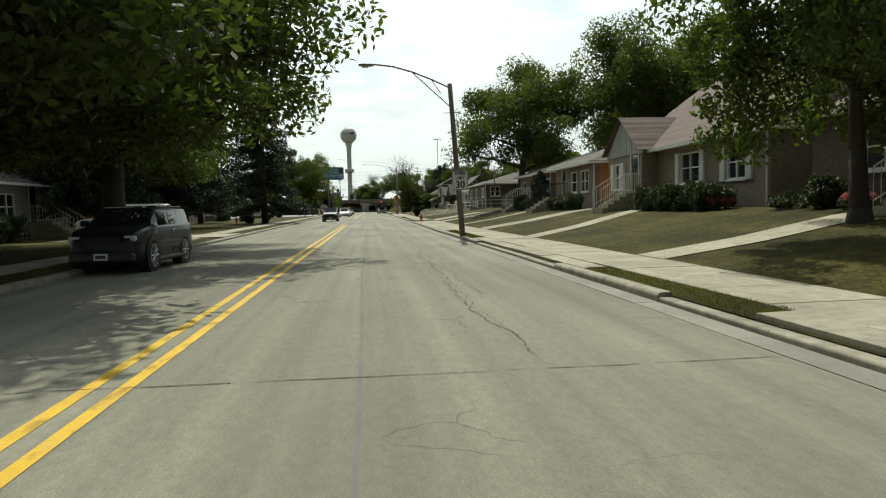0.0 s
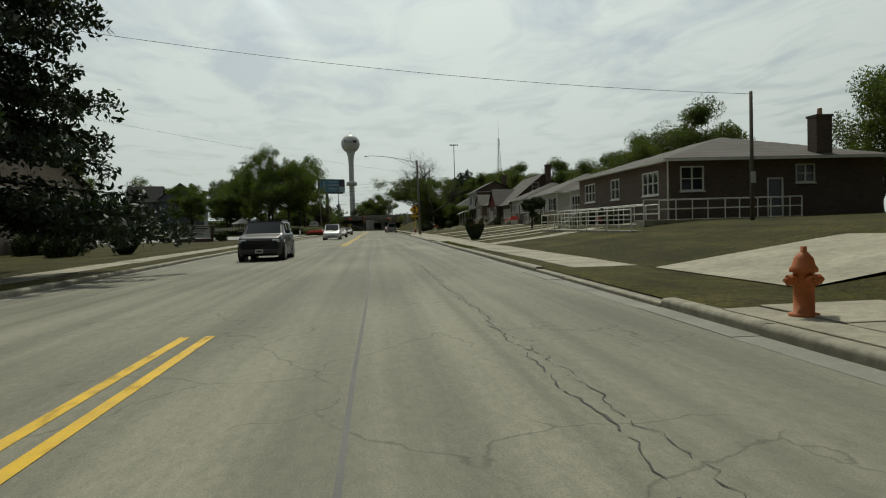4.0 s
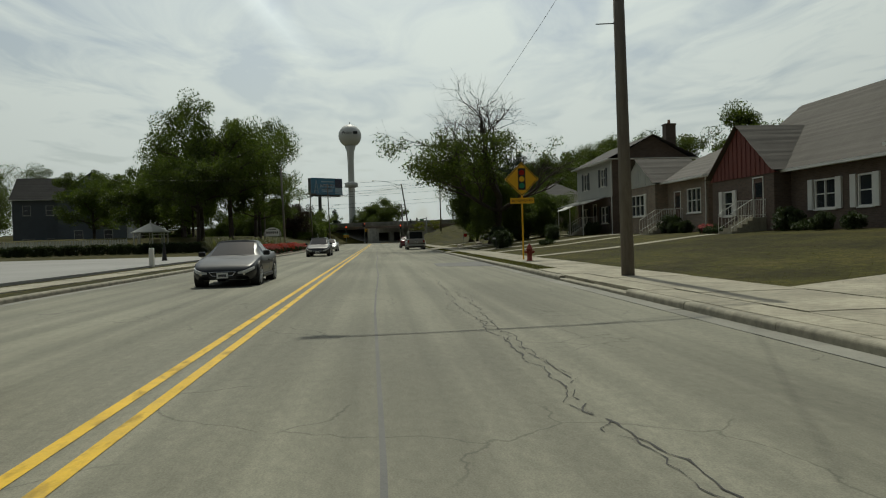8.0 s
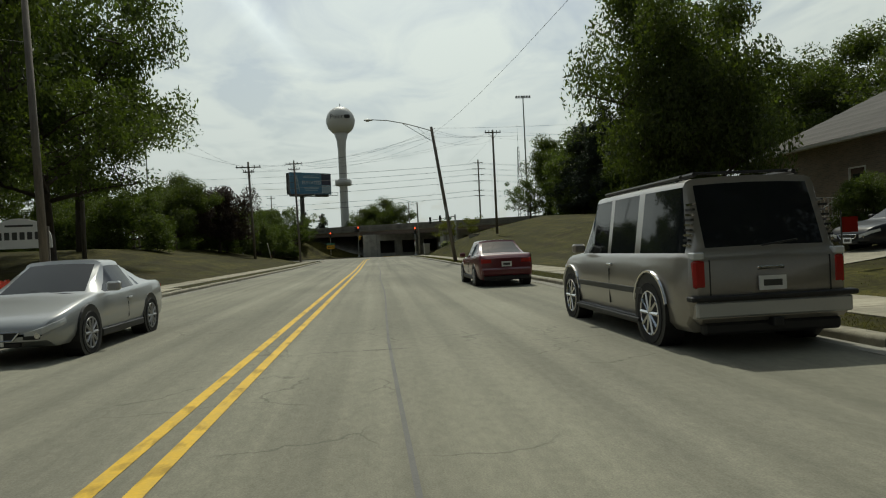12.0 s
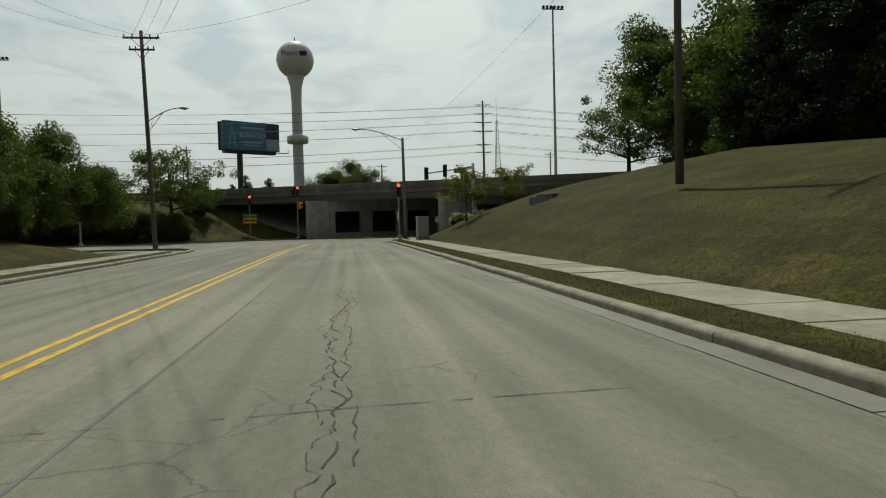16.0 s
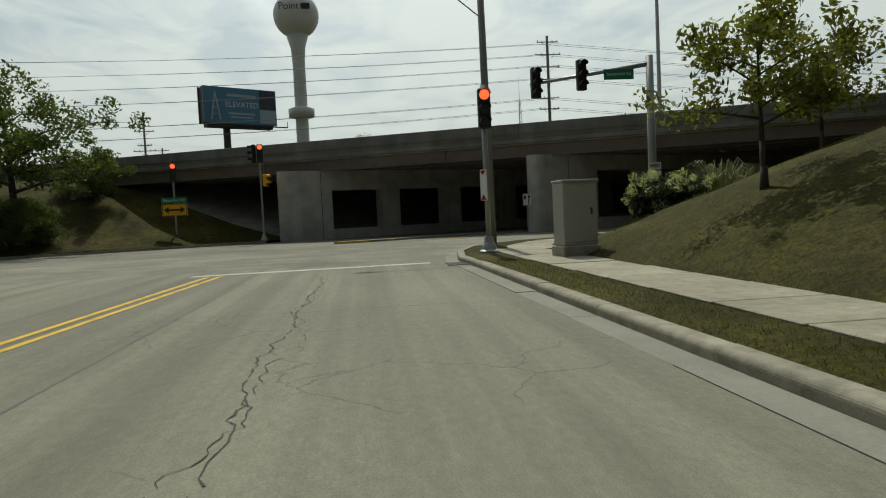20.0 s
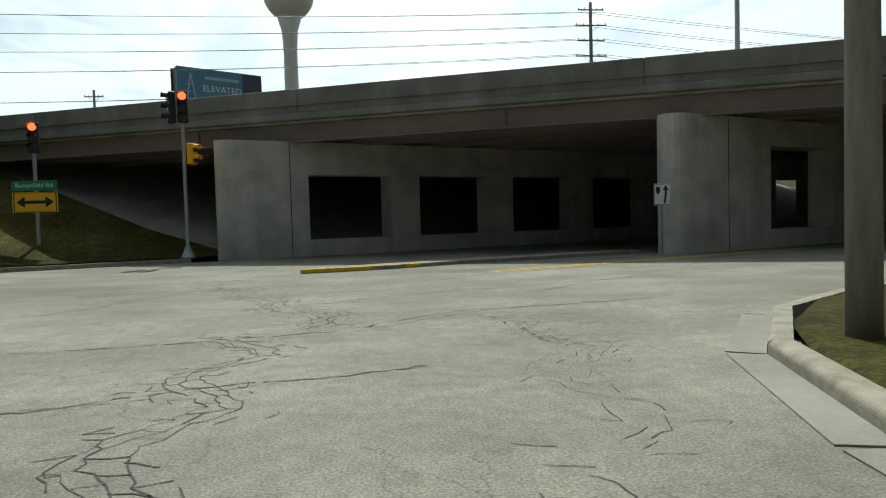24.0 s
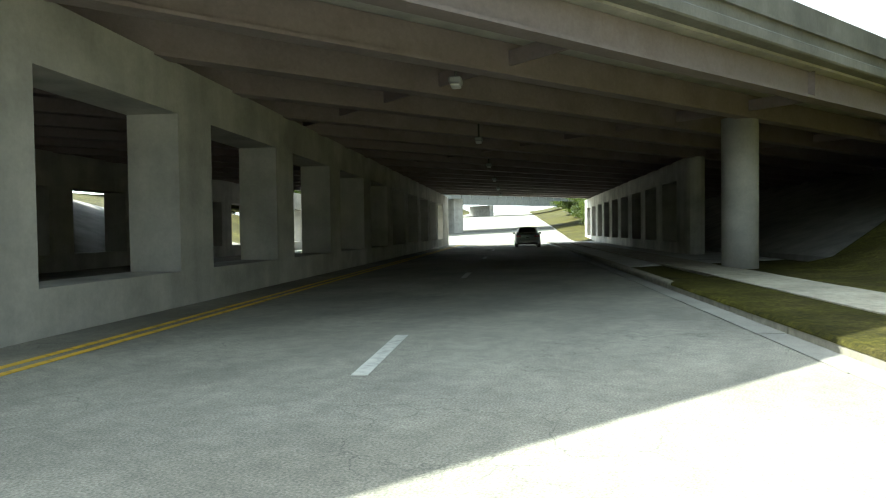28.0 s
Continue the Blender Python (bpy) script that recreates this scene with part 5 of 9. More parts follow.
def house(label, xf, y0, y1, deep, base, eave, ridge, roof, wall, shingle, wins=(), door=None, side_wins=(), low=None, lower=None, chimney=None, shutters=None, side_wall=None, rails="trim", downspout=True, lower_z=None, clad_side=True):
    """A house whose front looks at the road. wins: (y centre, width, sill, head, panes)."""
    h = thing("house", label, "house", (xf, y0, base))
    g = Matrix.Translation((-xf, -y0, -base))
    root = g
    t = 0.25
    length = y1 - y0
    # front wall: local x runs from y1 down to y0, the outside is local -y
    front = root @ Matrix.Translation((xf, y1, 0)) @ Matrix.Rotation(radians(-90), 4, "Z")
    south = root @ Matrix.Translation((xf + t, y0, 0))
    bm = bmesh.new()
    holes = [(y1 - c - w / 2, y1 - c + w / 2, s, hd) for c, w, s, hd, _ in wins]
    if door:
        holes.append((y1 - door - 0.5, y1 - door + 0.5, base + 0.75, base + 2.85))
    wall_cells(bm, length, base - 0.3, eave, t, holes, front)
    part("wall", bm, wall, h, "front wall")
    bm = bmesh.new()
    sh = [(c - xf - t - w / 2, c - xf - t + w / 2, s, hd) for c, w, s, hd, _ in side_wins]
    wall_cells(bm, deep - 2 * t, base - 0.3, eave, t, sh, south)
    part("wall", bm, side_wall or wall, h, "side wall")
    part("wall", turned(box(xf + t, xf + deep - t, y1 - t, y1, base - 0.3, eave), root), wall, h)
    part("wall", turned(box(xf + deep - t, xf + deep, y0, y1, base - 0.3, eave), root), wall, h)
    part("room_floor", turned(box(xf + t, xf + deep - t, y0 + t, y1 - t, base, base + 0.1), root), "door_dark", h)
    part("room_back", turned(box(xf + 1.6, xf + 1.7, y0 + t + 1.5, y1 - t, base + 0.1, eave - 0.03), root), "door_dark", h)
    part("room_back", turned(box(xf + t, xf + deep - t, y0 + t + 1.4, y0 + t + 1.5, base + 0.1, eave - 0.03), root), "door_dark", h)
    if lower:
        bm = bmesh.new()
        za, zc = lower_z or (base - 0.3, base + 1.3)
        wall_cells(bm, length, za, zc, 0.055, [q for q in holes if q[3] > za and q[2] < zc], front @ Matrix.Translation((0, -0.058, 0)))
        part("cladding", bm, lower, h)
        if clad_side:
            bm = bmesh.new()
            wall_cells(bm, deep - 2 * t, za, zc, 0.055, [q for q in sh if q[3] > za and q[2] < zc], south @ Matrix.Translation((0, -0.058, 0)))
            part("cladding", bm, lower, h)
    for (c, w, s, hd, n) in wins:
        window_in(h, front, y1 - c - w / 2, y1 - c + w / 2, s, hd, n, shutters)
    for (c, w, s, hd, n) in side_wins:
        window_in(h, south, c - xf - t - w / 2, c - xf - t + w / 2, s, hd, n)
    if door:
        door_in(h, front, y1 - door - 0.5, y1 - door + 0.5, base + 0.75, base + 2.85)
    hold = [o for o in h.children]
    roof_on(h, xf, xf + deep, y0, y1, eave, ridge, roof, shingle)
    if roof != "hip":
        gable_fill(h, xf, xf + deep, y0, y1, eave, ridge, roof, side_wall or wall)
    if door:
        stoop(h, xf, door, base + 0.75, low if low is not None else base, rails=rails)
    if chimney:
        cx, cy, top = chimney
        bm = box(cx - 0.45, cx + 0.45, cy - 0.4, cy + 0.4, eave, top, 0.02)
        add_box(bm, cx - 0.5, cx + 0.5, cy - 0.45, cy + 0.45, top, top + 0.12)
        c = part("chimney", bm, "brick_brown", h, "brick chimney")
        part("flue", tube((cx, cy, top + 0.12), (cx, cy, top + 0.5), 0.14, 0.12), "terracotta", c)
    if downspout:
        bm = tube((xf - 0.06, y0 + 0.12, base), (xf - 0.06, y0 + 0.12, eave), 0.045, seg=6)
        part("downspout", bm, "trim", h)
    for o in h.children:
        if o not in hold:
            o.matrix_parent_inverse = Matrix.Identity(4)
            o.location = (-xf, -y0, -base)
    return h


def projection(label_wall, h, xf, y0, y1, out, base, eave, ridge, wall, gable, shingle, wins=(), door=None):
    """A gabled bay standing out from a house front, part of house h."""
    x = xf - out
    ox, oy, oz = h.matrix_basis.translation
    root = Matrix.Translation((-ox, -oy, -oz))
    front = root @ Matrix.Translation((x, y1, 0)) @ Matrix.Rotation(radians(-90), 4, "Z")
    bm = bmesh.new()
    holes = [(y1 - c - w / 2, y1 - c + w / 2, s, hd) for c, w, s, hd, _ in wins]
    if door:
        holes.append((y1 - door - 0.5, y1 - door + 0.5, base + 0.75, base + 2.85))
    wall_cells(bm, y1 - y0, base - 0.3, eave, 0.2, holes, front)
    add_box(bm, x + 0.2, xf, y0, y0 + 0.2, base - 0.3, eave, root)
    add_box(bm, x + 0.2, xf, y1 - 0.2, y1, base - 0.3, eave, root)
    part("bay_wall", bm, wall, h, label_wall)
    for (c, w, s, hd, n) in wins:
        window_in(h, front, y1 - c - w / 2, y1 - c + w / 2, s, hd, n, "trim")
    if door:
        door_in(h, front, y1 - door - 0.5, y1 - door + 0.5, base + 0.75, base + 2.85)
    bm = bmesh.new()
    cy = (y0 + y1) / 2
    courses(bm, (x - 0.3, y0 - 0.3, eave + 0.06), (xf + 3.2, y0 - 0.3, eave + 0.06), (x - 0.3, cy, ridge), (xf + 3.2, cy, ridge))
    courses(bm, (x - 0.3, y1 + 0.3, eave + 0.06), (xf + 3.2, y1 + 0.3, eave + 0.06), (x - 0.3, cy, ridge), (xf + 3.2, cy, ridge))
    bmesh.ops.remove_doubles(bm, verts=bm.verts[:], dist=0.03)
    part("bay_roof", turned(bm, root), shingle, h)
    bm = turned(extrude_outline([(y0 - 0.2, eave - 0.05), (y1 + 0.2, eave - 0.05), (cy, ridge - 0.04)], 0.1), root @ Matrix.Translation((x - 0.0, 0, 0)) @ Matrix.Rotation(radians(90), 4, "Z"))
    g = part("bay_gable", bm, gable, h, "board gable")
    n = 15
    for i in range(1, n):
        yy = y0 - 0.2 + (y1 - y0 + 0.4) * i / n
        t = 1 - abs(yy - cy) / ((y1 - y0) / 2 + 0.2)
        part("batten", turned(box(x - 0.085, x - 0.052, yy - 0.02, yy + 0.02, eave - 0.05, eave - 0.05 + (ridge - eave) * t), root), gable, g)
    if door:
        had = set(h.children)
        stoop(h, x, door, base + 0.75, base + 0.02, 1.4, deep=0.75)
        for o in h.children:
            if o not in had:
                o.location = (-ox, -oy, -oz)


B = 1.1
house("brown brick bungalow with a hipped roof", 13.6, 7.5, 19.5, 9, B, 3.8, 6.0, "hip", "brick_brown", "shingle_brown", [(10, 2.0, 2.1, 3.4, 2), (16.5, 1.6, 2.1, 3.4, 2)], 13.2, [(17, 1.0, 2.2, 3.3, 1)])
ha = house("tan brick cottage with a brown roof and a white gabled bay", 13.5, 21.5, 34.6, 9.5, B, 3.75, 7.6, "along", "brick_tan", "shingle_brown", [(27.2, 1.7, 2.15, 3.45, 2), (23.6, 1.3, 2.15, 3.45, 2)], None, [(17, 1.2, 2.2, 3.3, 1)], shutters="trim")
projection("brick bay wall", ha, 13.5, 30.4, 34.7, 0.8, B, 3.75, 5.6, "brick_tan", "siding", "shingle_brown", [(33.3, 0.9, 2.05, 3.35, 1)], 31.2)
house("orange brick ranch house with a grey hipped roof", 12.9, 37.4, 45.6, 10, B, 3.72, 5.5, "hip", "brick_tan", "shingle_grey", [(39.3, 1.5, 2.1, 3.4, 2), (41.4, 1.2, 2.1, 3.4, 1)], 43.6, [(17.5, 1.0, 2.3, 3.2, 1)], side_wall="brick_orange", rails="dark_steel")
house("tan brick ranch house with white window bands", 13.0, 47.0, 57.0, 10, B, 3.7, 5.6, "hip", "brick_tan", "shingle_grey", [(48.8, 2.6, 2.3, 3.3, 3), (55.3, 1.1, 2.0, 3.3, 1)], 52.3, [(15.2, 1.6, 2.3, 3.3, 2), (19, 1.0, 2.3, 3.3, 1)])
house("brown brick ranch house with a side door and a chimney", 15.5, 88.0, 103.5, 12, B, 4.3, 6.2, "hip", "brick_brown", "shingle_grey", [(101, 2.2, 2.6, 3.9, 3), (96, 1.5, 2.6, 3.9, 2), (90.5, 2.2, 2.6, 3.9, 3)], None, [(16.7, 1.3, 2.7, 4.0, 2), (21.3, 0.9, 1.2, 3.3, 1), (23.0, 1.1, 3.0, 4.0, 2)], chimney=(24.2, 88.5, 6.5))
house("pale stone bungalow with a wide picture window", 19.3, 109.0, 118.8, 10, B, 4.25, 6.7, "hip", "siding", "shingle_grey", [(116.4, 3.4, 2.0, 3.75, 4), (110.6, 2.0, 2.4, 3.7, 2)], 113.6, [(21.2, 2.4, 2.4, 3.7, 2), (25, 1.2, 2.4, 3.6, 1)], lower="brick_brown", lower_z=(0.8, 2.0))
house("white bungalow with black shutters above a tan stucco base", 19.9, 125.3, 136.2, 10, B, 4.45, 6.8, "hip", "siding", "shingle_grey", [(127.4, 1.7, 2.6, 3.9, 2), (134.2, 2.8, 1.9, 3.9, 4)], 131.0, [(22.3, 1.6, 2.6, 3.8, 2), (26, 1.2, 2.6, 3.6, 1)], lower="stucco_tan", lower_z=(0.8, 2.45), shutters="black")
house("brown brick bungalow with banded corner windows", 20.6, 143.2, 152.9, 10, B, 4.5, 6.9, "hip", "siding", "shingle_grey", [(144.7, 2.0, 2.7, 3.9, 2), (150.9, 2.8, 1.9, 3.9, 4)], 147.8, [(22.0, 1.9, 2.7, 3.9, 2), (26, 1.4, 2.6, 3.7, 1)], lower="brick_brown", lower_z=(0.8, 2.6), side_wall="brick_tan")
hb = house("dark brick cottage with a steep grey roof and a red gable", 20.6, 153.3, 166.3, 10, B, 4.1, 8.6, "along", "brick_brown", "shingle_grey", [(157.6, 1.5, 2.1, 3.5, 2), (155, 0.9, 2.1, 3.5, 1)], None, [(24.5, 1.3, 2.2, 3.5, 2)], shutters="trim")
bm = box(5.0, 6.2, -0.62, -0.004, -0.4, 4.6, 0.03)
add_box(bm, 5.2, 6.0, -0.6, -0.006, 4.6, 8.6)
add_box(bm, 5.12, 6.08, -0.66, 0.0, 8.6, 8.78)
c = part("chimney", bm, "brick_brown", hb, "tall brick chimney built on the gable end")
part("flue", tube((5.6, -0.3, 8.78), (5.6, -0.3, 9.15), 0.14, 0.12), "terracotta", c)
window_in(hb, Matrix.Translation((3.2, -0.004, -B)), 0.0, 1.1, 6.1, 7.3, 1)
projection("dark brick bay wall", hb, 20.6, 160.2, 166.4, 0.9, B, 4.1, 6.9, "brick_brown", "siding_red", "shingle_grey", [(164.6, 1.0, 2.0, 3.4, 1)], 161.6)
hd = house("tan bungalow with a small pale gable", 20.4, 168.4, 180.2, 10, B, 4.6, 7.3, "hip", "brick_tan", "shingle_grey", [(170.2, 1.9, 2.4, 4.0, 3)], 172.6, [(24, 1.2, 2.2, 3.5, 1)])
projection("tan brick bay wall", hd, 20.4, 174.2, 180.3, 0.9, B, 4.6, 6.7, "brick_tan", "siding", "shingle_grey", [(177.4, 2.6, 2.4, 4.0, 3)])
hc = house("two-storey white sided house with black shutters", 20.4, 185.3, 195.4, 7.2, B, 7.6, 9.7, "along", "brick_brown", "shingle_dark", [(187.6, 1.45, 5.4, 7.0, 2), (192.6, 1.45, 5.4, 7.0, 2), (187.4, 1.8, 2.1, 3.6, 2), (193.0, 1.8, 2.1, 3.6, 2)], 190.2, [(23.4, 1.0, 5.5, 6.8, 1), (23.4, 1.0, 2.3, 3.6, 1)], lower="siding", lower_z=(4.4, 7.58), clad_side=False, shutters="black", side_wall="brick_brown", chimney=(26.2, 186.6, 10.7))
porch = Matrix.Translation((-20.4, -185.3, -B))
aw = part("awning", extrude_outline([(0, 0), (2.2, 0.62), (2.2, 0.68), (0, 0.06)], 8.6), "steel", hc, "ribbed grey metal porch awning")
aw.data.transform(porch @ Matrix.Translation((18.1, 191.0, 3.78)))
for k in range(22):
    part("rib", turned(extrude_outline([(0, 0.06), (2.2, 0.68), (2.2, 0.71), (0, 0.09)], 0.05), porch @ Matrix.Translation((18.1, 186.9 + k * 0.39, 3.78))), "steel", aw)
for yy in (186.9, 191.0, 195.0):
    part("porch_post", turned(tube((18.2, yy, 1.0), (18.2, yy, 3.8), 0.05, seg=8), porch), "trim", hc)
part("awning", turned(extrude_outline([(0, 0), (1.0, 0.42), (1.0, 0.46), (0, 0.04)], 2.8), porch @ Matrix.Translation((17.2, 190.6, 3.4))), "trim", hc, "white metal door awning")
house("dark brick house with a hipped roof behind a flower bed", 19.5, 214.0, 227.0, 10, 1.0, 5.0, 8.2, "hip", "brick_tan", "shingle_dark", [(224.5, 2.6, 2.0, 3.7, 3), (216, 1.8, 2.2, 3.6, 2)], 220, [(22.5, 1.2, 2.2, 3.5, 1)])


def on_left(h, x, y, z, turn=180):
    """Turns a house round to look at the road from its other side."""
    h.matrix_basis = pose(x, y, z, 0, 0, turn)


on_left(house("pale bungalow with white porch windows under the trees", 0, 0, 12, 9, 0.4, 3.2, 5.4, "hip", "siding_grey", "shingle_grey", [(2.5, 2.4, 1.3, 2.7, 3), (9.3, 2.4, 1.3, 2.7, 3)], 6), -19, 47, 0.4)
on_left(house("red brick bungalow with a brown roof behind the trees", 0, 0, 12, 9, 0.4, 3.2, 5.6, "hip", "brick_red", "shingle_brown", [(2.5, 2.2, 1.3, 2.7, 2), (9.3, 1.6, 1.3, 2.7, 2)], 6), -21, 68, 0.4)
on_left(house("long brick hall with a low grey roof", 0, 0, 26, 40, 0.3, 4.4, 9.5, "across", "brick_tan", "shingle_black", [(4, 1.4, 1.5, 3.2, 1), (9, 1.4, 1.5, 3.2, 1), (17, 1.4, 1.5, 3.2, 1), (22, 1.4, 1.5, 3.2, 1)], 13), -23, 113, 0.3)
on_left(house("grey two-storey house with a gabled roof beyond the parking lot", 0, 0, 14, 22, 0.3, 12.2, 17.8, "across", "siding_slate", "shingle_black", [(4.4, 1.8, 8.8, 11.2, 2), (9.6, 1.8, 8.8, 11.2, 2), (4, 1.8, 3, 5, 1), (10, 1.8, 3, 5, 1)], 7), -55.7, 286, 0.3, 100)
on_left(house("long grey wing of the house beyond the parking lot", 0, 0, 10.5, 11, 0.3, 12.0, 17.4, "along", "siding_slate", "shingle_black", [(3, 1.6, 8.6, 10.8, 1), (7.6, 1.6, 8.6, 10.8, 1), (3, 1.6, 1.6, 3.4, 1), (7.4, 2.4, 1.6, 3.4, 2)], 5.2), -69.9, 288, 0.3, 100)


# ---- poles, lamps, signs, signals ----
def wire(points, sag, r, label, parent=None):
    """A sagging wire as one tube."""
    bm = bmesh.new()
    rings = []
    a, b = Vector(points[0]), Vector(points[-1])
    side = Vector((b.y - a.y, a.x - b.x, 0)).normalized()
    for k in range(15):
        f = k / 14
        p = a.lerp(b, f) - Vector((0, 0, sag * 4 * f * (1 - f)))
        rings.append([bm.verts.new(p + side * (r * math.cos(q)) + Vector((0, 0, r * math.sin(q)))) for q in (0, 1.571, 3.142, 4.712)])
    for p, q in zip(rings, rings[1:]):
        for i in range(4):
            bm.faces.new((p[i], p[(i + 1) % 4], q[(i + 1) % 4], q[i]))
    bmesh.ops.recalc_face_normals(bm, faces=bm.faces[:])
    return tagged(new("overhead_wire", mesh_of(bm, "overhead_wire", "black")), label, "wire", "overhead wires")


def cobra_lamp(parent, top, reach, side, mat="steel"):
    """A curved bracket with a braced arm and a lamp head."""
    bm = bmesh.new()
    a = Vector(top)
    pts = [a + Vector((side * reach * f, 0, 1.0 * math.sin(f * 1.5) + 0.05)) for f in (0, 0.25, 0.5, 0.75, 1.0)]
    for p, q in zip(pts, pts[1:]):
        add_tube(bm, p, q, 0.035, seg=6)
    add_tube(bm, a - Vector((0, 0, 0.75)), pts[2] - Vector((0, 0, 0.02)), 0.022, seg=6)
    add_tube(bm, pts[1], pts[1].lerp(a - Vector((0, 0, 0.75)), 0.5), 0.015, seg=5)
    arm = part("arm", bm, mat, parent)
    e = pts[-1]
    bm = bmesh.new()
    bmesh.ops.create_uvsphere(bm, u_segments=12, v_segments=8, radius=1.0)
    bmesh.ops.scale(bm, vec=(0.36, 0.15, 0.085), verts=bm.verts[:])
    bmesh.ops.translate(bm, vec=e + Vector((side * 0.3, 0, -0.02)), verts=bm.verts[:])
    head = part("lamp_head", bm, "steel", parent, smooth=True)
    part("lens", lathe([(0.12, -0.1), (0.1, -0.04)], 10, tuple(e + Vector((side * 0.36, 0, -0.03)))), "lamp_clear", head)


def lamp_pole(label, x, y, z, height, reach=4.5, side=-1, mat="pole_wood", lean=(0, 0), r=0.13, extra=()):
    p = thing("street_lamp", label, "street lamp", (x, y, z))
    top = (lean[0], lean[1], height)
    part("pole", tube((0, 0, -0.2), top, r, r * 0.75, 12), mat, p, smooth=True)
    cobra_lamp(p, (top[0] * 0.97, top[1] * 0.97, height * 0.965), reach, side)
    for zz in extra:
        bm = tube((0.0, 0, zz), (-0.7, 0, zz - 0.03), 0.015, seg=5)
        add_tube(bm, (-0.25, 0, zz - 0.02), (-0.05, 0, zz + 0.25), 0.012, seg=5)
        part("bracket", bm, "dark_steel", p)
    return p


def utility_pole(label, x, y, z, height, arms=((0.4, 2.6),), lean=(0, 0), r=0.15, lamp=None, turn=0.0):
    p = thing("utility_pole", label, "utility pole", (x, y, z), turn)
    top = Vector((lean[0], lean[1], height))
    part("pole", tube((0, 0, -0.2), top, r, r * 0.7, 10), "pole_wood", p, smooth=True)
    for drop, wide in arms:
        q = top * (1 - drop / height)
        bm = box(q.x - wide / 2, q.x + wide / 2, q.y - 0.16, q.y - 0.05, q.z - 0.06, q.z + 0.06, 0.01)
        add_tube(bm, (q.x - wide * 0.3, q.y - 0.1, q.z), (q.x, q.y - 0.1, q.z - 0.7), 0.02, seg=5)
        add_tube(bm, (q.x + wide * 0.3, q.y - 0.1, q.z), (q.x, q.y - 0.1, q.z - 0.7), 0.02, seg=5)
        part("crossarm", bm, "pole_wood", p)
        for k in (-0.46, -0.24, 0.24, 0.46):
            part("insulator", lathe([(0.03, 0.06), (0.05, 0.1), (0.035, 0.16), (0.05, 0.2), (0.02, 0.25)], 8, (q.x + wide * k, q.y - 0.1, q.z)), "dark_steel", p)
    if lamp:
        cobra_lamp(p, (top.x * 0.7, top.y * 0.7, lamp), 2.2, 1)
    return p


def text_part(name, words, size, mat, parent, m, label="", bold=0.0):
    cu = bpy.data.curves.new(name, "FONT")
    cu.body, cu.size, cu.align_x, cu.align_y, cu.extrude = words, size, "CENTER", "CENTER", 0.002
    cu.offset = bold
    ob = new(name, cu)
    dg = bpy.context.evaluated_depsgraph_get()
    me = bpy.data.meshes.new_from_object(ob.evaluated_get(dg))
    bpy.data.objects.remove(ob)
    me.name = name
    me.transform(m @ pose(0, 0, 0, 90, 0, 0))
    me.materials.clear()
    me.materials.append(M[mat])
    ob = new(name, me)
    ob.parent = parent
    return tagged(ob, label)


def bars(name, rows, mat, parent, m):
    """Writing too small to read, as bars of (x0, x1, z)."""
    bm = bmesh.new()
    for x0, x1, z, h in rows:
        add_box(bm, x0, x1, -0.004, 0.0, z - h / 2, z + h / 2, m)
    return part(name, bm, mat, parent)


def sign_panel(parent, outline, mat, m, thick=0.006, border=None):
    bm = extrude_outline(outline, thick)
    pl = part("sign_panel", turned(bm, m), mat, parent)
    if border:
        cx = sum(p[0] for p in outline) / len(outline)
        cz = sum(p[1] for p in outline) / len(outline)
        bm = bmesh.new()
        n = len(outline)
        for i in range(n):
            a, b = outline[i], outline[(i + 1) % n]
            q = [(cx + (p[0] - cx) * k, cz + (p[1] - cz) * k) for k in (0.95, 0.9) for p in (a, b)]
            vs = [bm.verts.new(m @ Vector((p[0], -thick / 2 - 0.003, p[1]))) for p in (q[0], q[1], q[3], q[2])]
            bm.faces.new(vs)
        part("border", bm, border, pl)
    return pl


def hydrant(label, x, y, z, mat="hydrant"):
    h = thing("fire_hydrant", label, "fire hydrant", (x, y, z))
    part("barrel", lathe([(0.16, 0), (0.16, 0.05), (0.11, 0.06), (0.11, 0.5), (0.145, 0.51), (0.145, 0.55), (0.12, 0.58), (0.1, 0.66), (0.05, 0.72), (0.035, 0.73), (0.035, 0.79)], 14), mat, h, smooth=True)
    for d in ((1, 0), (-1, 0), (0, -1)):
        part("nozzle_cap", add_tube(tube((d[0] * 0.1, d[1] * 0.1, 0.42), (d[0] * 0.19, d[1] * 0.19, 0.42), 0.06, seg=10), (d[0] * 0.19, d[1] * 0.19, 0.42), (d[0] * 0.23, d[1] * 0.23, 0.42), 0.025, seg=6), mat, h)
    return h


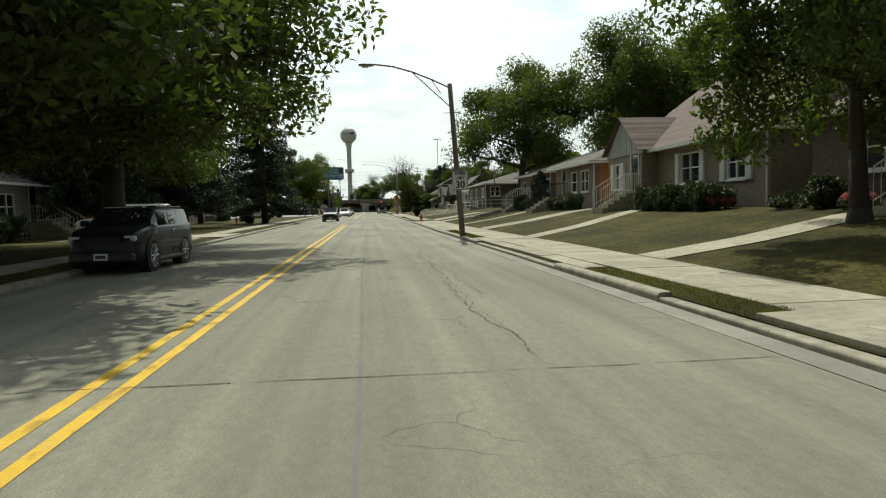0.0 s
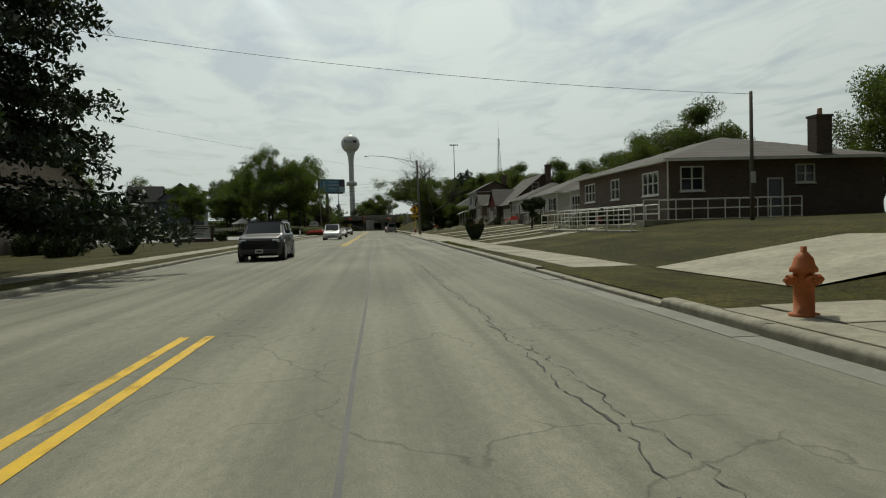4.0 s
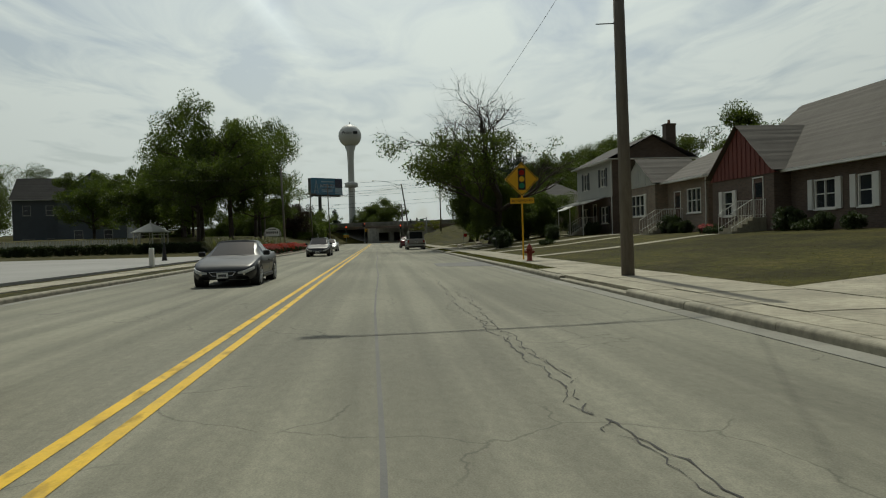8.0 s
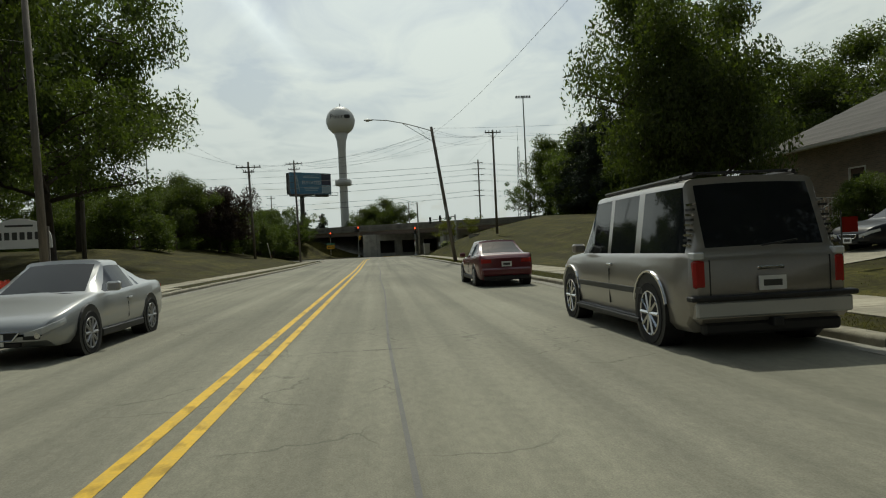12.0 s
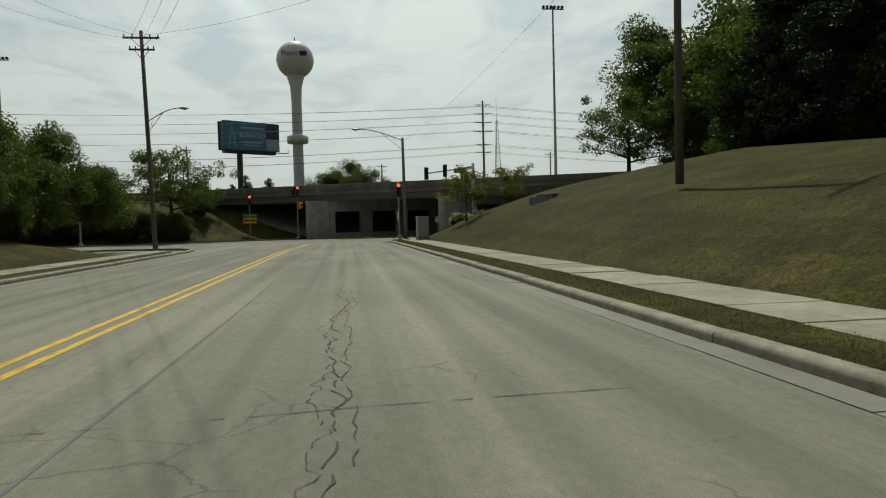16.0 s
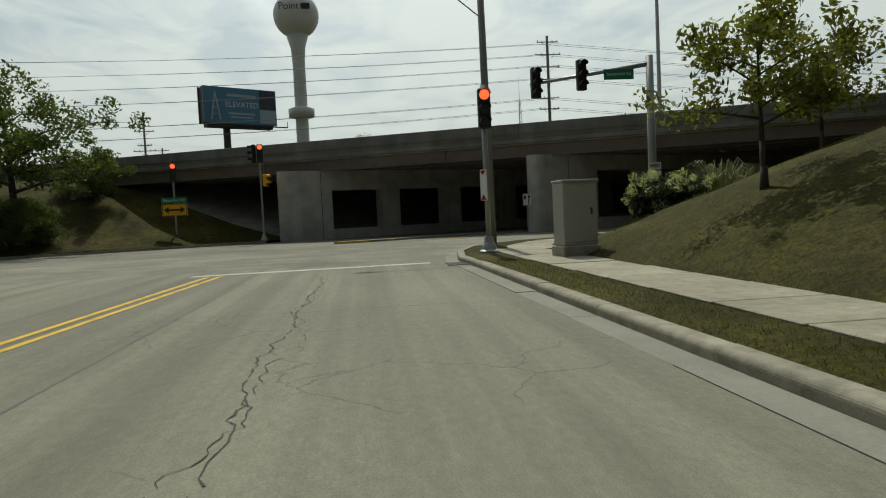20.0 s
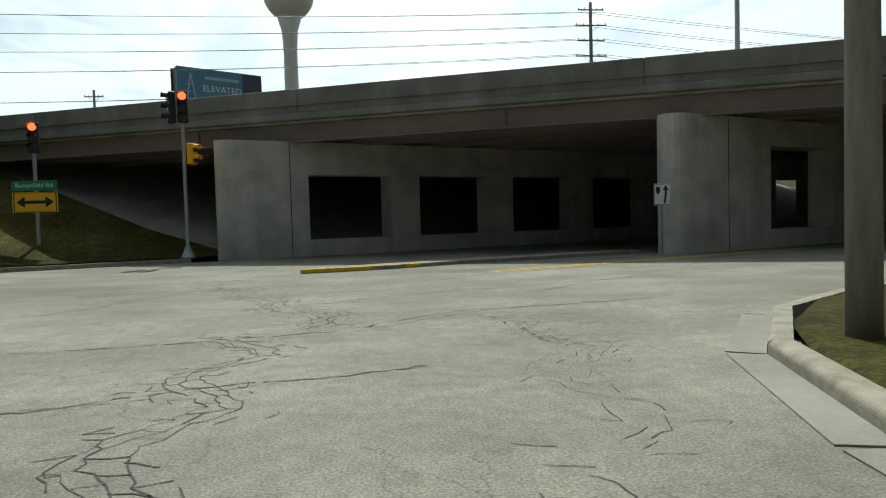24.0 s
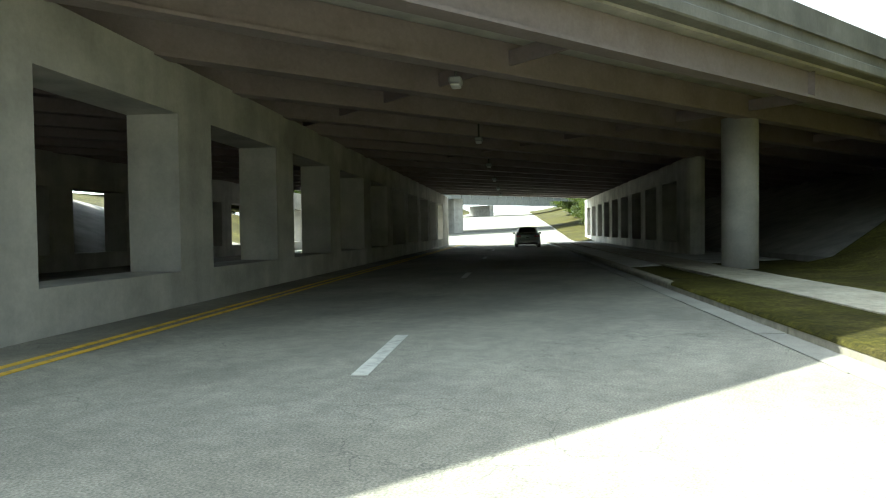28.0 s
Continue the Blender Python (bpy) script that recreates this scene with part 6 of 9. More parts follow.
def signal_head(parent, at, turn=0.0, lit=None, lamps=3, mat="black"):
    """A traffic signal head of round lenses with hoods."""
    m = Matrix.Translation(at) @ Matrix.Rotation(radians(turn), 4, "Z")
    hd = part("signal_head", turned(box(-0.17, 0.17, -0.1, 0.12, -0.18 * lamps, 0.18 * lamps, 0.03), m), mat, parent)
    for k in range(lamps):
        z = 0.18 * lamps - 0.18 - 0.355 * k * (0.36 / 0.355)
        bm = bmesh.new()
        add_tube(bm, (0, -0.1, z), (0, -0.125, z), 0.135, seg=14)
        part("lens", turned(bm, m), "red_on" if lit == k else "lens_off", hd, "lit red lens" if lit == k else "")
        bm = bmesh.new()
        vs = []
        for i in range(9):
            a = math.pi * i / 8
            for y in (-0.1, -0.3):
                vs.append(bm.verts.new((0.15 * math.cos(a), y, z + 0.15 * math.sin(a))))
        for i in range(8):
            bm.faces.new((vs[2 * i], vs[2 * i + 1], vs[2 * i + 3], vs[2 * i + 2]))
        part("hood", turned(bm, m), mat, hd)
    return hd


# first stretch: lamp on a wooden pole with a speed sign
lamp_pole("wooden pole with a long braced lamp arm", 4.03, 28.9, 0.13, 6.5, 3.2, lean=(-0.42, 0.0), r=0.13, extra=(5.3,))
p = thing("speed_limit_sign", "white speed limit sign on the wooden pole", "road sign", (3.93, 28.69, 0.13))
pl = sign_panel(p, [(-0.34, 1.98), (0.34, 1.98), (0.34, 2.8), (-0.34, 2.8)], "sign_white", pose(0, -0.02, 0), border="black")
text_part("lettering", "SPEED", 0.165, "black", pl, pose(0, -0.03, 2.67), bold=0.004)
text_part("lettering", "LIMIT", 0.165, "black", pl, pose(0, -0.03, 2.49), bold=0.004)
text_part("lettering", "30", 0.4, "black", pl, pose(0, -0.03, 2.2), bold=0.009)
part("bracket", box(-0.05, 0.1, -0.01, 0.12, 2.3, 2.6), "steel", p)
hydrant("orange fire hydrant at the kerb", 4.75, 61.1, 0.14, "hydrant_o")
hydrant("orange fire hydrant on the grass", -14.7, 77.9, 0.16, "hydrant_o")
hydrant("dark red fire hydrant on the verge", 6.35, 156.5, 0.14)
p = utility_pole("wooden service pole in a front garden", 15.0, 79.5, 1.0, 5.2, (), r=0.09)
part("warning_plate", box(-0.1, 0.1, -0.12, -0.1, 1.6, 2.05), "sign_white", p)
lamp_pole("tall wooden pole with a braced lamp arm", 6.3, 145.0, 0.13, 10.0, 6.4, lean=(-0.12, 0.0), r=0.17, extra=(8.4, 6.5))
p = thing("signal_ahead_sign", "yellow diamond sign with a traffic light symbol", "road sign", (6.5, 158.4, 0.13))
part("post", box(-0.035, 0.035, -0.02, 0.02, -0.1, 4.3), "sign_yellow", p, "yellow steel post")
pl = sign_panel(p, [(0, 2.9), (0.78, 3.68), (0, 4.46), (-0.78, 3.68)], "sign_yellow", pose(0, -0.04, 0), border="black")
part("symbol", box(-0.17, 0.17, -0.053, -0.044, 3.2, 4.18), "black", pl)
for z, c in ((3.98, "lamp_red"), (3.69, "sign_yellow"), (3.39, "sign_green")):
    part("symbol", tube((0, -0.054, z), (0, -0.062, z), 0.125, seg=16), c, pl)
pl = sign_panel(p, [(-0.55, 2.58), (0.55, 2.58), (0.55, 2.84), (-0.55, 2.84)], "sign_yellow", pose(0, -0.04, 0))
text_part("lettering", "BUTTERFIELD RD", 0.125, "black", pl, pose(0, -0.05, 2.71))
# second stretch: the leaning pole, poles and wires near the junction
LEAN = lamp_pole("dark wooden pole leaning over the verge with a lamp arm", 5.85, 246.5, 0.13, 10.6, 4.6, lean=(-1.45, 0.1), r=0.15)
part("equipment_box", box(-0.68, -0.5, -0.26, -0.1, 3.3, 4.3), "steel", LEAN)
utility_pole("tall utility pole with a crossarm", -13.1, 267.4, 0.3, 11.0, ((0.6, 2.6), (1.1, 1.2)), lean=(-0.3, 0))
utility_pole("utility pole with crossarms and a small lamp", -11.5, 295.6, 0.2, 14.9, ((0.5, 2.4), (1.3, 1.7)), lean=(-0.35, 0), lamp=8.6, r=0.17)
utility_pole("tall wooden utility pole on the bank", 13.2, 268.5, 2.7, 11.4, ((0.3, 1.8),))
utility_pole("distant wooden utility pole by the road", -17.5, 236, 0.2, 10.5, ((0.4, 2.4),))
utility_pole("wooden pole beside the flower sign", -12.3, 220, 0.15, 11, (), lean=(-0.3, 0), r=0.16)
utility_pole("tall transmission pole with many crossarms behind the bridge", 27.1, 368.4, 0, 23.6, ((0.8, 2.8), (2.4, 3.4), (4.0, 3.0), (5.6, 3.4), (8.0, 2.6), (9.4, 2.6)), r=0.25)
utility_pole("distant utility pole beyond the bridge", -28.4, 383.5, 0, 17.6, ((0.8, 2.2), (2.6, 2.8), (4.6, 2.0), (5.4, 3.2)), r=0.2)
utility_pole("distant utility pole beyond the bridge", -41.6, 439, 0, 18.7, ((0.6, 3.0), (1.6, 2.2)), r=0.22)
utility_pole("distant utility pole beyond the bridge", 62, 360, 0, 17, ((0.6, 2.6),), r=0.2)
utility_pole("distant utility pole beyond the bridge", 48, 395, 0, 17, ((0.6, 2.4),), r=0.2)
utility_pole("distant utility pole beyond the bridge", 10, 398, 0, 15, ((0.6, 2.4), (1.6, 2.0)), r=0.2)
for x, y, top in ((37.4, 358, 37.5), (-59.8, 380, 33.5)):
    p = thing("floodlight_mast", "tall steel mast with a bar of floodlights", "light mast", (x, y, 0))
    part("mast", tube((0, 0, 0), (0, 0, top), 0.3, 0.14, 10), "steel", p)
    part("lamp_bar", box(-1.9, 1.9, -0.1, 0.1, top - 0.5, top - 0.35), "dark_steel", p)
    for k in range(6):
        part("floodlight", box(-1.85 + k * 0.65, -1.45 + k * 0.65, -0.35, 0.1, top - 0.3, top + 0.1, 0.04), "dark_steel", p)
p = thing("radio_mast", "thin steel lattice radio mast far away", "radio mast", (208, 1146, 0))
for dx, dy in ((-1, -1), (1, -1), (0, 1)):
    part("leg", tube((dx * 3, dy * 3, 0), (dx * 0.5, dy * 0.5, 62), 0.22, 0.1, 5), "dark_steel", p)
for k in range(24):
    f, g = k / 24, (k + 1) / 24
    s, t = 3 - 2.5 * f, 3 - 2.5 * g
    bm = tube((-s, -s, 62 * f), (t, -t, 62 * g), 0.09, seg=4)
    add_tube(bm, (s, -s, 62 * f), (0, t, 62 * g), 0.09, seg=4)
    add_tube(bm, (0, s, 62 * f), (-t, -t, 62 * g), 0.09, seg=4)
    part("brace", bm, "dark_steel", p)
p.scale = (2.2, 2.2, 2.25)
part("antenna", tube((0, 0, 62), (0, 0, 76), 0.12, 0.05, 5), "dark_steel", p)

# the junction
p = lamp_pole("weathered pole with a curved lamp arm at the corner", 6.7, 304.0, 0.14, 8.6, 3.6, r=0.15, mat="pole_grey", lean=(-0.06, 0))
p = thing("traffic_signal", "grey signal post with a lit red light and a folded sign", "traffic signal", (5.85, 300.0, 0.14))
part("base", lathe([(0.3, 0), (0.3, 0.06), (0.22, 0.1), (0.19, 0.2), (0.14, 0.3), (0.12, 0.46)], 10), "steel", p)
part("post", tube((0, 0, 0.4), (0, 0, 4.6), 0.075, seg=12), "steel", p, smooth=True)
signal_head(p, (0.0, -0.12, 3.95), 0, 0)
turn_sign = pose(0, 0, 0, 0, 0, -74)
pl = part("covered_sign", turned(box(-0.2, 0.2, -0.1, -0.075, 1.45, 2.3, 0.01), turn_sign), "sign_white", p, "faded white folded sign")
for za, zb in ((2.28, 2.15), (1.47, 1.62)):
    part("mark", turned(extrude_outline([(-0.17, za), (0.17, za), (0, zb)], 0.006), turn_sign @ pose(0, -0.105, 0)), "lamp_red", pl)
p = thing("mast_arm_signal", "steel mast arm with two dark signal heads and a street sign", "traffic signal", (12.9, 305.1, 0.7))
part("pole", tube((0, 0, -0.75), (0, 0, 5.9), 0.16, 0.13, 12), "steel", p, smooth=True)
tip = Vector((-4.3, 0.45, 5.05))
part("mast_arm", tube((0, 0, 5.6), tip, 0.085, 0.05, 10), "steel", p, smooth=True)
for f in (0.58, 0.96):
    q = Vector((0, 0, 5.6)).lerp(tip, f)
    signal_head(p, tuple(q + Vector((0, -0.14, 0))), 8)
bm = box(-1.75, -0.65, -0.12, -0.1, 5.05, 5.42)
pl = part("street_name_sign", bm, "sign_green", p, "green street name sign")
text_part("lettering", "Butterfield Rd", 0.16, "sign_white", pl, pose(-1.2, -0.126, 5.24))
pl = part("guide_sign", box(-0.23, 0.23, -0.22, -0.2, 1.8, 2.06), "sign_white", p, "small white direction plate")
text_part("lettering", "WEST", 0.15, "black", pl, pose(0, -0.226, 1.93), bold=0.004)
pl = part("route_sign", box(-0.23, 0.23, -0.22, -0.2, 1.28, 1.76), "sign_white", p, "small white route sign")
text_part("lettering", "56", 0.29, "black", pl, pose(0, -0.226, 1.48), bold=0.007)
for x, y, tall, arrow in ((-3.6, 323.0, 4.75, False), (-8.9, 324.0, 3.9, True)):
    p = thing("traffic_signal", "signal post with a lit red light across the junction", "traffic signal", (x, y, 0.15))
    part("base", lathe([(0.24, 0), (0.24, 0.06), (0.14, 0.25), (0.1, 0.4)], 10), "steel", p)
    part("post", tube((0, 0, 0.3), (0, 0, tall), 0.065, seg=10), "steel", p)
    signal_head(p, (0.05, -0.1, tall + 0.45), 8, 0)
    if not arrow:
        signal_head(p, (-0.36, 0, tall + 0.45), -60)
        signal_head(p, (0.3, -0.05, tall - 1.15), 70, None, 2, "sign_yellow")
    else:
        pl = sign_panel(p, [(-0.75, 1.75), (0.75, 1.75), (0.75, 2.45), (-0.75, 2.45)], "sign_yellow", pose(0, -0.1, 0), border="black")
        m = pose(0, -0.107, 2.1)
        bm = bmesh.new()
        add_box(bm, -0.4, 0.4, -0.003, 0.003, -0.055, 0.055, m)
        for s in (-1, 1):
            vs = [bm.verts.new(m @ Vector((s * a, -0.004, b))) for a, b in ((0.62, 0), (0.34, 0.2), (0.34, -0.2))]
            bm.faces.new(vs if s > 0 else vs[::-1])
        part("arrow", bm, "black", pl)
        pl = part("street_name_sign", box(-0.75, 0.75, -0.12, -0.1, 2.5, 2.85), "sign_green", p, "green street name sign")
        text_part("lettering", "Butterfield Rd", 0.22, "sign_white", pl, pose(0, -0.126, 2.68))
p = thing("traffic_signal", "tall signal post with two dark heads below the bank", "traffic signal", (-23.5, 315.2, 0.15))
part("base", lathe([(0.24, 0), (0.24, 0.06), (0.14, 0.25), (0.1, 0.4)], 10), "steel", p)
part("post", tube((0, 0, 0.3), (0, 0, 7.6), 0.09, 0.075, seg=10), "steel", p)
for q, turn in ((-0.42, -25), (0.3, 20)):
    signal_head(p, (q, -0.12, 7.2 - 0.25 * (q > 0)), turn)
    part("bracket", box(min(0, q), max(0, q), -0.05, 0.0, 6.9, 6.96), "dark_steel", p)
p = thing("guy_wire", "steel guy wire with a pale plastic guard beside the utility pole", "guy wire", (-12.3, 273.8, 0.3))
part("wire", tube((0, 0, 0), (-0.95, -6.4, 9.6), 0.012, seg=5), "dark_steel", p)
part("guard", tube((-0.01, -0.06, 0.1), (-0.24, -1.6, 2.35), 0.05, seg=8), "sign_white", p, "pale plastic guard")
p = thing("signal_cabinet", "grey metal signal cabinet on a concrete base", "utility cabinet", (7.35, 296.9, 0.2), 8)
p.scale = (0.86, 0.86, 0.97)
part("base", box(-0.55, 0.55, -0.4, 0.4, -0.2, 0.22, 0.03), "walk", p)
b = part("cabinet", box(-0.5, 0.5, -0.34, 0.34, 0.22, 1.72, 0.02), "cabinet", p)
part("roof", box(-0.53, 0.53, -0.38, 0.36, 1.72, 1.78, 0.015), "cabinet", p)
part("door", box(-0.45, 0.45, -0.36, -0.342, 0.3, 1.66, 0.008), "cabinet", p)
part("handle", box(0.28, 0.33, -0.39, -0.36, 0.95, 1.1), "dark_steel", p)
p = thing("lane_sign", "white lane sign with a curved arrow on the pier's nose", "road sign", (11.35, 317.95, 0))
pl = sign_panel(p, [(-0.24, 1.5), (0.24, 1.5), (0.24, 2.15), (-0.24, 2.15)], "sign_white", pose(0, 0, 0, 0, 0, -20), border="black")
m = pose(0, 0, 0, 0, 0, -20)
bm = turned(extrude_outline([(0.03, 1.56), (0.09, 1.56), (0.13, 1.8), (0.13, 1.95), (0.19, 1.95), (0.1, 2.1), (0.01, 1.95), (0.07, 1.95), (0.07, 1.82)], 0.004), m @ pose(0, -0.008, 0))
part("arrow", bm, "black", pl)
bm = turned(extrude_outline([(-0.18, 2.05), (-0.06, 2.05), (-0.06, 1.9), (-0.12, 1.8), (-0.18, 1.9)], 0.004), m @ pose(0, -0.008, 0))
part("symbol", bm, "black", pl)
part("post", box(-0.03, 0.03, 0.01, 0.06, 0.05, 2.1), "steel", p)
# wires
for a, b, sag in (
    ((-13.4, 267.4, 10.9), (4.9, 246.5, 10.4), 0.8), ((-14.4, 267.3, 10.6), (-12.8, 295.6, 14.6), 0.6), ((-12.2, 267.3, 10.6), (-10.9, 295.6, 14.6), 0.6),
    ((-13.4, 267.4, 10.2), (13.2, 268.5, 13.5), 0.9), ((13.2, 268.5, 13.8), (4.6, 246.6, 10.5), 0.5), ((-11.9, 295.6, 14.8), (13.2, 268.5, 13.9), 1.2),
    ((-12.6, 295.6, 14.5), (4.7, 246.5, 10.6), 1.0), ((-11.8, 295.6, 14.5), (4.6, 246.5, 10.2), 1.1), ((-10.9, 295.6, 14.5), (4.6, 246.6, 9.8), 1.2), ((-14.2, 267.4, 10.7), (4.7, 246.5, 10.0), 0.6),
    ((4.5, 246.5, 10.3), (12.8, 268.5, 13.6), 0.4), ((4.5, 246.5, 9.7), (13.2, 268.5, 13.0), 0.5), ((13.2, 268.5, 13.9), (60, 262, 13), 1.0), ((13.2, 268.5, 13.2), (60, 266, 12), 1.0),
    ((4.5, 246.5, 10.6), (40, 236, 11), 0.8), ((4.5, 246.5, 9.9), (40, 232, 9.6), 0.8), ((4.5, 246.5, 10.2), (6.2, 145, 9.6), 2.5),
    ((6.2, 145, 8.3), (-25.4, 80, 9.0), 0.5), ((13.2, 268.5, 13.3), (6.7, 304, 8.4), 0.6),
    ((-12.6, 220, 10.6), (-13.4, 267.4, 10.7), 1.2), ((-12.6, 220, 9.5), (-48, 196, 9.5), 0.6), ((-17.5, 236, 10.4), (-13.6, 267.4, 10.8), 0.5), ((15, 79.5, 6.1), (-14, 76, 8.4), 0.5)):
    wire((a, b), sag, 0.008, "thin black overhead wire between poles")
for k, z in enumerate((22.6, 21.2, 19.8, 18.2, 15.6, 14.3)):
    for sx in (-1.3, 1.3):
        wire(((27.1 + sx, 368.4, z), (-140, 352 + k * 3, z + 1.5)), 3.2, 0.021, "power line across the sky behind the bridge")
        wire(((27.1 + sx, 368.4, z), (190, 385 + k * 3, z + 1.0)), 3.2, 0.021, "power line across the sky behind the bridge")


# lettering on the tower and the billboard
text_part("lettering", "Point", 2.2, "dark_steel", tower, pose(-1.2, -5.32, 50.3))
part("emblem", box(1.5, 3.6, -4.98, -4.9, 49.7, 51.0, 0.2), "dark_steel", tower)
for ob in billboard.children:
    if ob.name.startswith("panel") and ob.data.materials[0] == M["billboard_blue"]:
        m = FACE
        text_part("lettering", "ELEVATED", 1.5, "sign_white", ob, m @ pose(0.2, -0.22, 24.3))
        for row in ((-2.8, 3.2, 26.1, 0.5), (-2.6, 2.8, 22.6, 0.4), (-2.2, 2.4, 21.9, 0.3)):
            bars("lettering", [row], "billboard_pale", ob, m @ pose(0, -0.205, 0))
        part("picture", turned(box(3.9, 7.4, -0.23, -0.2, 23.7, 27.4), m), "billboard_dark", ob)
        part("picture", turned(box(3.9, 7.4, -0.23, -0.2, 20.9, 23.6), m), "billboard_pale", ob)
        for s_ in (-1, 1):
            part("picture", turned(tube((-5.2, -0.23, 26.6), (-5.2 + s_ * 0.9, -0.23, 21.3), 0.16, seg=6), m), "billboard_pale", ob)
        for z in (22.3, 23.6, 24.8):
            part("picture", turned(tube((-5.9, -0.23, z), (-4.5, -0.23, z), 0.09, seg=6), m), "billboard_pale", ob)


# ---- cars ----
CAR_LINES = {
    # belt line (share of length, height), cabin (cowl, roof front, roof rear, deck), pillars, half-width at the roof, belt height of the glass
    "sedan": ([(0, 0.52), (0.02, 0.66), (0.08, 0.76), (0.2, 0.87), (0.28, 0.92), (0.45, 0.93), (0.75, 0.97), (0.86, 1.02), (0.97, 1.01), (1, 0.88)], (0.26, 0.43, 0.68, 0.86), ((0.555, 0.575), (0.735, 0.76)), 0.66),
    "coupe": ([(0, 0.46), (0.02, 0.58), (0.08, 0.68), (0.2, 0.81), (0.3, 0.87), (0.45, 0.88), (0.75, 0.93), (0.86, 0.96), (0.97, 0.93), (1, 0.8)], (0.3, 0.48, 0.62, 0.84), ((0.64, 0.67),), 0.64),
    "suv": ([(0, 0.72), (0.015, 0.9), (0.05, 0.99), (0.15, 1.07), (0.26, 1.11), (0.5, 1.12), (0.9, 1.13), (0.985, 1.12), (1, 1.02)], (0.235, 0.37, 0.93, 0.985), ((0.5, 0.525), (0.7, 0.735)), 0.78),
    "van": ([(0, 0.5), (0.015, 0.66), (0.05, 0.8), (0.13, 0.92), (0.23, 1.01), (0.5, 1.05), (0.9, 1.06), (0.98, 1.05), (1, 0.9)], (0.22, 0.41, 0.9, 0.98), ((0.44, 0.46), (0.68, 0.71)), 0.76),
}
WIDE = [(0, 0.72), (0.015, 0.82), (0.05, 0.91), (0.13, 0.98), (0.3, 1.0), (0.8, 1.0), (0.93, 0.97), (0.985, 0.92), (1, 0.84)]


def smooth_at(table, u):
    """Smooth line through a table of points."""
    k = max(1, min(len(table) - 1, next((i for i, p in enumerate(table) if p[0] >= u), len(table) - 1)))
    (ua, za), (ub, zb) = table[k - 1], table[k]
    before, after = table[max(0, k - 2)], table[min(len(table) - 1, k + 1)]
    ta = (zb - before[1]) / max(1e-6, ub - before[0])
    tb = (after[1] - za) / max(1e-6, after[0] - ua)
    w = ub - ua
    f = min(1.0, max(0.0, (u - ua) / w))
    return (2 * f ** 3 - 3 * f * f + 1) * za + (f ** 3 - 2 * f * f + f) * w * ta * 0.6 + (3 * f * f - 2 * f ** 3) * zb + (f ** 3 - f * f) * w * tb * 0.6


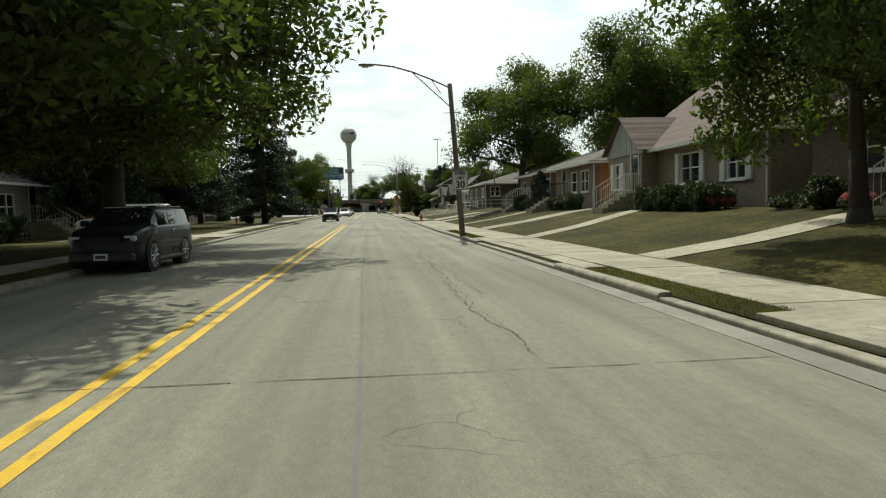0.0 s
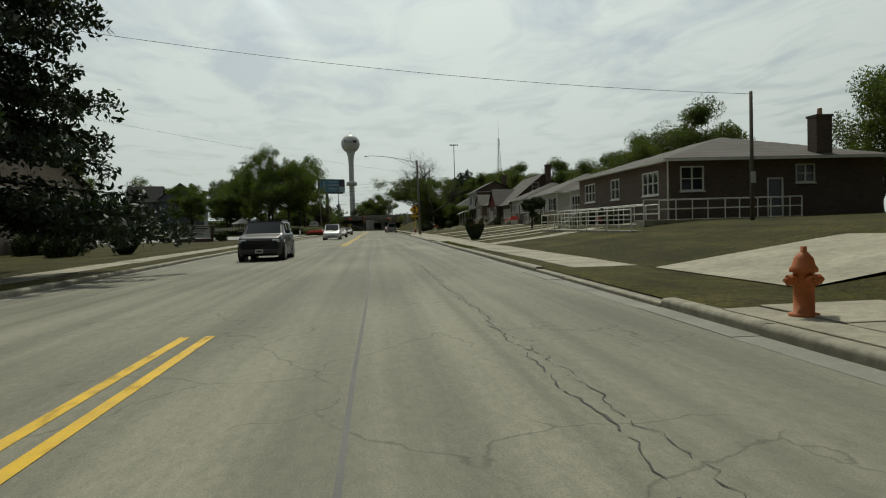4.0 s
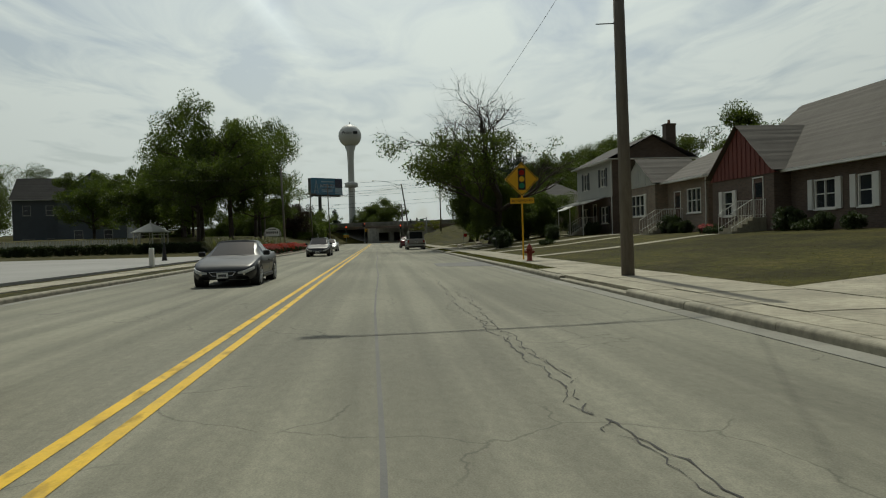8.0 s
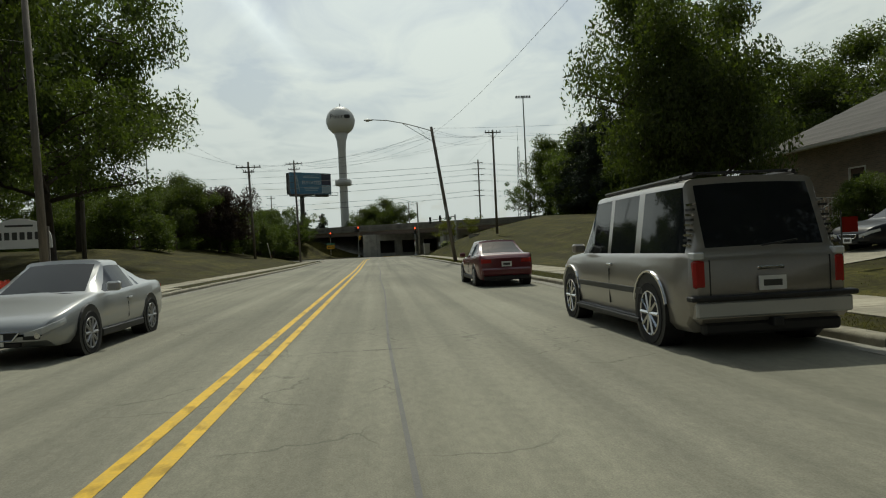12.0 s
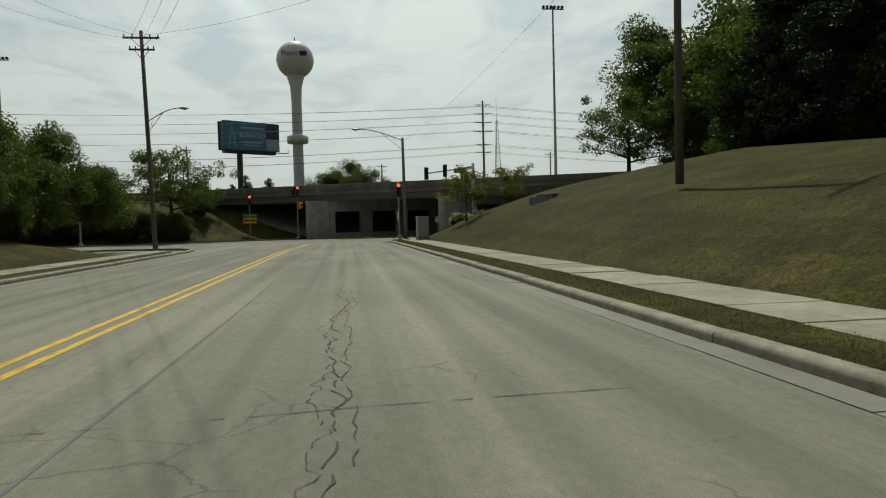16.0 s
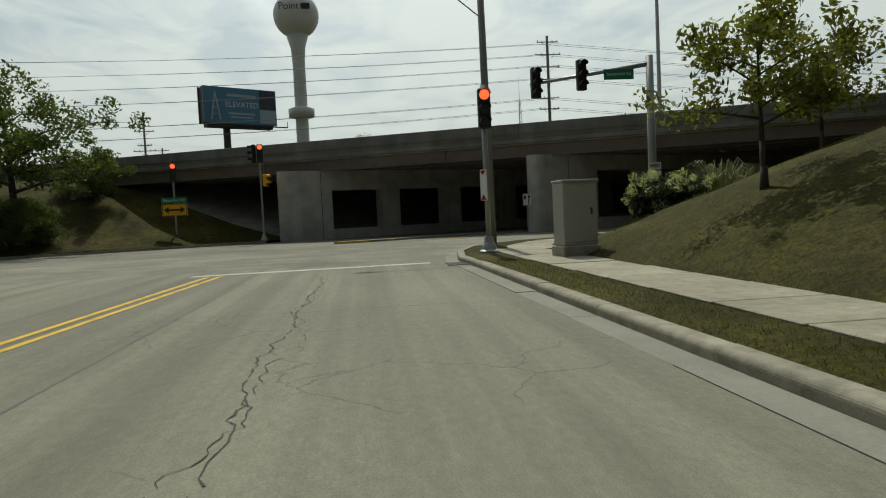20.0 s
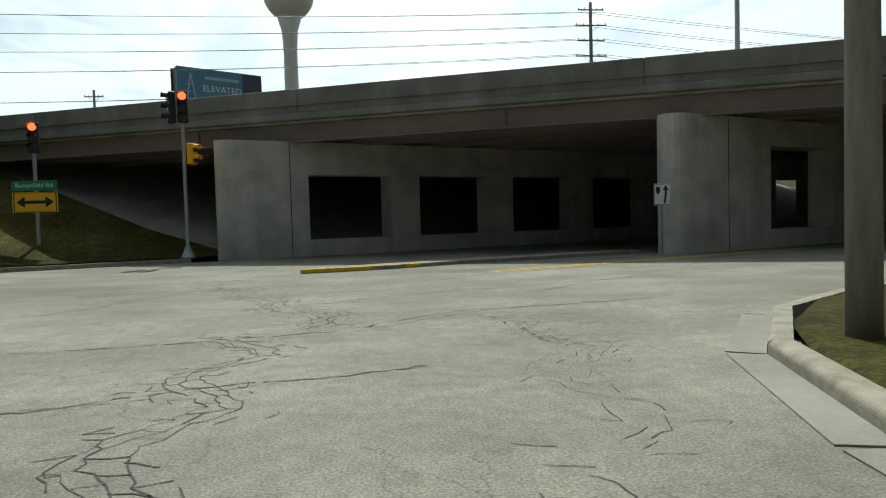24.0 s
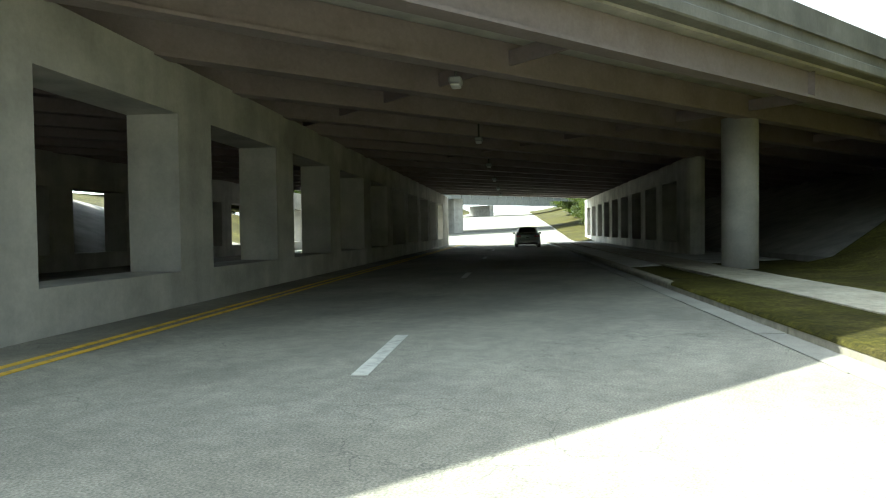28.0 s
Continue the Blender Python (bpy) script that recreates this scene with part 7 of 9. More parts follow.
def car_body(L, Wd, H, kind):
    """Body and glass as two meshes cut from one smooth shell."""
    line, (cowl, r0, r1, deck), pillars, roof_w = CAR_LINES[kind]
    us = {0, 0.008, 0.02, 0.05, 0.09, 0.14, 0.2, 0.8, 0.92, 0.96, 0.98, 0.992, 1.0, cowl, r0, r1, deck}
    us |= {cowl + (r0 - cowl) * f for f in (0.06, 0.35, 0.7, 0.94)} | {r1 + (deck - r1) * f for f in (0.06, 0.35, 0.7, 0.94)} | {r0 + (r1 - r0) * f for f in (0.03, 0.25, 0.5, 0.75, 0.97)}
    for a, b in pillars:
        us |= {a, b}
    us = sorted(us)
    body, glass = bmesh.new(), bmesh.new()
    half = []
    for u in us:
        zb = smooth_at(line, u)
        w = Wd / 2 * smooth_at(WIDE, u)
        c = 0.0 if u <= cowl or u >= deck else 1.0 if r0 <= u <= r1 else (u - cowl) / (r0 - cowl) if u < r0 else (deck - u) / (deck - r1)
        bow = 0.04 * (1 - ((u - (r0 + r1) / 2) / (r1 - r0 + 0.01)) ** 2) if c == 1 else 0.0
        zr = zb + (H - 0.04 - zb) * c + bow
        low = 0.24 + (0.1 if u < 0.03 or u > 0.97 else 0.0)
        wr = w * (0.8 * (1 - c) + roof_w * c) if kind in ("sedan", "coupe") else w * (0.84 * (1 - c) + roof_w * c)
        crown = 0.03 + 0.015 * c
        pts = [(w * 0.88, low), (w * 0.975, low + 0.1), (w, low + (zb - low) * 0.42), (w * 0.995, low + (zb - low) * 0.62), (w * 0.97, zb - 0.055), (w * 0.945, zb - 0.006),
               (w * 0.925, zb + 0.012), (w * 0.925 + (wr + 0.035 - w * 0.925) * (0.9 * c + 0.1), zb + 0.016 + (zr - zb - 0.09) * c), (wr, zr - 0.03 * c + 0.02), (wr - 0.08, zr + 0.022), (wr * 0.5, zr + crown * 0.85), (0, zr + crown)]
        half.append([(px, L / 2 - u * L, pz) for px, pz in pts])
    n = len(half[0])
    cols = list(range(n)) + list(range(n - 2, -1, -1))
    grid = {}

    def vert(bm, tag, i, k, side):
        key = (tag, i, k, side if k < n - 1 else 1)
        if key not in grid:
            x, y, z = half[i][k]
            grid[key] = bm.verts.new((x * side, y, z))
        return grid[key]

    for i in range(len(us) - 1):
        mid = (us[i] + us[i + 1]) / 2
        for k in range(n - 1):
            side_glass = k == 6 and r0 - (r0 - cowl) * 0.62 < mid < r1 + (deck - r1) * 0.5 and not any(a < mid < b for a, b in pillars)
            screen = k >= 9 and (cowl + (r0 - cowl) * 0.06 < mid < r0 - (r0 - cowl) * 0.06 or r1 + (deck - r1) * 0.06 < mid < deck - (deck - r1) * 0.06)
            for side in (-1, 1):
                bm, tag = (glass, "g") if side_glass or screen else (body, "b")
                q = [vert(bm, tag, i, k, side), vert(bm, tag, i + 1, k, side), vert(bm, tag, i + 1, k + 1, side), vert(bm, tag, i, k + 1, side)]
                bm.faces.new(q if side > 0 else q[::-1])
    for i in (0, len(us) - 1):
        ring = [vert(body, "b", i, k, 1) for k in range(n)] + [vert(body, "b", i, k, -1) for k in range(n - 2, -1, -1)]
        body.faces.new(ring)
    for i in range(len(us) - 1):
        body.faces.new([vert(body, "b", i, 0, 1), vert(body, "b", i, 0, -1), vert(body, "b", i + 1, 0, -1), vert(body, "b", i + 1, 0, 1)])
    for bm in (body, glass):
        bmesh.ops.recalc_face_normals(bm, faces=bm.faces[:])
    if sum(f.normal.z for f in glass.faces) < 0:
        bmesh.ops.reverse_faces(glass, faces=glass.faces[:])
    return body, glass


def wrap_lamp(L, Wd, s, us, z0, z1, out=0.008):
    """A lens wrapped round a front corner: us are shares of the length behind the nose, z0 and z1 its lower and upper edges."""
    bm = bmesh.new()
    plan = [(Wd / 2 * smooth_at(WIDE, max(0.0, u)) if u >= 0 else Wd / 2 * 0.72 * (1 + u * 5), L / 2 - max(0.0, u) * L) for u in us]
    n = len(plan)
    front, back = [], []
    for i, (px, py) in enumerate(plan):
        f = i / (n - 1)
        lo, hi = z0[0] + (z0[1] - z0[0]) * f, z1[0] + (z1[1] - z1[0]) * f
        o = (out if us[i] > 0 else 0.0, out)
        front.append([bm.verts.new((s * (px * k + o[0]), py + o[1], z)) for k, z in ((1.0, lo), (1.0, (lo + hi) / 2), (0.985, hi))])
        back.append([bm.verts.new((s * (px * k - 0.05), py - 0.05, z)) for k, z in ((1.0, lo), (1.0, (lo + hi) / 2), (0.985, hi))])
    for i in range(n - 1):
        for k in range(2):
            bm.faces.new((front[i][k], front[i + 1][k], front[i + 1][k + 1], front[i][k + 1]))
        bm.faces.new((front[i][2], front[i + 1][2], back[i + 1][2], back[i][2]))
        bm.faces.new((front[i][0], back[i][0], back[i + 1][0], front[i + 1][0]))
    bmesh.ops.recalc_face_normals(bm, faces=bm.faces[:])
    return bm


def car(name, label, x, y, turn, paint, L=4.8, Wd=1.83, H=1.45, kind="sedan", rims="rim", plate_rear=True, z=0.0):
    c = thing(name, label, "car", (x, y, z), turn)
    shell, panes = car_body(L, Wd, H, kind)
    body = part("body", shell, paint, c, smooth=True)
    body.data.set_sharp_from_angle(angle=radians(40))
    part("cabin_glass", panes, "car_glass", c, "dark car glass", smooth=True)
    cab = [v * L for v in CAR_LINES[kind][1]]
    zb = smooth_at(CAR_LINES[kind][0], 0.4)
    wb, wt = Wd / 2 * 0.93, Wd / 2 * CAR_LINES[kind][3]
    y0, y1, y2, y3 = (L / 2 - v for v in cab)
    for s in (-1, 1):
        part("door_seam", box(min(s * Wd * 0.492, s * Wd * 0.5015), max(s * Wd * 0.492, s * Wd * 0.5015), -0.012 - 0.04 * L, 0.0 - 0.04 * L, 0.42, zb - 0.2), "black", c)
    # wheels
    r = 0.33 if kind in ("sedan", "coupe", "van") else 0.4
    for s in (-1, 1):
        for yy in (L / 2 - 0.92, -L / 2 + 0.98):
            xx = s * (Wd / 2 - 0.2)
            arch = bmesh.new()
            add_tube(arch, (s * (Wd / 2 - 0.26), yy, r + 0.02), (s * (Wd / 2 + 0.004), yy, r + 0.02), r + 0.07, seg=22)
            part("wheel_arch", arch, "black", c)
            bm = bmesh.new()
            prof = [(r * 0.66, -0.1), (r * 0.94, -0.11), (r, -0.07), (r, 0.07), (r * 0.94, 0.11), (r * 0.66, 0.1)]
            add_lathe(bm, prof, 22)
            bmesh.ops.rotate(bm, cent=(0, 0, 0), matrix=Matrix.Rotation(radians(90), 3, "Y"), verts=bm.verts[:])
            bmesh.ops.translate(bm, vec=(s * (Wd / 2 - 0.095), yy, r), verts=bm.verts[:])
            w = part("wheel", bm, "tyre", c, smooth=False)
            bm = bmesh.new()
            ox = s * (Wd / 2 + 0.016)
            add_tube(bm, (ox - s * 0.05, yy, r), (ox - s * 0.035, yy, r), r * 0.66, seg=20)
            part("rim_well", bm, "dark_steel", w)
            bm = bmesh.new()
            add_tube(bm, (ox - s * 0.04, yy, r), (ox, yy, r), 0.065, seg=10)
            for k in range(10):
                a = 2 * math.pi * k / 10
                add_tube(bm, (ox - s * 0.015, yy, r), (ox - s * 0.02, yy + math.cos(a) * r * 0.67, r + math.sin(a) * r * 0.67), 0.024, 0.03, 6)
            for k in range(20):
                a, b = 2 * math.pi * k / 20, 2 * math.pi * (k + 1) / 20
                add_tube(bm, (ox - s * 0.015, yy + math.cos(a) * r * 0.68, r + math.sin(a) * r * 0.68), (ox - s * 0.015, yy + math.cos(b) * r * 0.68, r + math.sin(b) * r * 0.68), 0.016, seg=5, caps=False)
            part("rim", bm, rims, w)
    # lamps, bumpers, mirrors, plates
    zl = 0.68 if kind in ("sedan", "coupe") else 0.7 if kind == "van" else 0.86
    low_front = kind in ("sedan", "coupe", "van")
    nose = smooth_at(CAR_LINES[kind][0], 0)
    for s in (-1, 1):
        if low_front:
            lamp = part("headlight", wrap_lamp(L, Wd, s, (-0.07, -0.03, 0.0, 0.008, 0.02, 0.04, 0.065), (nose - 0.09, nose + 0.08), (nose + 0.0, nose + 0.15)), "lamp_clear", c)
            bm = bmesh.new()
            add_tube(bm, (s * Wd * 0.325, L / 2 - 0.02, nose - 0.05), (s * Wd * 0.325, L / 2 + 0.013, nose - 0.05), 0.038, seg=12)
            part("bulb", bm, "chrome", lamp)
            part("air_intake", box(min(s * Wd * 0.22, s * Wd * 0.34), max(s * Wd * 0.22, s * Wd * 0.34), L / 2 - 0.05, L / 2 + 0.01, 0.36, 0.42, 0.01), "black", c)
        else:
            part("headlight", box(min(s * Wd * 0.27, s * Wd * 0.43), max(s * Wd * 0.27, s * Wd * 0.43), L / 2 - 0.28, L / 2 - 0.045, zl - 0.08, zl + 0.06, 0.03), "lamp_clear", c)
        tall = kind in ("suv", "van")
        za, zc, xin = (0.74, 1.06, 0.37) if tall else (0.74, 0.9, 0.25)
        part("taillight", box(min(s * Wd * xin, s * Wd * 0.44), max(s * Wd * xin, s * Wd * 0.44), -L / 2 - 0.006, -L / 2 + 0.2, za, zc, 0.025), "lamp_red", c)
        bm = box(min(s * (wb + 0.02), s * (wb + 0.22)), max(s * (wb + 0.02), s * (wb + 0.22)), y0 - 0.42, y0 - 0.28, zb + 0.02, zb + 0.17, 0.03)
        part("side_mirror", bm, paint, c)
        part("door_handle", box(s * Wd * 0.5 - 0.02, s * Wd * 0.5 + 0.02, -0.35, -0.17, zb - 0.16, zb - 0.12, 0.008), paint if kind != "suv" else "chrome", c)
        part("sill", box(min(s * (Wd / 2 - 0.06), s * (Wd / 2 + 0.01)), max(s * (Wd / 2 - 0.06), s * (Wd / 2 + 0.01)), -L / 2 + 1.4, L / 2 - 1.35, 0.22, 0.34, 0.02), "black", c)
    if low_front:
        edge = [(-Wd * 0.2, nose + 0.01), (Wd * 0.2, nose + 0.01), (Wd * 0.15, nose - 0.1), (-Wd * 0.15, nose - 0.1)]
        part("grille", turned(extrude_outline(edge, 0.05), pose(0, L / 2 - 0.005, 0)), "black", c)
        bm = bmesh.new()
        for (xa, za), (xb, zb_) in zip(edge, edge[1:] + edge[:1]):
            add_tube(bm, (xa, L / 2 + 0.02, za), (xb, L / 2 + 0.02, zb_), 0.011, seg=6)
        part("grille_frame", bm, "chrome", c, "bright grille surround")
        part("lower_grille", box(-Wd * 0.2, Wd * 0.2, L / 2 - 0.05, L / 2 + 0.008, 0.27, 0.33, 0.008), "black", c)
        part("wiper", tube((-Wd * 0.3, y0 + 0.02, zb + 0.0), (Wd * 0.1, y0 - 0.1, zb + 0.07), 0.012, seg=5), "black", c)
    else:
        part("grille", box(-Wd * 0.24, Wd * 0.24, L / 2 - 0.1, L / 2 + 0.015, zl - 0.12, zl + 0.03, 0.01), "black", c)
        part("bumper", box(-Wd * 0.42, Wd * 0.42, L / 2 - 0.14, L / 2 + 0.05, 0.32, 0.52, 0.05), "dark_steel", c)
    part("bumper", box(-Wd * 0.44, Wd * 0.44, -L / 2 - 0.06, -L / 2 + 0.14, 0.36, 0.6, 0.05), paint, c)
    part("lower_valance", box(-Wd * 0.4, Wd * 0.4, -L / 2 - 0.03, -L / 2 + 0.1, 0.22, 0.36, 0.03), "black", c)
    for e, zz in ((L / 2 + (0.018 if low_front else 0.055), 0.37 if low_front else 0.44), (-L / 2 - 0.035, 0.72 if kind != "suv" else 0.78)):
        pl = part("number_plate", box(-0.16, 0.16, e - 0.008, e + 0.008, zz - 0.08, zz + 0.08), "sign_white", c)
        sgn = 1 if e > 0 else -1
        part("plate_bar", box(-0.11, 0.11, e + sgn * 0.008 - 0.002, e + sgn * 0.008 + 0.003, zz - 0.035, zz + 0.035), "dark_steel", pl)
    if kind == "suv":
        for s in (-1, 1):
            bm = tube((s * wt * 0.92, y1 - 0.2, H + 0.05), (s * wt * 0.92, y2 + 0.2, H + 0.05), 0.025, seg=6)
            for k in (0.1, 0.5, 0.9):
                yy = y1 + (y2 - y1) * k
                add_tube(bm, (s * wt * 0.92, yy, H - 0.03), (s * wt * 0.92, yy, H + 0.05), 0.02, seg=6)
            part("roof_rail", bm, "dark_steel", c)
        for s in (-1, 1):
            part("side_moulding", box(min(s * Wd * 0.494, s * Wd * 0.507), max(s * Wd * 0.494, s * Wd * 0.507), -L * 0.28, L * 0.28, 0.62, 0.7, 0.006), "dark_steel", c)
            part("running_board", box(min(s * Wd * 0.45, s * Wd * 0.52), max(s * Wd * 0.45, s * Wd * 0.52), -L * 0.26, L * 0.25, 0.26, 0.31, 0.01), "black", c)
            part("tailgate_seam", box(s * Wd * 0.35 - 0.006, s * Wd * 0.35 + 0.006, -L / 2 - 0.006, -L / 2 + 0.1, 0.64, 1.06), "black", c)
        part("tailgate_seam", box(-Wd * 0.35, Wd * 0.35, -L / 2 - 0.006, -L / 2 + 0.06, 0.63, 0.642), "black", c)
        part("tailgate_handle", box(-0.16, 0.16, -L / 2 - 0.025, -L / 2 + 0.02, 0.93, 0.97, 0.01), "chrome", c)
        part("step_pad", box(-Wd * 0.36, Wd * 0.36, -L / 2 - 0.075, -L / 2 - 0.058, 0.5, 0.62, 0.006), "dark_steel", c)
        part("wiper", tube((-0.1, -L / 2 - 0.02, 1.2), (0.35, -L / 2 + 0.03, 1.25), 0.012, seg=5), "black", c)
    return c


# parked along the road
rack_suv = car("parked_suv", "pewter grey SUV with a roof rack parked at the kerb", 4.1, 203.9, 0, "paint_pewter", 5.3, 2.04, 1.99, "suv", "chrome")
for s in (-1, 1):
    for k in range(9):
        z = 1.22 + 0.058 * k
        x = s * 0.955 * (0.925 - 0.145 * (z - 1.12) / 0.83)
        part("louvre", box(x - 0.02, x + 0.02, -2.5, -2.32, z, z + 0.026), "chrome" if k % 2 == 0 else "black", rack_suv)
    part("reversing_lens", box(min(s * 0.77, s * 0.9), max(s * 0.77, s * 0.9), -2.662, -2.5, 1.065, 1.15, 0.015), "lamp_clear", rack_suv, "clear upper tail lens")
    for yy in (5.3 / 2 - 0.92, -5.3 / 2 + 0.98):
        bm = bmesh.new()
        rim_pts = [(yy + 0.5 * math.cos(a), 0.42 + 0.5 * math.sin(a)) for a in (math.pi * (0.08 + 0.84 * i / 12) for i in range(13))]
        for (ya, za), (yb, zb) in zip(rim_pts, rim_pts[1:]):
            add_tube(bm, (s * 1.022, ya, za), (s * 1.022, yb, zb), 0.022, seg=5, caps=False)
        part("arch_trim", bm, "chrome", rack_suv, "bright wheel arch trim")
    part("roof_bar", tube((s * 0.62, -2.2, 2.06), (s * 0.6, 0.9, 2.06), 0.03, seg=6), "black", rack_suv)
for yy in (-2.1, -1.2, -0.2):
    part("roof_bar", tube((-0.62, yy, 2.08), (0.62, yy, 2.08), 0.02, seg=6), "black", rack_suv)
part("chrome_bumper", box(-0.92, 0.92, -2.74, -2.68, 0.42, 0.6, 0.02), "paint_silver", rack_suv, "silver rear bumper face")
part("bumper_step", box(-0.98, 0.98, -2.76, -2.6, 0.605, 0.665, 0.015), "black", rack_suv)
part("tow_hitch", box(-0.06, 0.06, -2.78, -2.6, 0.3, 0.4, 0.01), "black", rack_suv)
car("parked_sedan", "dark red sedan parked at the kerb", 3.75, 217.4, 0, "paint_red", 4.8, 1.82, 1.46)
car("parked_suv", "black SUV parked in the shade of the street trees", -6.1, 18.6, 178, "paint_black", 4.4, 1.76, 1.55, "suv")
car("parked_suv", "white SUV parked in a driveway under trees", -12.6, 37.2, 95, "paint_white", 4.7, 1.9, 1.75, "suv", z=0.17)
car("driveway_car", "black sedan parked on a driveway beside a tree", 15.2, 211.8, 92, "paint_black", 4.8, 1.82, 1.45, z=0.62)
# on the road
car("oncoming_suv", "black crossover in the oncoming lane", -4.6, 84.5, 180, "paint_black", 4.6, 1.88, 1.66, "suv")
car("oncoming_minivan", "white minivan in the oncoming lane", -4.6, 132.5, 180, "paint_white", 4.8, 1.92, 1.75, "van")
car("oncoming_coupe", "black sports coupe in the oncoming lane", -4.55, 150.4, 180, "paint_black", 4.65, 1.86, 1.35, "coupe")
car("oncoming_crossover", "black saloon with bright headlights in the oncoming lane", -4.8, 184.3, 180, "paint_black", 4.7, 1.85, 1.5, "sedan")
car("oncoming_sedan", "silver two-door car in the oncoming lane", -5.45, 205.9, 180, "paint_silver", 4.6, 1.8, 1.38, "coupe")
ax, ay = along(183, 281.4)
car("leading_sedan", "white sedan driving ahead through the underpass", ax, ay, math.degrees(math.atan2(U.y, U.x)) - 90, "paint_white", 4.87, 1.85, 1.47)
for s_, n_, p_, t_ in ((262, 292.5, "paint_silver", 90), (300, 281.6, "paint_white", -90)):
    ax, ay = along(s_, n_)
    car("distant_car", "car on the sunlit road beyond the underpass", ax, ay, math.degrees(math.atan2(U.y, U.x)) + t_, p_, 4.7, 1.82, 1.46)
# cars in the lot
car("lot_car", "dark car parked by the hall", -34, 168, 60, "paint_black", 4.7, 1.8, 1.45, z=0.26)


# ---- shrubs, hedges, flowers ----
def round_points(rng, n, rx, ry, rz, shell=0.55):
    d = rng.normal(size=(n, 3))
    d /= np.linalg.norm(d, axis=1)[:, None]
    r = rng.uniform(shell, 1.0, n)[:, None]
    return d * r * np.array([rx, ry, rz])


SHRUBS = {}


def make_shrub(kind, seed, rx, ry, rz, n, per, size, mat, cut=None, spread=0.14):
    rng = np.random.default_rng(abs(int(seed)))
    c = round_points(rng, n, rx, ry, rz)
    c[:, 2] += rz * 0.9
    if cut == "box":
        c = np.column_stack([rng.uniform(-rx, rx, n), rng.uniform(-ry, ry, n), rng.uniform(0.1, rz * 1.9, n)])
    if cut == "cup":
        z = rng.uniform(0, 1, n)
        a = rng.uniform(0, 6.283, n)
        r = rx * (0.36 + 0.64 * np.sin(z * 1.45)) * np.where(z > 0.93, np.sqrt(rng.uniform(0, 1, n)), rng.uniform(0.86, 1.0, n))
        z[: n // 4] = 1.0
        r[: n // 4] = rx * np.sqrt(rng.uniform(0, 1, n // 4))
        c = np.column_stack([np.cos(a) * r, np.sin(a) * r, 0.06 + z * rz])
    c = c[c[:, 2] > 0.04]
    bm = tube((0, 0, -0.1), (0, 0, rz * 0.9), 0.04, 0.02, 6)
    for k in range(6):
        q = c[rng.integers(len(c))]
        add_tube(bm, (0, 0, 0.05), tuple(q), 0.02, 0.006, 4, False)
    SHRUBS[kind] = (mesh_of(bm, "stems", "bark"), leaf_cloud("leaves", [tuple(q) for q in c], spread, per, size, rng, flat=1.0, mat=mat))


def shrub(kind, name, label, x, y, z, s=1.0, turn=0, tall=1.0, category="shrub", group="", flowers=None):
    ob = thing(name, label, category, (x, y, z), turn, group)
    ob.scale = (s, s, s * tall)
    for n, me in zip(("stem", "foliage"), SHRUBS[kind]):
        c = new(n, me)
        c.parent = ob
    if flowers:
        c = new("blossom", SHRUBS[flowers][1])
        c.parent = ob
        c.location = (0, 0, 1.0 if flowers == "flower_d" else 0.08)
    return ob


make_shrub("round", 31, 0.7, 0.7, 0.55, 90, 60, 0.06, "shrub")
make_shrub("hedge", 32, 1.6, 0.45, 0.5, 170, 60, 0.06, "shrub", "box")
make_shrub("cup", 33, 1.0, 1.0, 1.05, 1700, 26, 0.034, "shrub", "cup", 0.055)
make_shrub("cone", 34, 0.55, 0.55, 1.3, 120, 55, 0.06, "needle")
make_shrub("ball", 35, 0.75, 0.75, 0.6, 110, 60, 0.06, "shrub")
make_shrub("flower_r", 36, 0.75, 0.6, 0.34, 90, 40, 0.035, "flower_red", None, 0.09)
make_shrub("flower_p", 37, 0.75, 0.6, 0.34, 90, 40, 0.035, "flower_pink", None, 0.09)
make_shrub("flower_d", 40, 0.85, 0.85, 0.1, 40, 10, 0.035, "flower_pink", None, 0.1)
make_shrub("bloom", 41, 0.82, 0.82, 0.7, 44, 80, 0.026, "bloom", None, 0.1)
make_shrub("low", 38, 0.8, 0.65, 0.3, 70, 40, 0.05, "shrub", None, 0.1)
make_shrub("yellowish", 39, 0.7, 0.6, 0.5, 70, 60, 0.06, "leaf3")


def tuft(name, label, x, y, z, s):
    """An arching clump of ornamental grass."""
    rng = np.random.default_rng(abs(int(x * 31 + y)))
    bm = bmesh.new()
    for k in range(230):
        a, r, h = rng.uniform(0, 6.283), rng.uniform(0.25, 0.95), rng.uniform(0.5, 1.05)
        d = Vector((math.cos(a), math.sin(a), 0))
        side = Vector((-d.y, d.x, 0)) * 0.008
        pts = [d * (0.05 + r * f) + Vector((0, 0, h * math.sin(f * 2.1) / 0.95)) for f in (0, 0.35, 0.7, 1.0)]
        vs = [(bm.verts.new(p - side), bm.verts.new(p + side)) for p in pts[:-1]]
        tip = bm.verts.new(pts[-1])
        for (p, q), (r2, t2) in zip(vs, vs[1:]):
            bm.faces.new((p, q, t2, r2))
        bm.faces.new((vs[-1][0], vs[-1][1], tip))
    bmesh.ops.scale(bm, vec=(s, s, s), verts=bm.verts[:])
    ob = new(name, mesh_of(bm, name, "plume"))
    ob.location = (x, y, z)
    return tagged(ob, label, "ornamental grass", "grass clumps in the flower bed")


def lawn_z(x, y):
    cols = lawn_right(y) if x > 0 else lawn_left(y)
    return float(np.interp(x, [c[0] for c in cols], [c[1] for c in cols]))


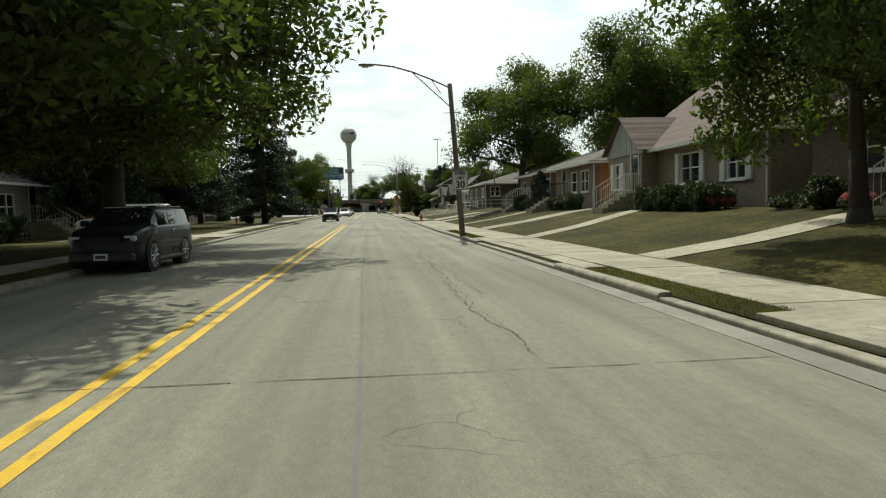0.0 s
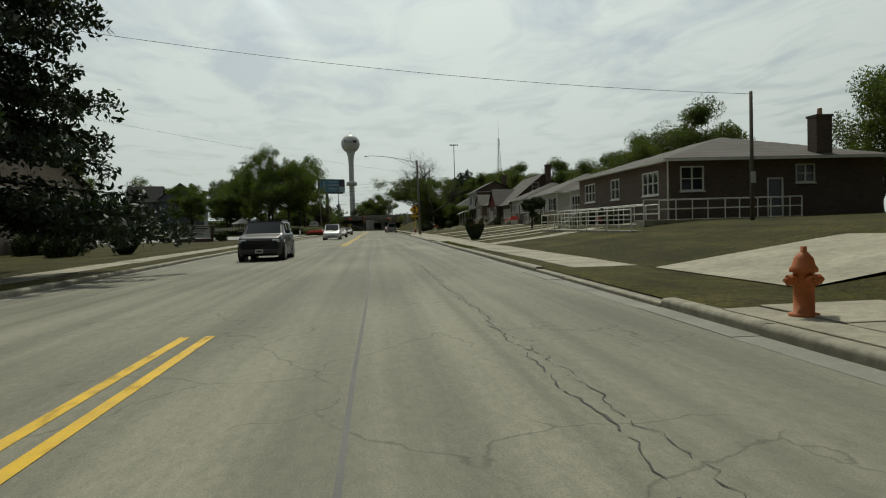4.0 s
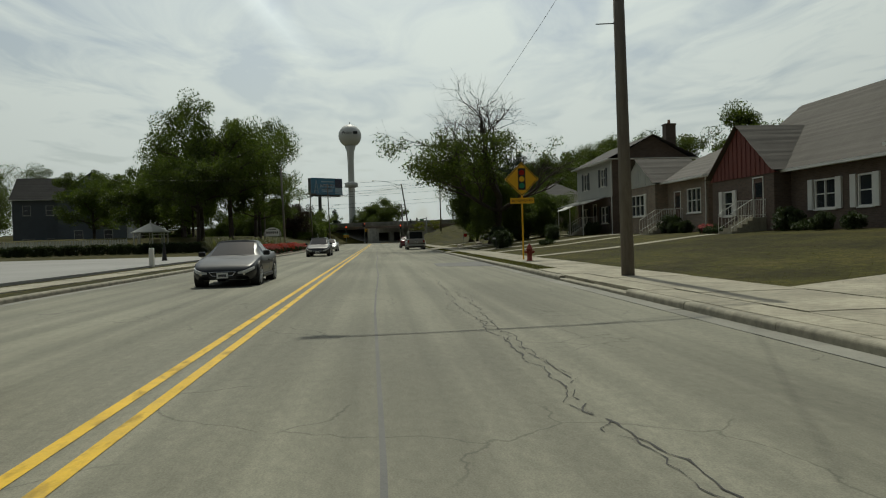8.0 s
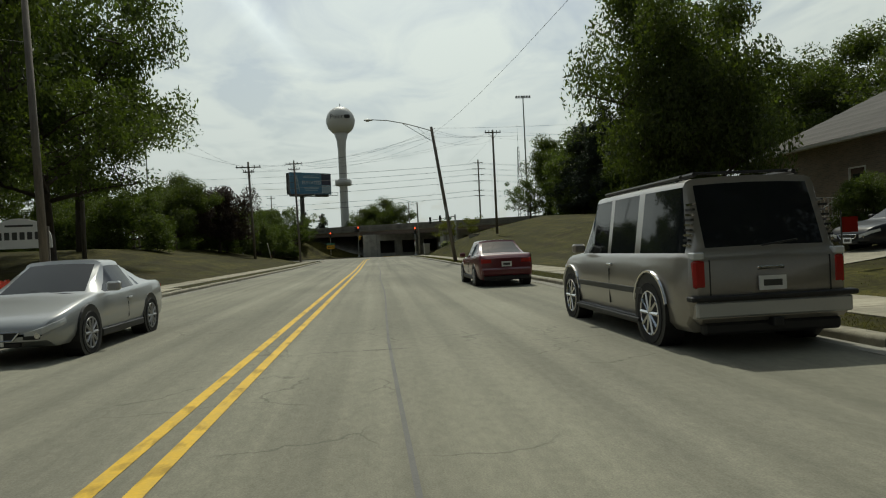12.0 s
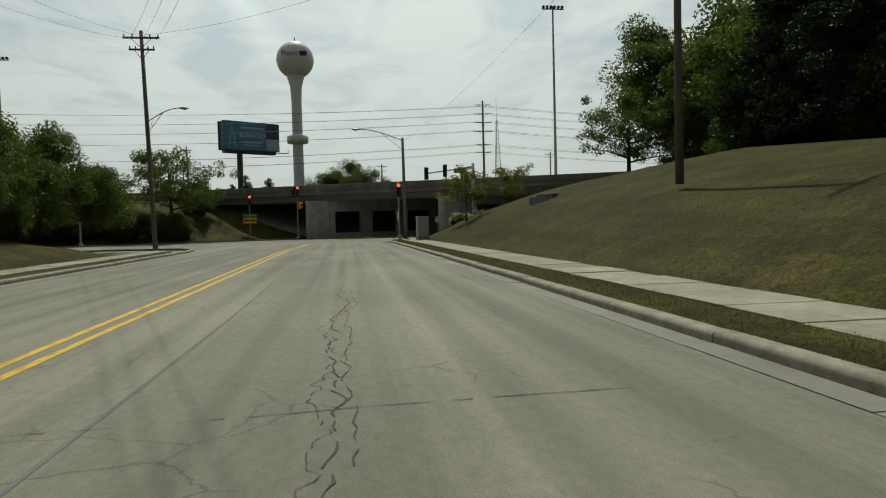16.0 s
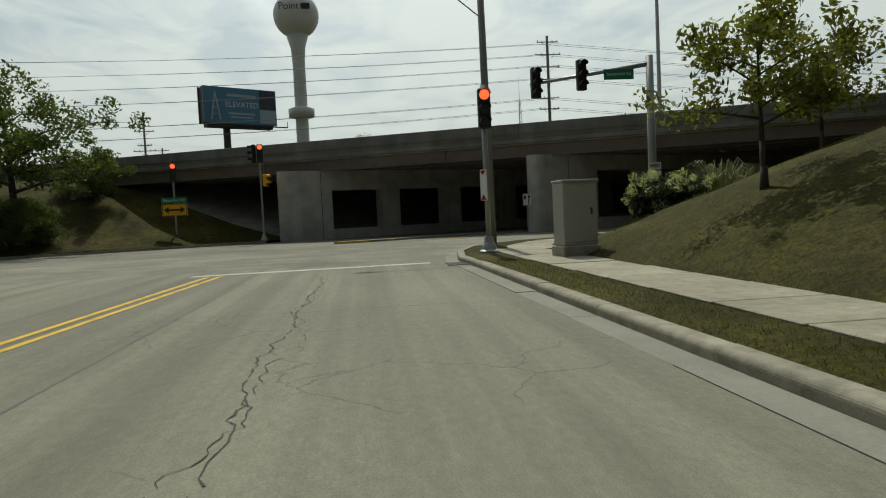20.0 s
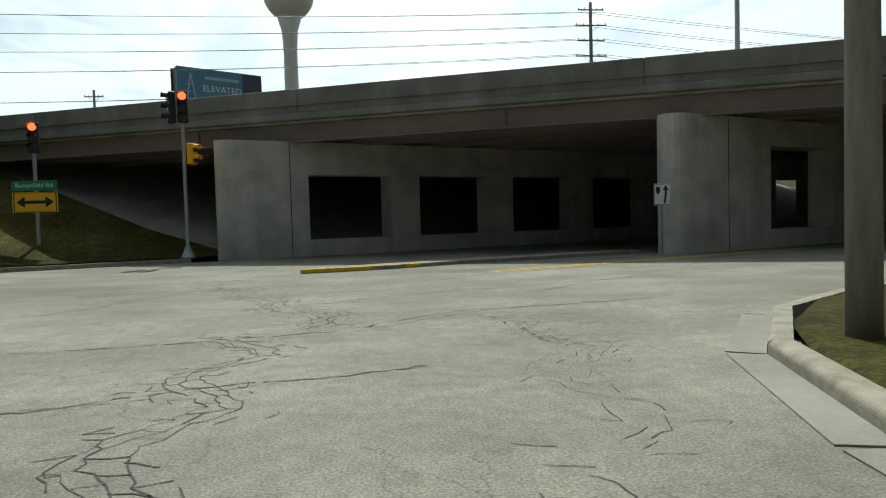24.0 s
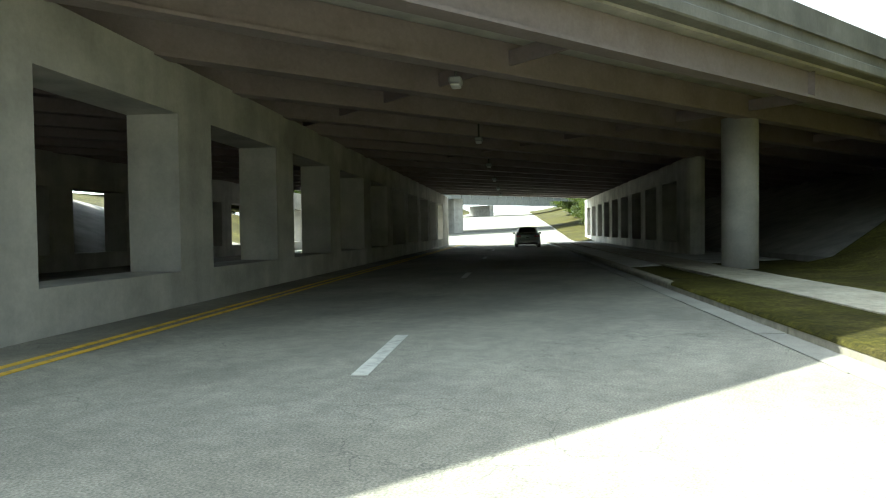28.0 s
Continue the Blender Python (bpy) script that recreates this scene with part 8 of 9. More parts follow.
# shrubs along the fronts of the houses
rng_s = np.random.default_rng(5)
FRONTS = [(13.6, 7.5, 19.5), (13.4, 22, 29.5), (12.9, 37.6, 42), (13.0, 47.5, 57), (15.5, 92, 102), (19.3, 109.5, 112.6), (19.3, 114.6, 118.4), (19.9, 125.6, 130), (20.6, 146.5, 147.2), (20.6, 153.8, 159.5), (19.6, 163, 166),
          (20.4, 168.5, 172), (20.4, 186, 189), (20.4, 192, 195), (19.5, 214.5, 219)]
for xf, ya, yb in FRONTS:
    y = ya + 0.6
    while y < yb:
        kind = ("round", "ball", "low", "round", "low")[rng_s.integers(5)]
        x = xf - 1.0 - 0.3 * rng_s.random()
        shrub(kind, "foundation_shrub", "dark green shrub at the foot of the house wall", x, y, lawn_z(x, y), rng_s.uniform(0.65, 1.05), rng_s.uniform(0, 360), group="shrubs along the house fronts",
              flowers="flower_p" if rng_s.random() < 0.15 else None)
        y += rng_s.uniform(1.2, 1.9)
for y in (24.0, 27.0):
    shrub("hedge", "clipped_hedge", "dark clipped hedge along the cottage wall", 11.9, y, lawn_z(11.9, y) - 0.05, 0.9, 90, 1.15, category="hedge")
shrub("cone", "clipped_conifer", "dark clipped conifer beside the house front", 12.2, 47.4, 0.95, 1.1, 0, 1.15)
shrub("cup", "cup_shaped_bush", "clipped dark bush shaped like a bowl", 7.25, 101.8, 0.2, 0.68, 0, 1.42, flowers="flower_d")
clip = thing("clipped_tree", "small clipped tree with a dark rounded crown", "tree", (13.6, 111.0, 0.75))
part("trunk", tube((0, 0, -0.1), (0.1, 0, 1.9), 0.09, 0.06, 8), "bark", clip)
for dx, dz, k in ((-0.25, 1.55, 1.0), (0.5, 1.75, 0.95), (0.1, 1.0, 0.5)):
    c = new("crown", SHRUBS["ball"][1])
    c.parent, c.location, c.scale = clip, (dx, 0, dz), (k, k, k * 0.85)
shrub("ball", "round_bush", "large clipped round bush beside a garden path", 9.55, 180.2, 0.3, 1.2, 0, 0.95)
shrub("hedge", "clipped_hedge", "dark clipped hedge beside the front steps", 14.6, 184.0, 0.7, 1.0, 80, 1.3, category="hedge")
shrub("ball", "round_bush", "round dark bush beside the driveway", 11.2, 190.6, 0.5, 1.35)
shrub("ball", "round_bush", "round dark bush on the lawn", 14.4, 196.0, 0.7, 1.2)
shrub("low", "small_bush", "small brownish bush on the lawn", 12.2, 176.5, 0.5, 0.75)
for x, y, s in ((19.2, 145.5, 1.0), (19.2, 143.8, 1.05), (19.3, 150.6, 0.75), (19.3, 148.8, 0.75)):
    p = thing("flower_pot", "pale round pot of bright red flowers on the lawn", "flower pot", (x, y, lawn_z(x, y)), group="pots of red flowers")
    p.scale = (s, s, s)
    part("pot", lathe([(0.2, 0), (0.3, 0.1), (0.36, 0.55), (0.4, 0.6), (0.33, 0.6)], 16), "trim", p)
    c = new("blossom", SHRUBS["flower_r"][1])
    c.parent, c.location, c.scale = p, (0, 0, 0.5), (0.65, 0.7, 0.9)
# brick planter with yellow flowers
p = thing("brick_planter", "low brick planter full of yellow and red flowers", "planter", (15.0, 206.3, 0.62))
part("box", box(-1.0, 1.0, -2.0, 2.0, -0.3, 0.42, 0.02), "brick_red", p)
for k in range(9):
    c = new("blossom", SHRUBS["yellowish" if k % 3 else "flower_r"][1])
    c.parent, c.location, c.scale = p, (-0.5 + 0.5 * (k % 3), -1.6 + 0.4 * k, 0.35), (0.7, 0.7, 0.8)
for x, y, s in ((8.6, 199.1, 0.3), (10.8, 199.8, 0.34), (8.2, 52.6, 0.22), (8.7, 53.3, 0.14)):
    rng_r = np.random.default_rng(int(y * 10))
    bm = bmesh.new()
    bmesh.ops.create_icosphere(bm, subdivisions=2, radius=s)
    for v in bm.verts:
        v.co *= 1 + 0.25 * noise.noise(v.co * 4 + Vector((y, 0, 0)))
        v.co.z *= 0.6
    ob = new("field_stone", mesh_of(bm, "field_stone", "stone"))
    ob.location = (x, y, lawn_z(x, y) + 0.08)
    tagged(ob, "pale rough field stone on the lawn edge", "stone", "stones on the lawn edges")
# left: hedges, flower bed and small posts
for x, y, s, t in ((-16.2, 92, 1.0, 90), (-20, 97, 1.2, 90), (-29, 84, 1.3, 0), (-25.5, 86, 1.2, 0), (-17.5, 34, 1.2, 90), (-16, 52, 1.2, 90), (-18.5, 57, 1.1, 80)):
    shrub("hedge", "clipped_hedge", "dark clipped hedge on the lawn", x, y, 0.18, s, t, 1.1, category="hedge")
shrub("ball", "stump_bush", "dark low bush beside the spruce trunk", -12.9, 75.5, 0.16, 0.7)
shrub("cup", "cup_shaped_bush", "clipped dark bush shaped like a bowl", -13.6, 93, 0.18, 0.8, 0, 0.9)
bm = ribbon(steps(176, 214, 3), lambda y: [(at_y(KERB_L, y) - 5.2, 0.22), (at_y(KERB_L, y) - 3.0, 0.1 + 0.2 * min(1.0, (y - 176) / 4)), (at_y(KERB_L, y) - 0.7, 0.1 + 0.2 * min(1.0, (y - 176) / 4)), (at_y(KERB_L, y) - 0.16, 0.1)])
setting("flower_bed", bm, "soil", "raised bed of dark soil beside the road", "flower bed", smooth=True)
rng_f = np.random.default_rng(9)
for k in range(44):
    y = 177 + 36 * (k + rng_f.random()) / 44
    x = at_y(KERB_L, y) - 0.75 - 0.95 * (k % 3) - 0.3 * rng_f.random()
    kind = "flower_r" if (k // 4) % 2 == 0 else "flower_p"
    shrub("low", "flower_clump", "mound of bright red and pink bedding flowers", x, y, 0.12 if y < 180 else 0.22, rng_f.uniform(0.8, 1.1), rng_f.uniform(0, 360), 1.2, "flowers", "flowers in the roadside bed", kind)
for y in (180, 186, 192.5, 199, 205, 210.5):
    tuft("ornamental_grass", "arching clump of pale ornamental grass", at_y(KERB_L, y) - 3.6, y, 0.26, 1.45)
p = thing("bollard", "white square concrete post by the kerb", "bollard", (-11.6, 164.0, 0.15))
part("post", box(-0.11, 0.11, -0.11, 0.11, -0.1, 1.0, 0.02), "trim", p)
p = thing("bollard", "pale square post at the end of the flower bed", "bollard", (-10.8, 212.6, 0.2))
part("post", box(-0.16, 0.16, -0.16, 0.16, -0.1, 1.0, 0.02), "sign_back", p)
p = thing("garden_obelisk", "dark pointed post standing at the lot's edge", "post", (-14.0, 174.0, 0.15))
part("base", box(-0.22, 0.22, -0.22, 0.22, 0, 0.12, 0.01), "black", p)
part("spire", lathe([(0.17, 0.1), (0.1, 0.8), (0.1, 0.85), (0.03, 1.3)], 8), "black", p)
p = thing("traffic_cone", "orange traffic cone beside a driveway", "traffic cone", (-12.1, 216.5, 0.16))
part("base", box(-0.18, 0.18, -0.18, 0.18, 0, 0.04, 0.01), "black", p)
part("cone", lathe([(0.13, 0.03), (0.03, 0.7), (0.02, 0.71)], 12), "orange", p)
# church sign and shop sign
p = thing("monument_sign", "brick-framed white notice board with bushes on both sides", "sign", (-20.2, 133.4, 0.25), 12)
part("plinth", box(-2.1, 2.1, -0.3, 0.3, -0.3, 0.35, 0.02), "brick_brown", p)
for sx in (-1, 1):
    part("pillar", box(sx * 2.0 - 0.22, sx * 2.0 + 0.22, -0.28, 0.28, 0.35, 1.7, 0.02), "brick_brown", p)
b = part("board", box(-1.78, 1.78, -0.12, 0.12, 0.4, 1.65, 0.02), "sign_white", p)
bars("lettering", [(-1.5, 1.5, 1.45, 0.14), (-1.2, 1.2, 1.2, 0.1), (-0.9, 0.9, 0.95, 0.08), (-1.3, 1.1, 0.75, 0.08)], "dark_steel", b, pose(0, -0.125, 0))
part("cap", box(-2.25, 2.25, -0.34, 0.34, 1.7, 1.85, 0.03), "walk", p)
for sx in (-2.9, 2.9):
    shrub("round", "sign_bush", "dark bush beside the notice board", -20.2 + sx, 133.2 + sx * 0.2, 0.22, 1.1)
p = thing("shop_sign", "white arched shop sign with a small roof on two posts", "sign", (-14.3, 222.3, 0.2), 8)
for sx in (-1, 1):
    part("post", box(sx * 1.0 - 0.06, sx * 1.0 + 0.06, -0.06, 0.06, -0.1, 2.7, 0.01), "pole_wood", p)
arch = [(-1.15, 1.85)] + [(1.15 * math.cos(a), 2.2 + 0.85 * math.sin(a)) for a in (math.pi - math.pi * i / 12 for i in range(13))] + [(1.15, 1.85)]
b = part("board", extrude_outline(arch, 0.08), "sign_white", p)
bars("lettering", [(-0.8 + 0.27 * k, -0.62 + 0.27 * k, 2.35, 0.3) for k in range(6)] + [(-0.5, 0.5, 2.75, 0.08)], "dark_steel", b, pose(0, -0.045, 0))


def pavilion(label, x, y, z, wide, eave, top, roof, posts, slats=True):
    """An eight-sided garden shelter on posts."""
    p = thing("garden_pavilion", label, "pavilion", (x, y, z))
    ring = [(math.cos(a) * wide / 2, math.sin(a) * wide / 2) for a in (math.pi / 8 + math.pi / 4 * i for i in range(8))]
    part("floor", prism([(a * 1.05, b * 1.05) for a, b in ring], -0.3, 0.12), "walk", p)
    for a, b in ring:
        part("post", box(a - 0.07, a + 0.07, b - 0.07, b + 0.07, 0.1, eave, 0.01), posts, p)
    bm = bmesh.new()
    low = [bm.verts.new((a * 1.18, b * 1.18, eave)) for a, b in ring]
    rim = [bm.verts.new((a * 1.18, b * 1.18, eave + 0.12)) for a, b in ring]
    tip = bm.verts.new((0, 0, top))
    for i in range(8):
        k = (i + 1) % 8
        bm.faces.new((low[i], low[k], rim[k], rim[i]))
        bm.faces.new((rim[i], rim[k], tip))
    bm.faces.new(low[::-1])
    part("roof", bm, roof, p)
    part("finial", lathe([(0.12, 0), (0.06, 0.2), (0.1, 0.3), (0.02, 0.5)], 8, (0, 0, top - 0.05)), posts, p)
    for i in range(8):
        (a, b), (c, d) = ring[i], ring[(i + 1) % 8]
        if i == 5:
            continue
        bm = tube((a, b, 0.95), (c, d, 0.95), 0.04, seg=5)
        add_tube(bm, (a, b, eave - 0.3), (c, d, eave - 0.3), 0.04, seg=5)
        if slats:
            for f in range(1, 8):
                add_tube(bm, (a + (c - a) * f / 8, b + (d - b) * f / 8, 0.1), (a + (c - a) * f / 8, b + (d - b) * f / 8, 0.95), 0.02, seg=4)
        part("railing", bm, posts, p)
    return p


pavilion("white lattice garden pavilion behind the hedge", -33.1, 231, 0.2, 4.6, 2.9, 4.4, "siding", "trim")
pavilion("dark-roofed open garden pavilion under the trees", -23.5, 258, lawn_z(-23.5, 258), 3.4, 2.5, 4.3, "shingle_dark", "pole_wood", False)
# wheelchair ramp
p = thing("wheelchair_ramp", "long grey ramp with white tube railings before a house", "ramp", (13.4, 80.0, 0.9))
part("ramp", box(-0.6, 0.6, 6.0, 20, -0.4, 0.15, 0.02), "walk", p)
part("ramp", box(-0.6, 7.4, 5.0, 5.996, -0.4, 0.35, 0.02), "walk", p)
part("ramp", box(-2.0, -0.7, 3, 19, -0.5, -0.1, 0.02), "walk", p)
for xa, xb, ya, yb, z in ((-0.58, -0.58, 5, 20, 0.15), (0.58, 0.58, 6, 20, 0.15), (-1.98, -1.98, 3, 19, -0.1), (-0.58, 7.4, 5.02, 5.02, 0.35), (0.6, 7.4, 5.97, 5.97, 0.35)):
    for dz in (0.5, 0.95):
        part("rail", tube((xa, ya, z + dz), (xb, yb, z + dz), 0.03, seg=6), "trim", p)
    n = round(math.hypot(xb - xa, yb - ya) / 1.6)
    for k in range(n + 1):
        x, y = xa + (xb - xa) * k / n, ya + (yb - ya) * k / n
        part("post", tube((x, y, z - 0.05), (x, y, z + 0.95), 0.03, seg=6), "trim", p)
# hedge and fence along the far side of the parking lot
for k in range(19):
    x = -17.5 - k * 3.1
    shrub("hedge", "lot_hedge", "dark clipped hedge beyond the parking lot", x, 214 + 0.12 * k, 0.2, 1.05, 0, 1.25, category="hedge", group="hedges beyond the parking lot")
fence = thing("picket_fence", "white picket fence behind a dark hedge", "fence", (-45, 226, 0.2))
for k in range(90):
    part("picket", box(-22 + k * 0.36, -22 + k * 0.36 + 0.24, -0.02, 0.02, 0.1, 2.0), "trim", fence)
for z in (0.4, 1.5):
    part("rail", box(-22.2, 10.6, 0.025, 0.07, z, z + 0.09), "trim", fence)
for k in range(7):
    part("post", box(-22.3 + k * 5.4, -22.18 + k * 5.4, 0.025, 0.15, 0, 2.1), "trim", fence)
# letter box with a painted-out number, flag pole sign
p = thing("number_post", "short dark post with a small number plate", "post", (8.6, 177.3, 0.35))
part("post", tube((0, 0, -0.1), (0, 0, 0.9), 0.025, seg=6), "dark_steel", p)
b = part("plate", box(-0.3, 0.02, -0.03, -0.01, 0.6, 0.85), "black", p)
part("lettering", box(-0.26, -0.02, -0.036, -0.03, 0.67, 0.78), "sign_white", b)
p = thing("garden_flag", "small garden flag on a thin post", "flag", (10.2, 208.4, 0.5))
part("pole", tube((0, 0, -0.1), (0, 0, 1.25), 0.02, seg=6), "dark_steel", p)
part("cloth", box(0.0, 0.4, -0.01, 0.01, 0.75, 1.1), "lamp_red", p)
for x, y, s in ((10.75, 300.0, 1.2), (11.7, 299.6, 0.8)):
    shrub("round", "flowering_bush", "leafy bush with pale cone-shaped flower heads beside the signal mast", x, y, hill_z(x, y) - 0.05, s, 30, flowers="bloom")
for k in range(3):
    tuft("ornamental_grass", "arching clump of tall ornamental grass", 12.9 + 0.35 * k, 300.4 - 0.3 * k, hill_z(12.4, 300.2) - 0.05, 1.35 - 0.2 * k)
# concrete head wall let into the bank
p = thing("head_wall", "low weathered concrete head wall on the grass bank", "wall", (12.7, 283.5, hill_z(12.7, 283.5)), -58)
part("wall", box(-0.9, 0.9, -0.12, 0.18, -0.9, 0.3, 0.02), "concrete", p)
part("cap", box(-0.3, 1.0, -0.18, 0.3, 0.304, 0.42, 0.02), "concrete", p)


# ---- kerb stones, paving slabs, driveways, cracks, grass blades ----
def piece(name, me, parent, m):
    ob = new(name, me)
    ob.parent = parent
    ob.matrix_basis = m
    return ob


def setting_root(name, label, category):
    return tagged(new(name), label, category, "", "structure")


def kerb_line(points, name, label, low=()):
    """Kerb stones laid along a line, with open joints; low: stretches of y where the kerb is dropped."""
    root = setting_root(name, label, "kerb")
    stone = {}
    for high in (0.14, 0.08):
        bm = box(-0.08, 0.13, 0.0, 1.0, -0.25, high)
        bmesh.ops.bevel(bm, geom=[e for e in bm.edges if all(v.co.z > 0 and v.co.x < 0 for v in e.verts)], offset=0.06 if high > 0.1 else 0.03, segments=5, affect="EDGES", profile=0.5)
        stone[high] = mesh_of(bm, "kerb_stone", "kerb")
        gut = box(-0.42, -0.082, 0.0, 1.0, -0.2, 0.012)
        stone[high, "g"] = mesh_of(gut, "gutter_slab", "gutter")
    rng = np.random.default_rng(len(points))
    for (xa, ya), (xb, yb) in zip(points, points[1:]):
        d = Vector((xb - xa, yb - ya, 0))
        n = max(1, round(d.length / 2.6))
        turn = math.atan2(d.y, d.x) - math.pi / 2
        for k in range(n):
            q = Vector((xa, ya, 0)) + d * (k / n)
            high = 0.08 if any(a <= q.y <= b for a, b in low) else 0.14
            m = Matrix.Translation(q + Vector((0, 0, rng.uniform(-0.007, 0.005)))) @ Matrix.Rotation(turn + rng.uniform(-0.004, 0.004), 4, "Z") @ Matrix.Diagonal((1, d.length / n - 0.012, 1, 1))
            piece("kerb_stone", stone[high], root, m)
            piece("gutter_slab", stone[high, "g"], root, m)
    return root


LOW = ((2, 6.9), (13, 24), (62.5, 70), (101.5, 105.5), (140, 145), (179.2, 182), (193.5, 199))
RIGHT = [(at_y(KERB_R, y), y) for y in steps(-30, 297, 5.2)]
CORNER = [(4.95, 299.3), (5.25, 301.8), (5.95, 304.1), (7.3, 306.1), (9.4, 307.6), (12.0, 308.4)]
ACROSS = [(x, (279.2 + 0.39 * x) / 0.921) for x in (12.5, 18, 24, 30, 38, 46, 54, 62, 72, 84)]
kerb_line(RIGHT + CORNER + ACROSS, "kerb_right", "worn concrete kerb with a gutter", LOW)
LEFT = [(at_y(KERB_L, y), y) for y in steps(-30, 288, 5.2)] + [(-8.0, 291), (-9.2, 293.8), (-11.5, 295.3), (-15, 296.5), (-24, 293), (-40, 286)]
kerb_line(LEFT[::-1], "kerb_left", "worn concrete kerb with a gutter")
FAR = [along(s, 298.7) for s in (-60, -20, 20, 60, 100, S_A - 1.0)]
kerb_line(FAR, "kerb_far", "worn concrete kerb across the junction")

walk_root = setting_root("pavement_right", "pale concrete slab pavement", "pavement")
slab = mesh_of(box(0, 1, 0, 1, -0.12, 0, 0.006), "slab", "walk")
rng_p = np.random.default_rng(4)


def walk_slabs(ya, yb, kerb, inner, outer, side, root, pitch=1.55, fall=False):
    n = round((yb - ya) / pitch)
    for k in range(n):
        y = ya + (yb - ya) * k / n
        d = (yb - ya) / n - 0.015
        xi, xo = at_y(kerb, y) + side * inner(y), at_y(kerb, y) + side * outer(y)
        m = Matrix.Translation((min(xi, xo), y, 0.172 + rng_p.uniform(-0.008, 0.01))) @ Matrix.Diagonal((abs(xo - xi), d, 1, 1))
        if fall:
            m[2][0], m[2][3] = 0.016, m[2][3] - 0.016
        piece("slab", slab, root, m)


walk_slabs(-30, 62, KERB_R, lambda y: at_y(WALK_IN, y), lambda y: at_y(WALK_OUT, y), 1, walk_root)
walk_slabs(70, 301, KERB_R, lambda y: at_y(WALK_IN, y), lambda y: at_y(WALK_OUT, y), 1, walk_root)
# concrete between kerb and pavement where there is no grass
for ya, yb in ((2, 6.9), (12.8, 26.5), (36, 62), (101, 150), (169.6, 171), (179, 182), (193, 199.5)):
    walk_slabs(ya, yb, KERB_R, lambda y: 0.12, lambda y: at_y(WALK_IN, y) - 0.015, 1, walk_root, 3.1, True)
left_root = setting_root("pavement_left", "pale concrete slab pavement", "pavement")
walk_slabs(-30, 120, KERB_L, lambda y: 1.2, lambda y: 2.5, -1, left_root)
walk_slabs(215, 288, KERB_L, lambda y: 0.9, lambda y: 2.2, -1, left_root)
walk_slabs(120, 176, KERB_L, lambda y: 0.9, lambda y: 2.2, -1, left_root)
corner_root = setting_root("pavement_corner", "curved concrete pavement at the junction corner", "pavement")
line = [(7.2, 300.4), (7.6, 302.6), (8.8, 304.6), (10.8, 306.0), (13.2, 307.0)] + [(x, (277.2 + 0.39 * x) / 0.921) for x in (16, 22, 28, 34, 40, 48, 56, 66)]
for (xa, ya), (xb, yb) in zip(line, line[1:]):
    d = Vector((xb - xa, yb - ya, 0))
    n = max(1, round(d.length / 1.6))
    for k in range(n):
        q = Vector((xa, ya, 0)) + d * (k / n)
        m = Matrix.Translation(q + Vector((0, 0, 0.172 + rng_p.uniform(-0.006, 0.006)))) @ Matrix.Rotation(math.atan2(d.y, d.x), 4, "Z") @ Matrix.Translation((0, -0.7, 0)) @ Matrix.Diagonal((d.length / n - 0.012 if n > 1 else d.length, 1.4, 1, 1))
        piece("slab", slab, corner_root, m)
setting("underpass_verge", prism([along(S_B + 6, 279.1), along(S_B + 17, 279.1), along(S_B + 21, 273.0), along(S_B + 8, 273.0)], -0.1, 0.1), "grass", "worn grass strip beside the underpass road", "lawn")
setting("underpass_walk", prism([along(S_B + 17, 279.0), along(S_B + 66, 279.0), along(S_B + 66, 273.0), along(S_B + 21, 273.0)], -0.1, 0.118), "concrete2", "dusty concrete strip beside the underpass road", "pavement")
# driveways and garden paths climbing the lawn
for yc, w, end, slant in ((4.5, 3.2, 14, 0), (14.5, 1.4, 13.4, 0), (25.6, 1.5, 12.5, 3.4), (36.6, 2.3, 22, 0), (46.2, 1.3, 12.2, 0.2), (58.8, 2.8, 24, 0.8), (66.3, 5.4, 60, 0), (91.6, 2.5, 26, 0.2), (98.3, 1.3, 15.0, 0), (104.4, 2.8, 30, 0.3),
                          (109.0, 1.3, 17.5, 3.0), (120.7, 2.6, 30, 0.6), (129.2, 0.9, 18, 1.2), (138.0, 4.4, 30, 1.6), (162, 1.2, 17.5, 0), (173, 1.4, 18, 0), (180.4, 2.8, 30, 0), (189.8, 1.3, 18, 0), (196.6, 5.6, 12, 0), (198, 2.6, 30, 5.0),
                          (210.6, 2.7, 30, 1.2)):
    x0 = at_y(KERB_R, yc) + at_y(WALK_OUT, yc) + 0.02
    bm = bmesh.new()
    rows = []
    for k in range(13):
        x = x0 + (end - x0) * k / 12
        sh = slant * k / 12
        rows.append([bm.verts.new((x, yc + sh + o * w, lawn_z(x, yc + sh + o * w) + 0.02)) for o in (-0.5, 0, 0.5)])
    for a, b in zip(rows, rows[1:]):
        for i in range(2):
            bm.faces.new((a[i], b[i], b[i + 1], a[i + 1]))
    setting("driveway", bm, "walk", "pale concrete drive across the lawn", "driveway")
# left driveway mouths
for yc, w in ((37.6, 5), (218.5, 7)):
    k = at_y(KERB_L, yc)
    setting("driveway", prism([(k - 0.1, yc - w / 2), (k - 0.1, yc + w / 2), (k - 9, yc + w / 2), (k - 9, yc - w / 2)], 0.0, 0.19), "walk", "pale concrete drive beside the road", "driveway")


def road_z(x, y):
    c = at_y(CENTRE, y)
    return 0.03 - 0.026 * (abs(x - c) / (at_y(KERB_R, y) - c) if x > c else abs(x - c) / (c - at_y(KERB_L, y)))


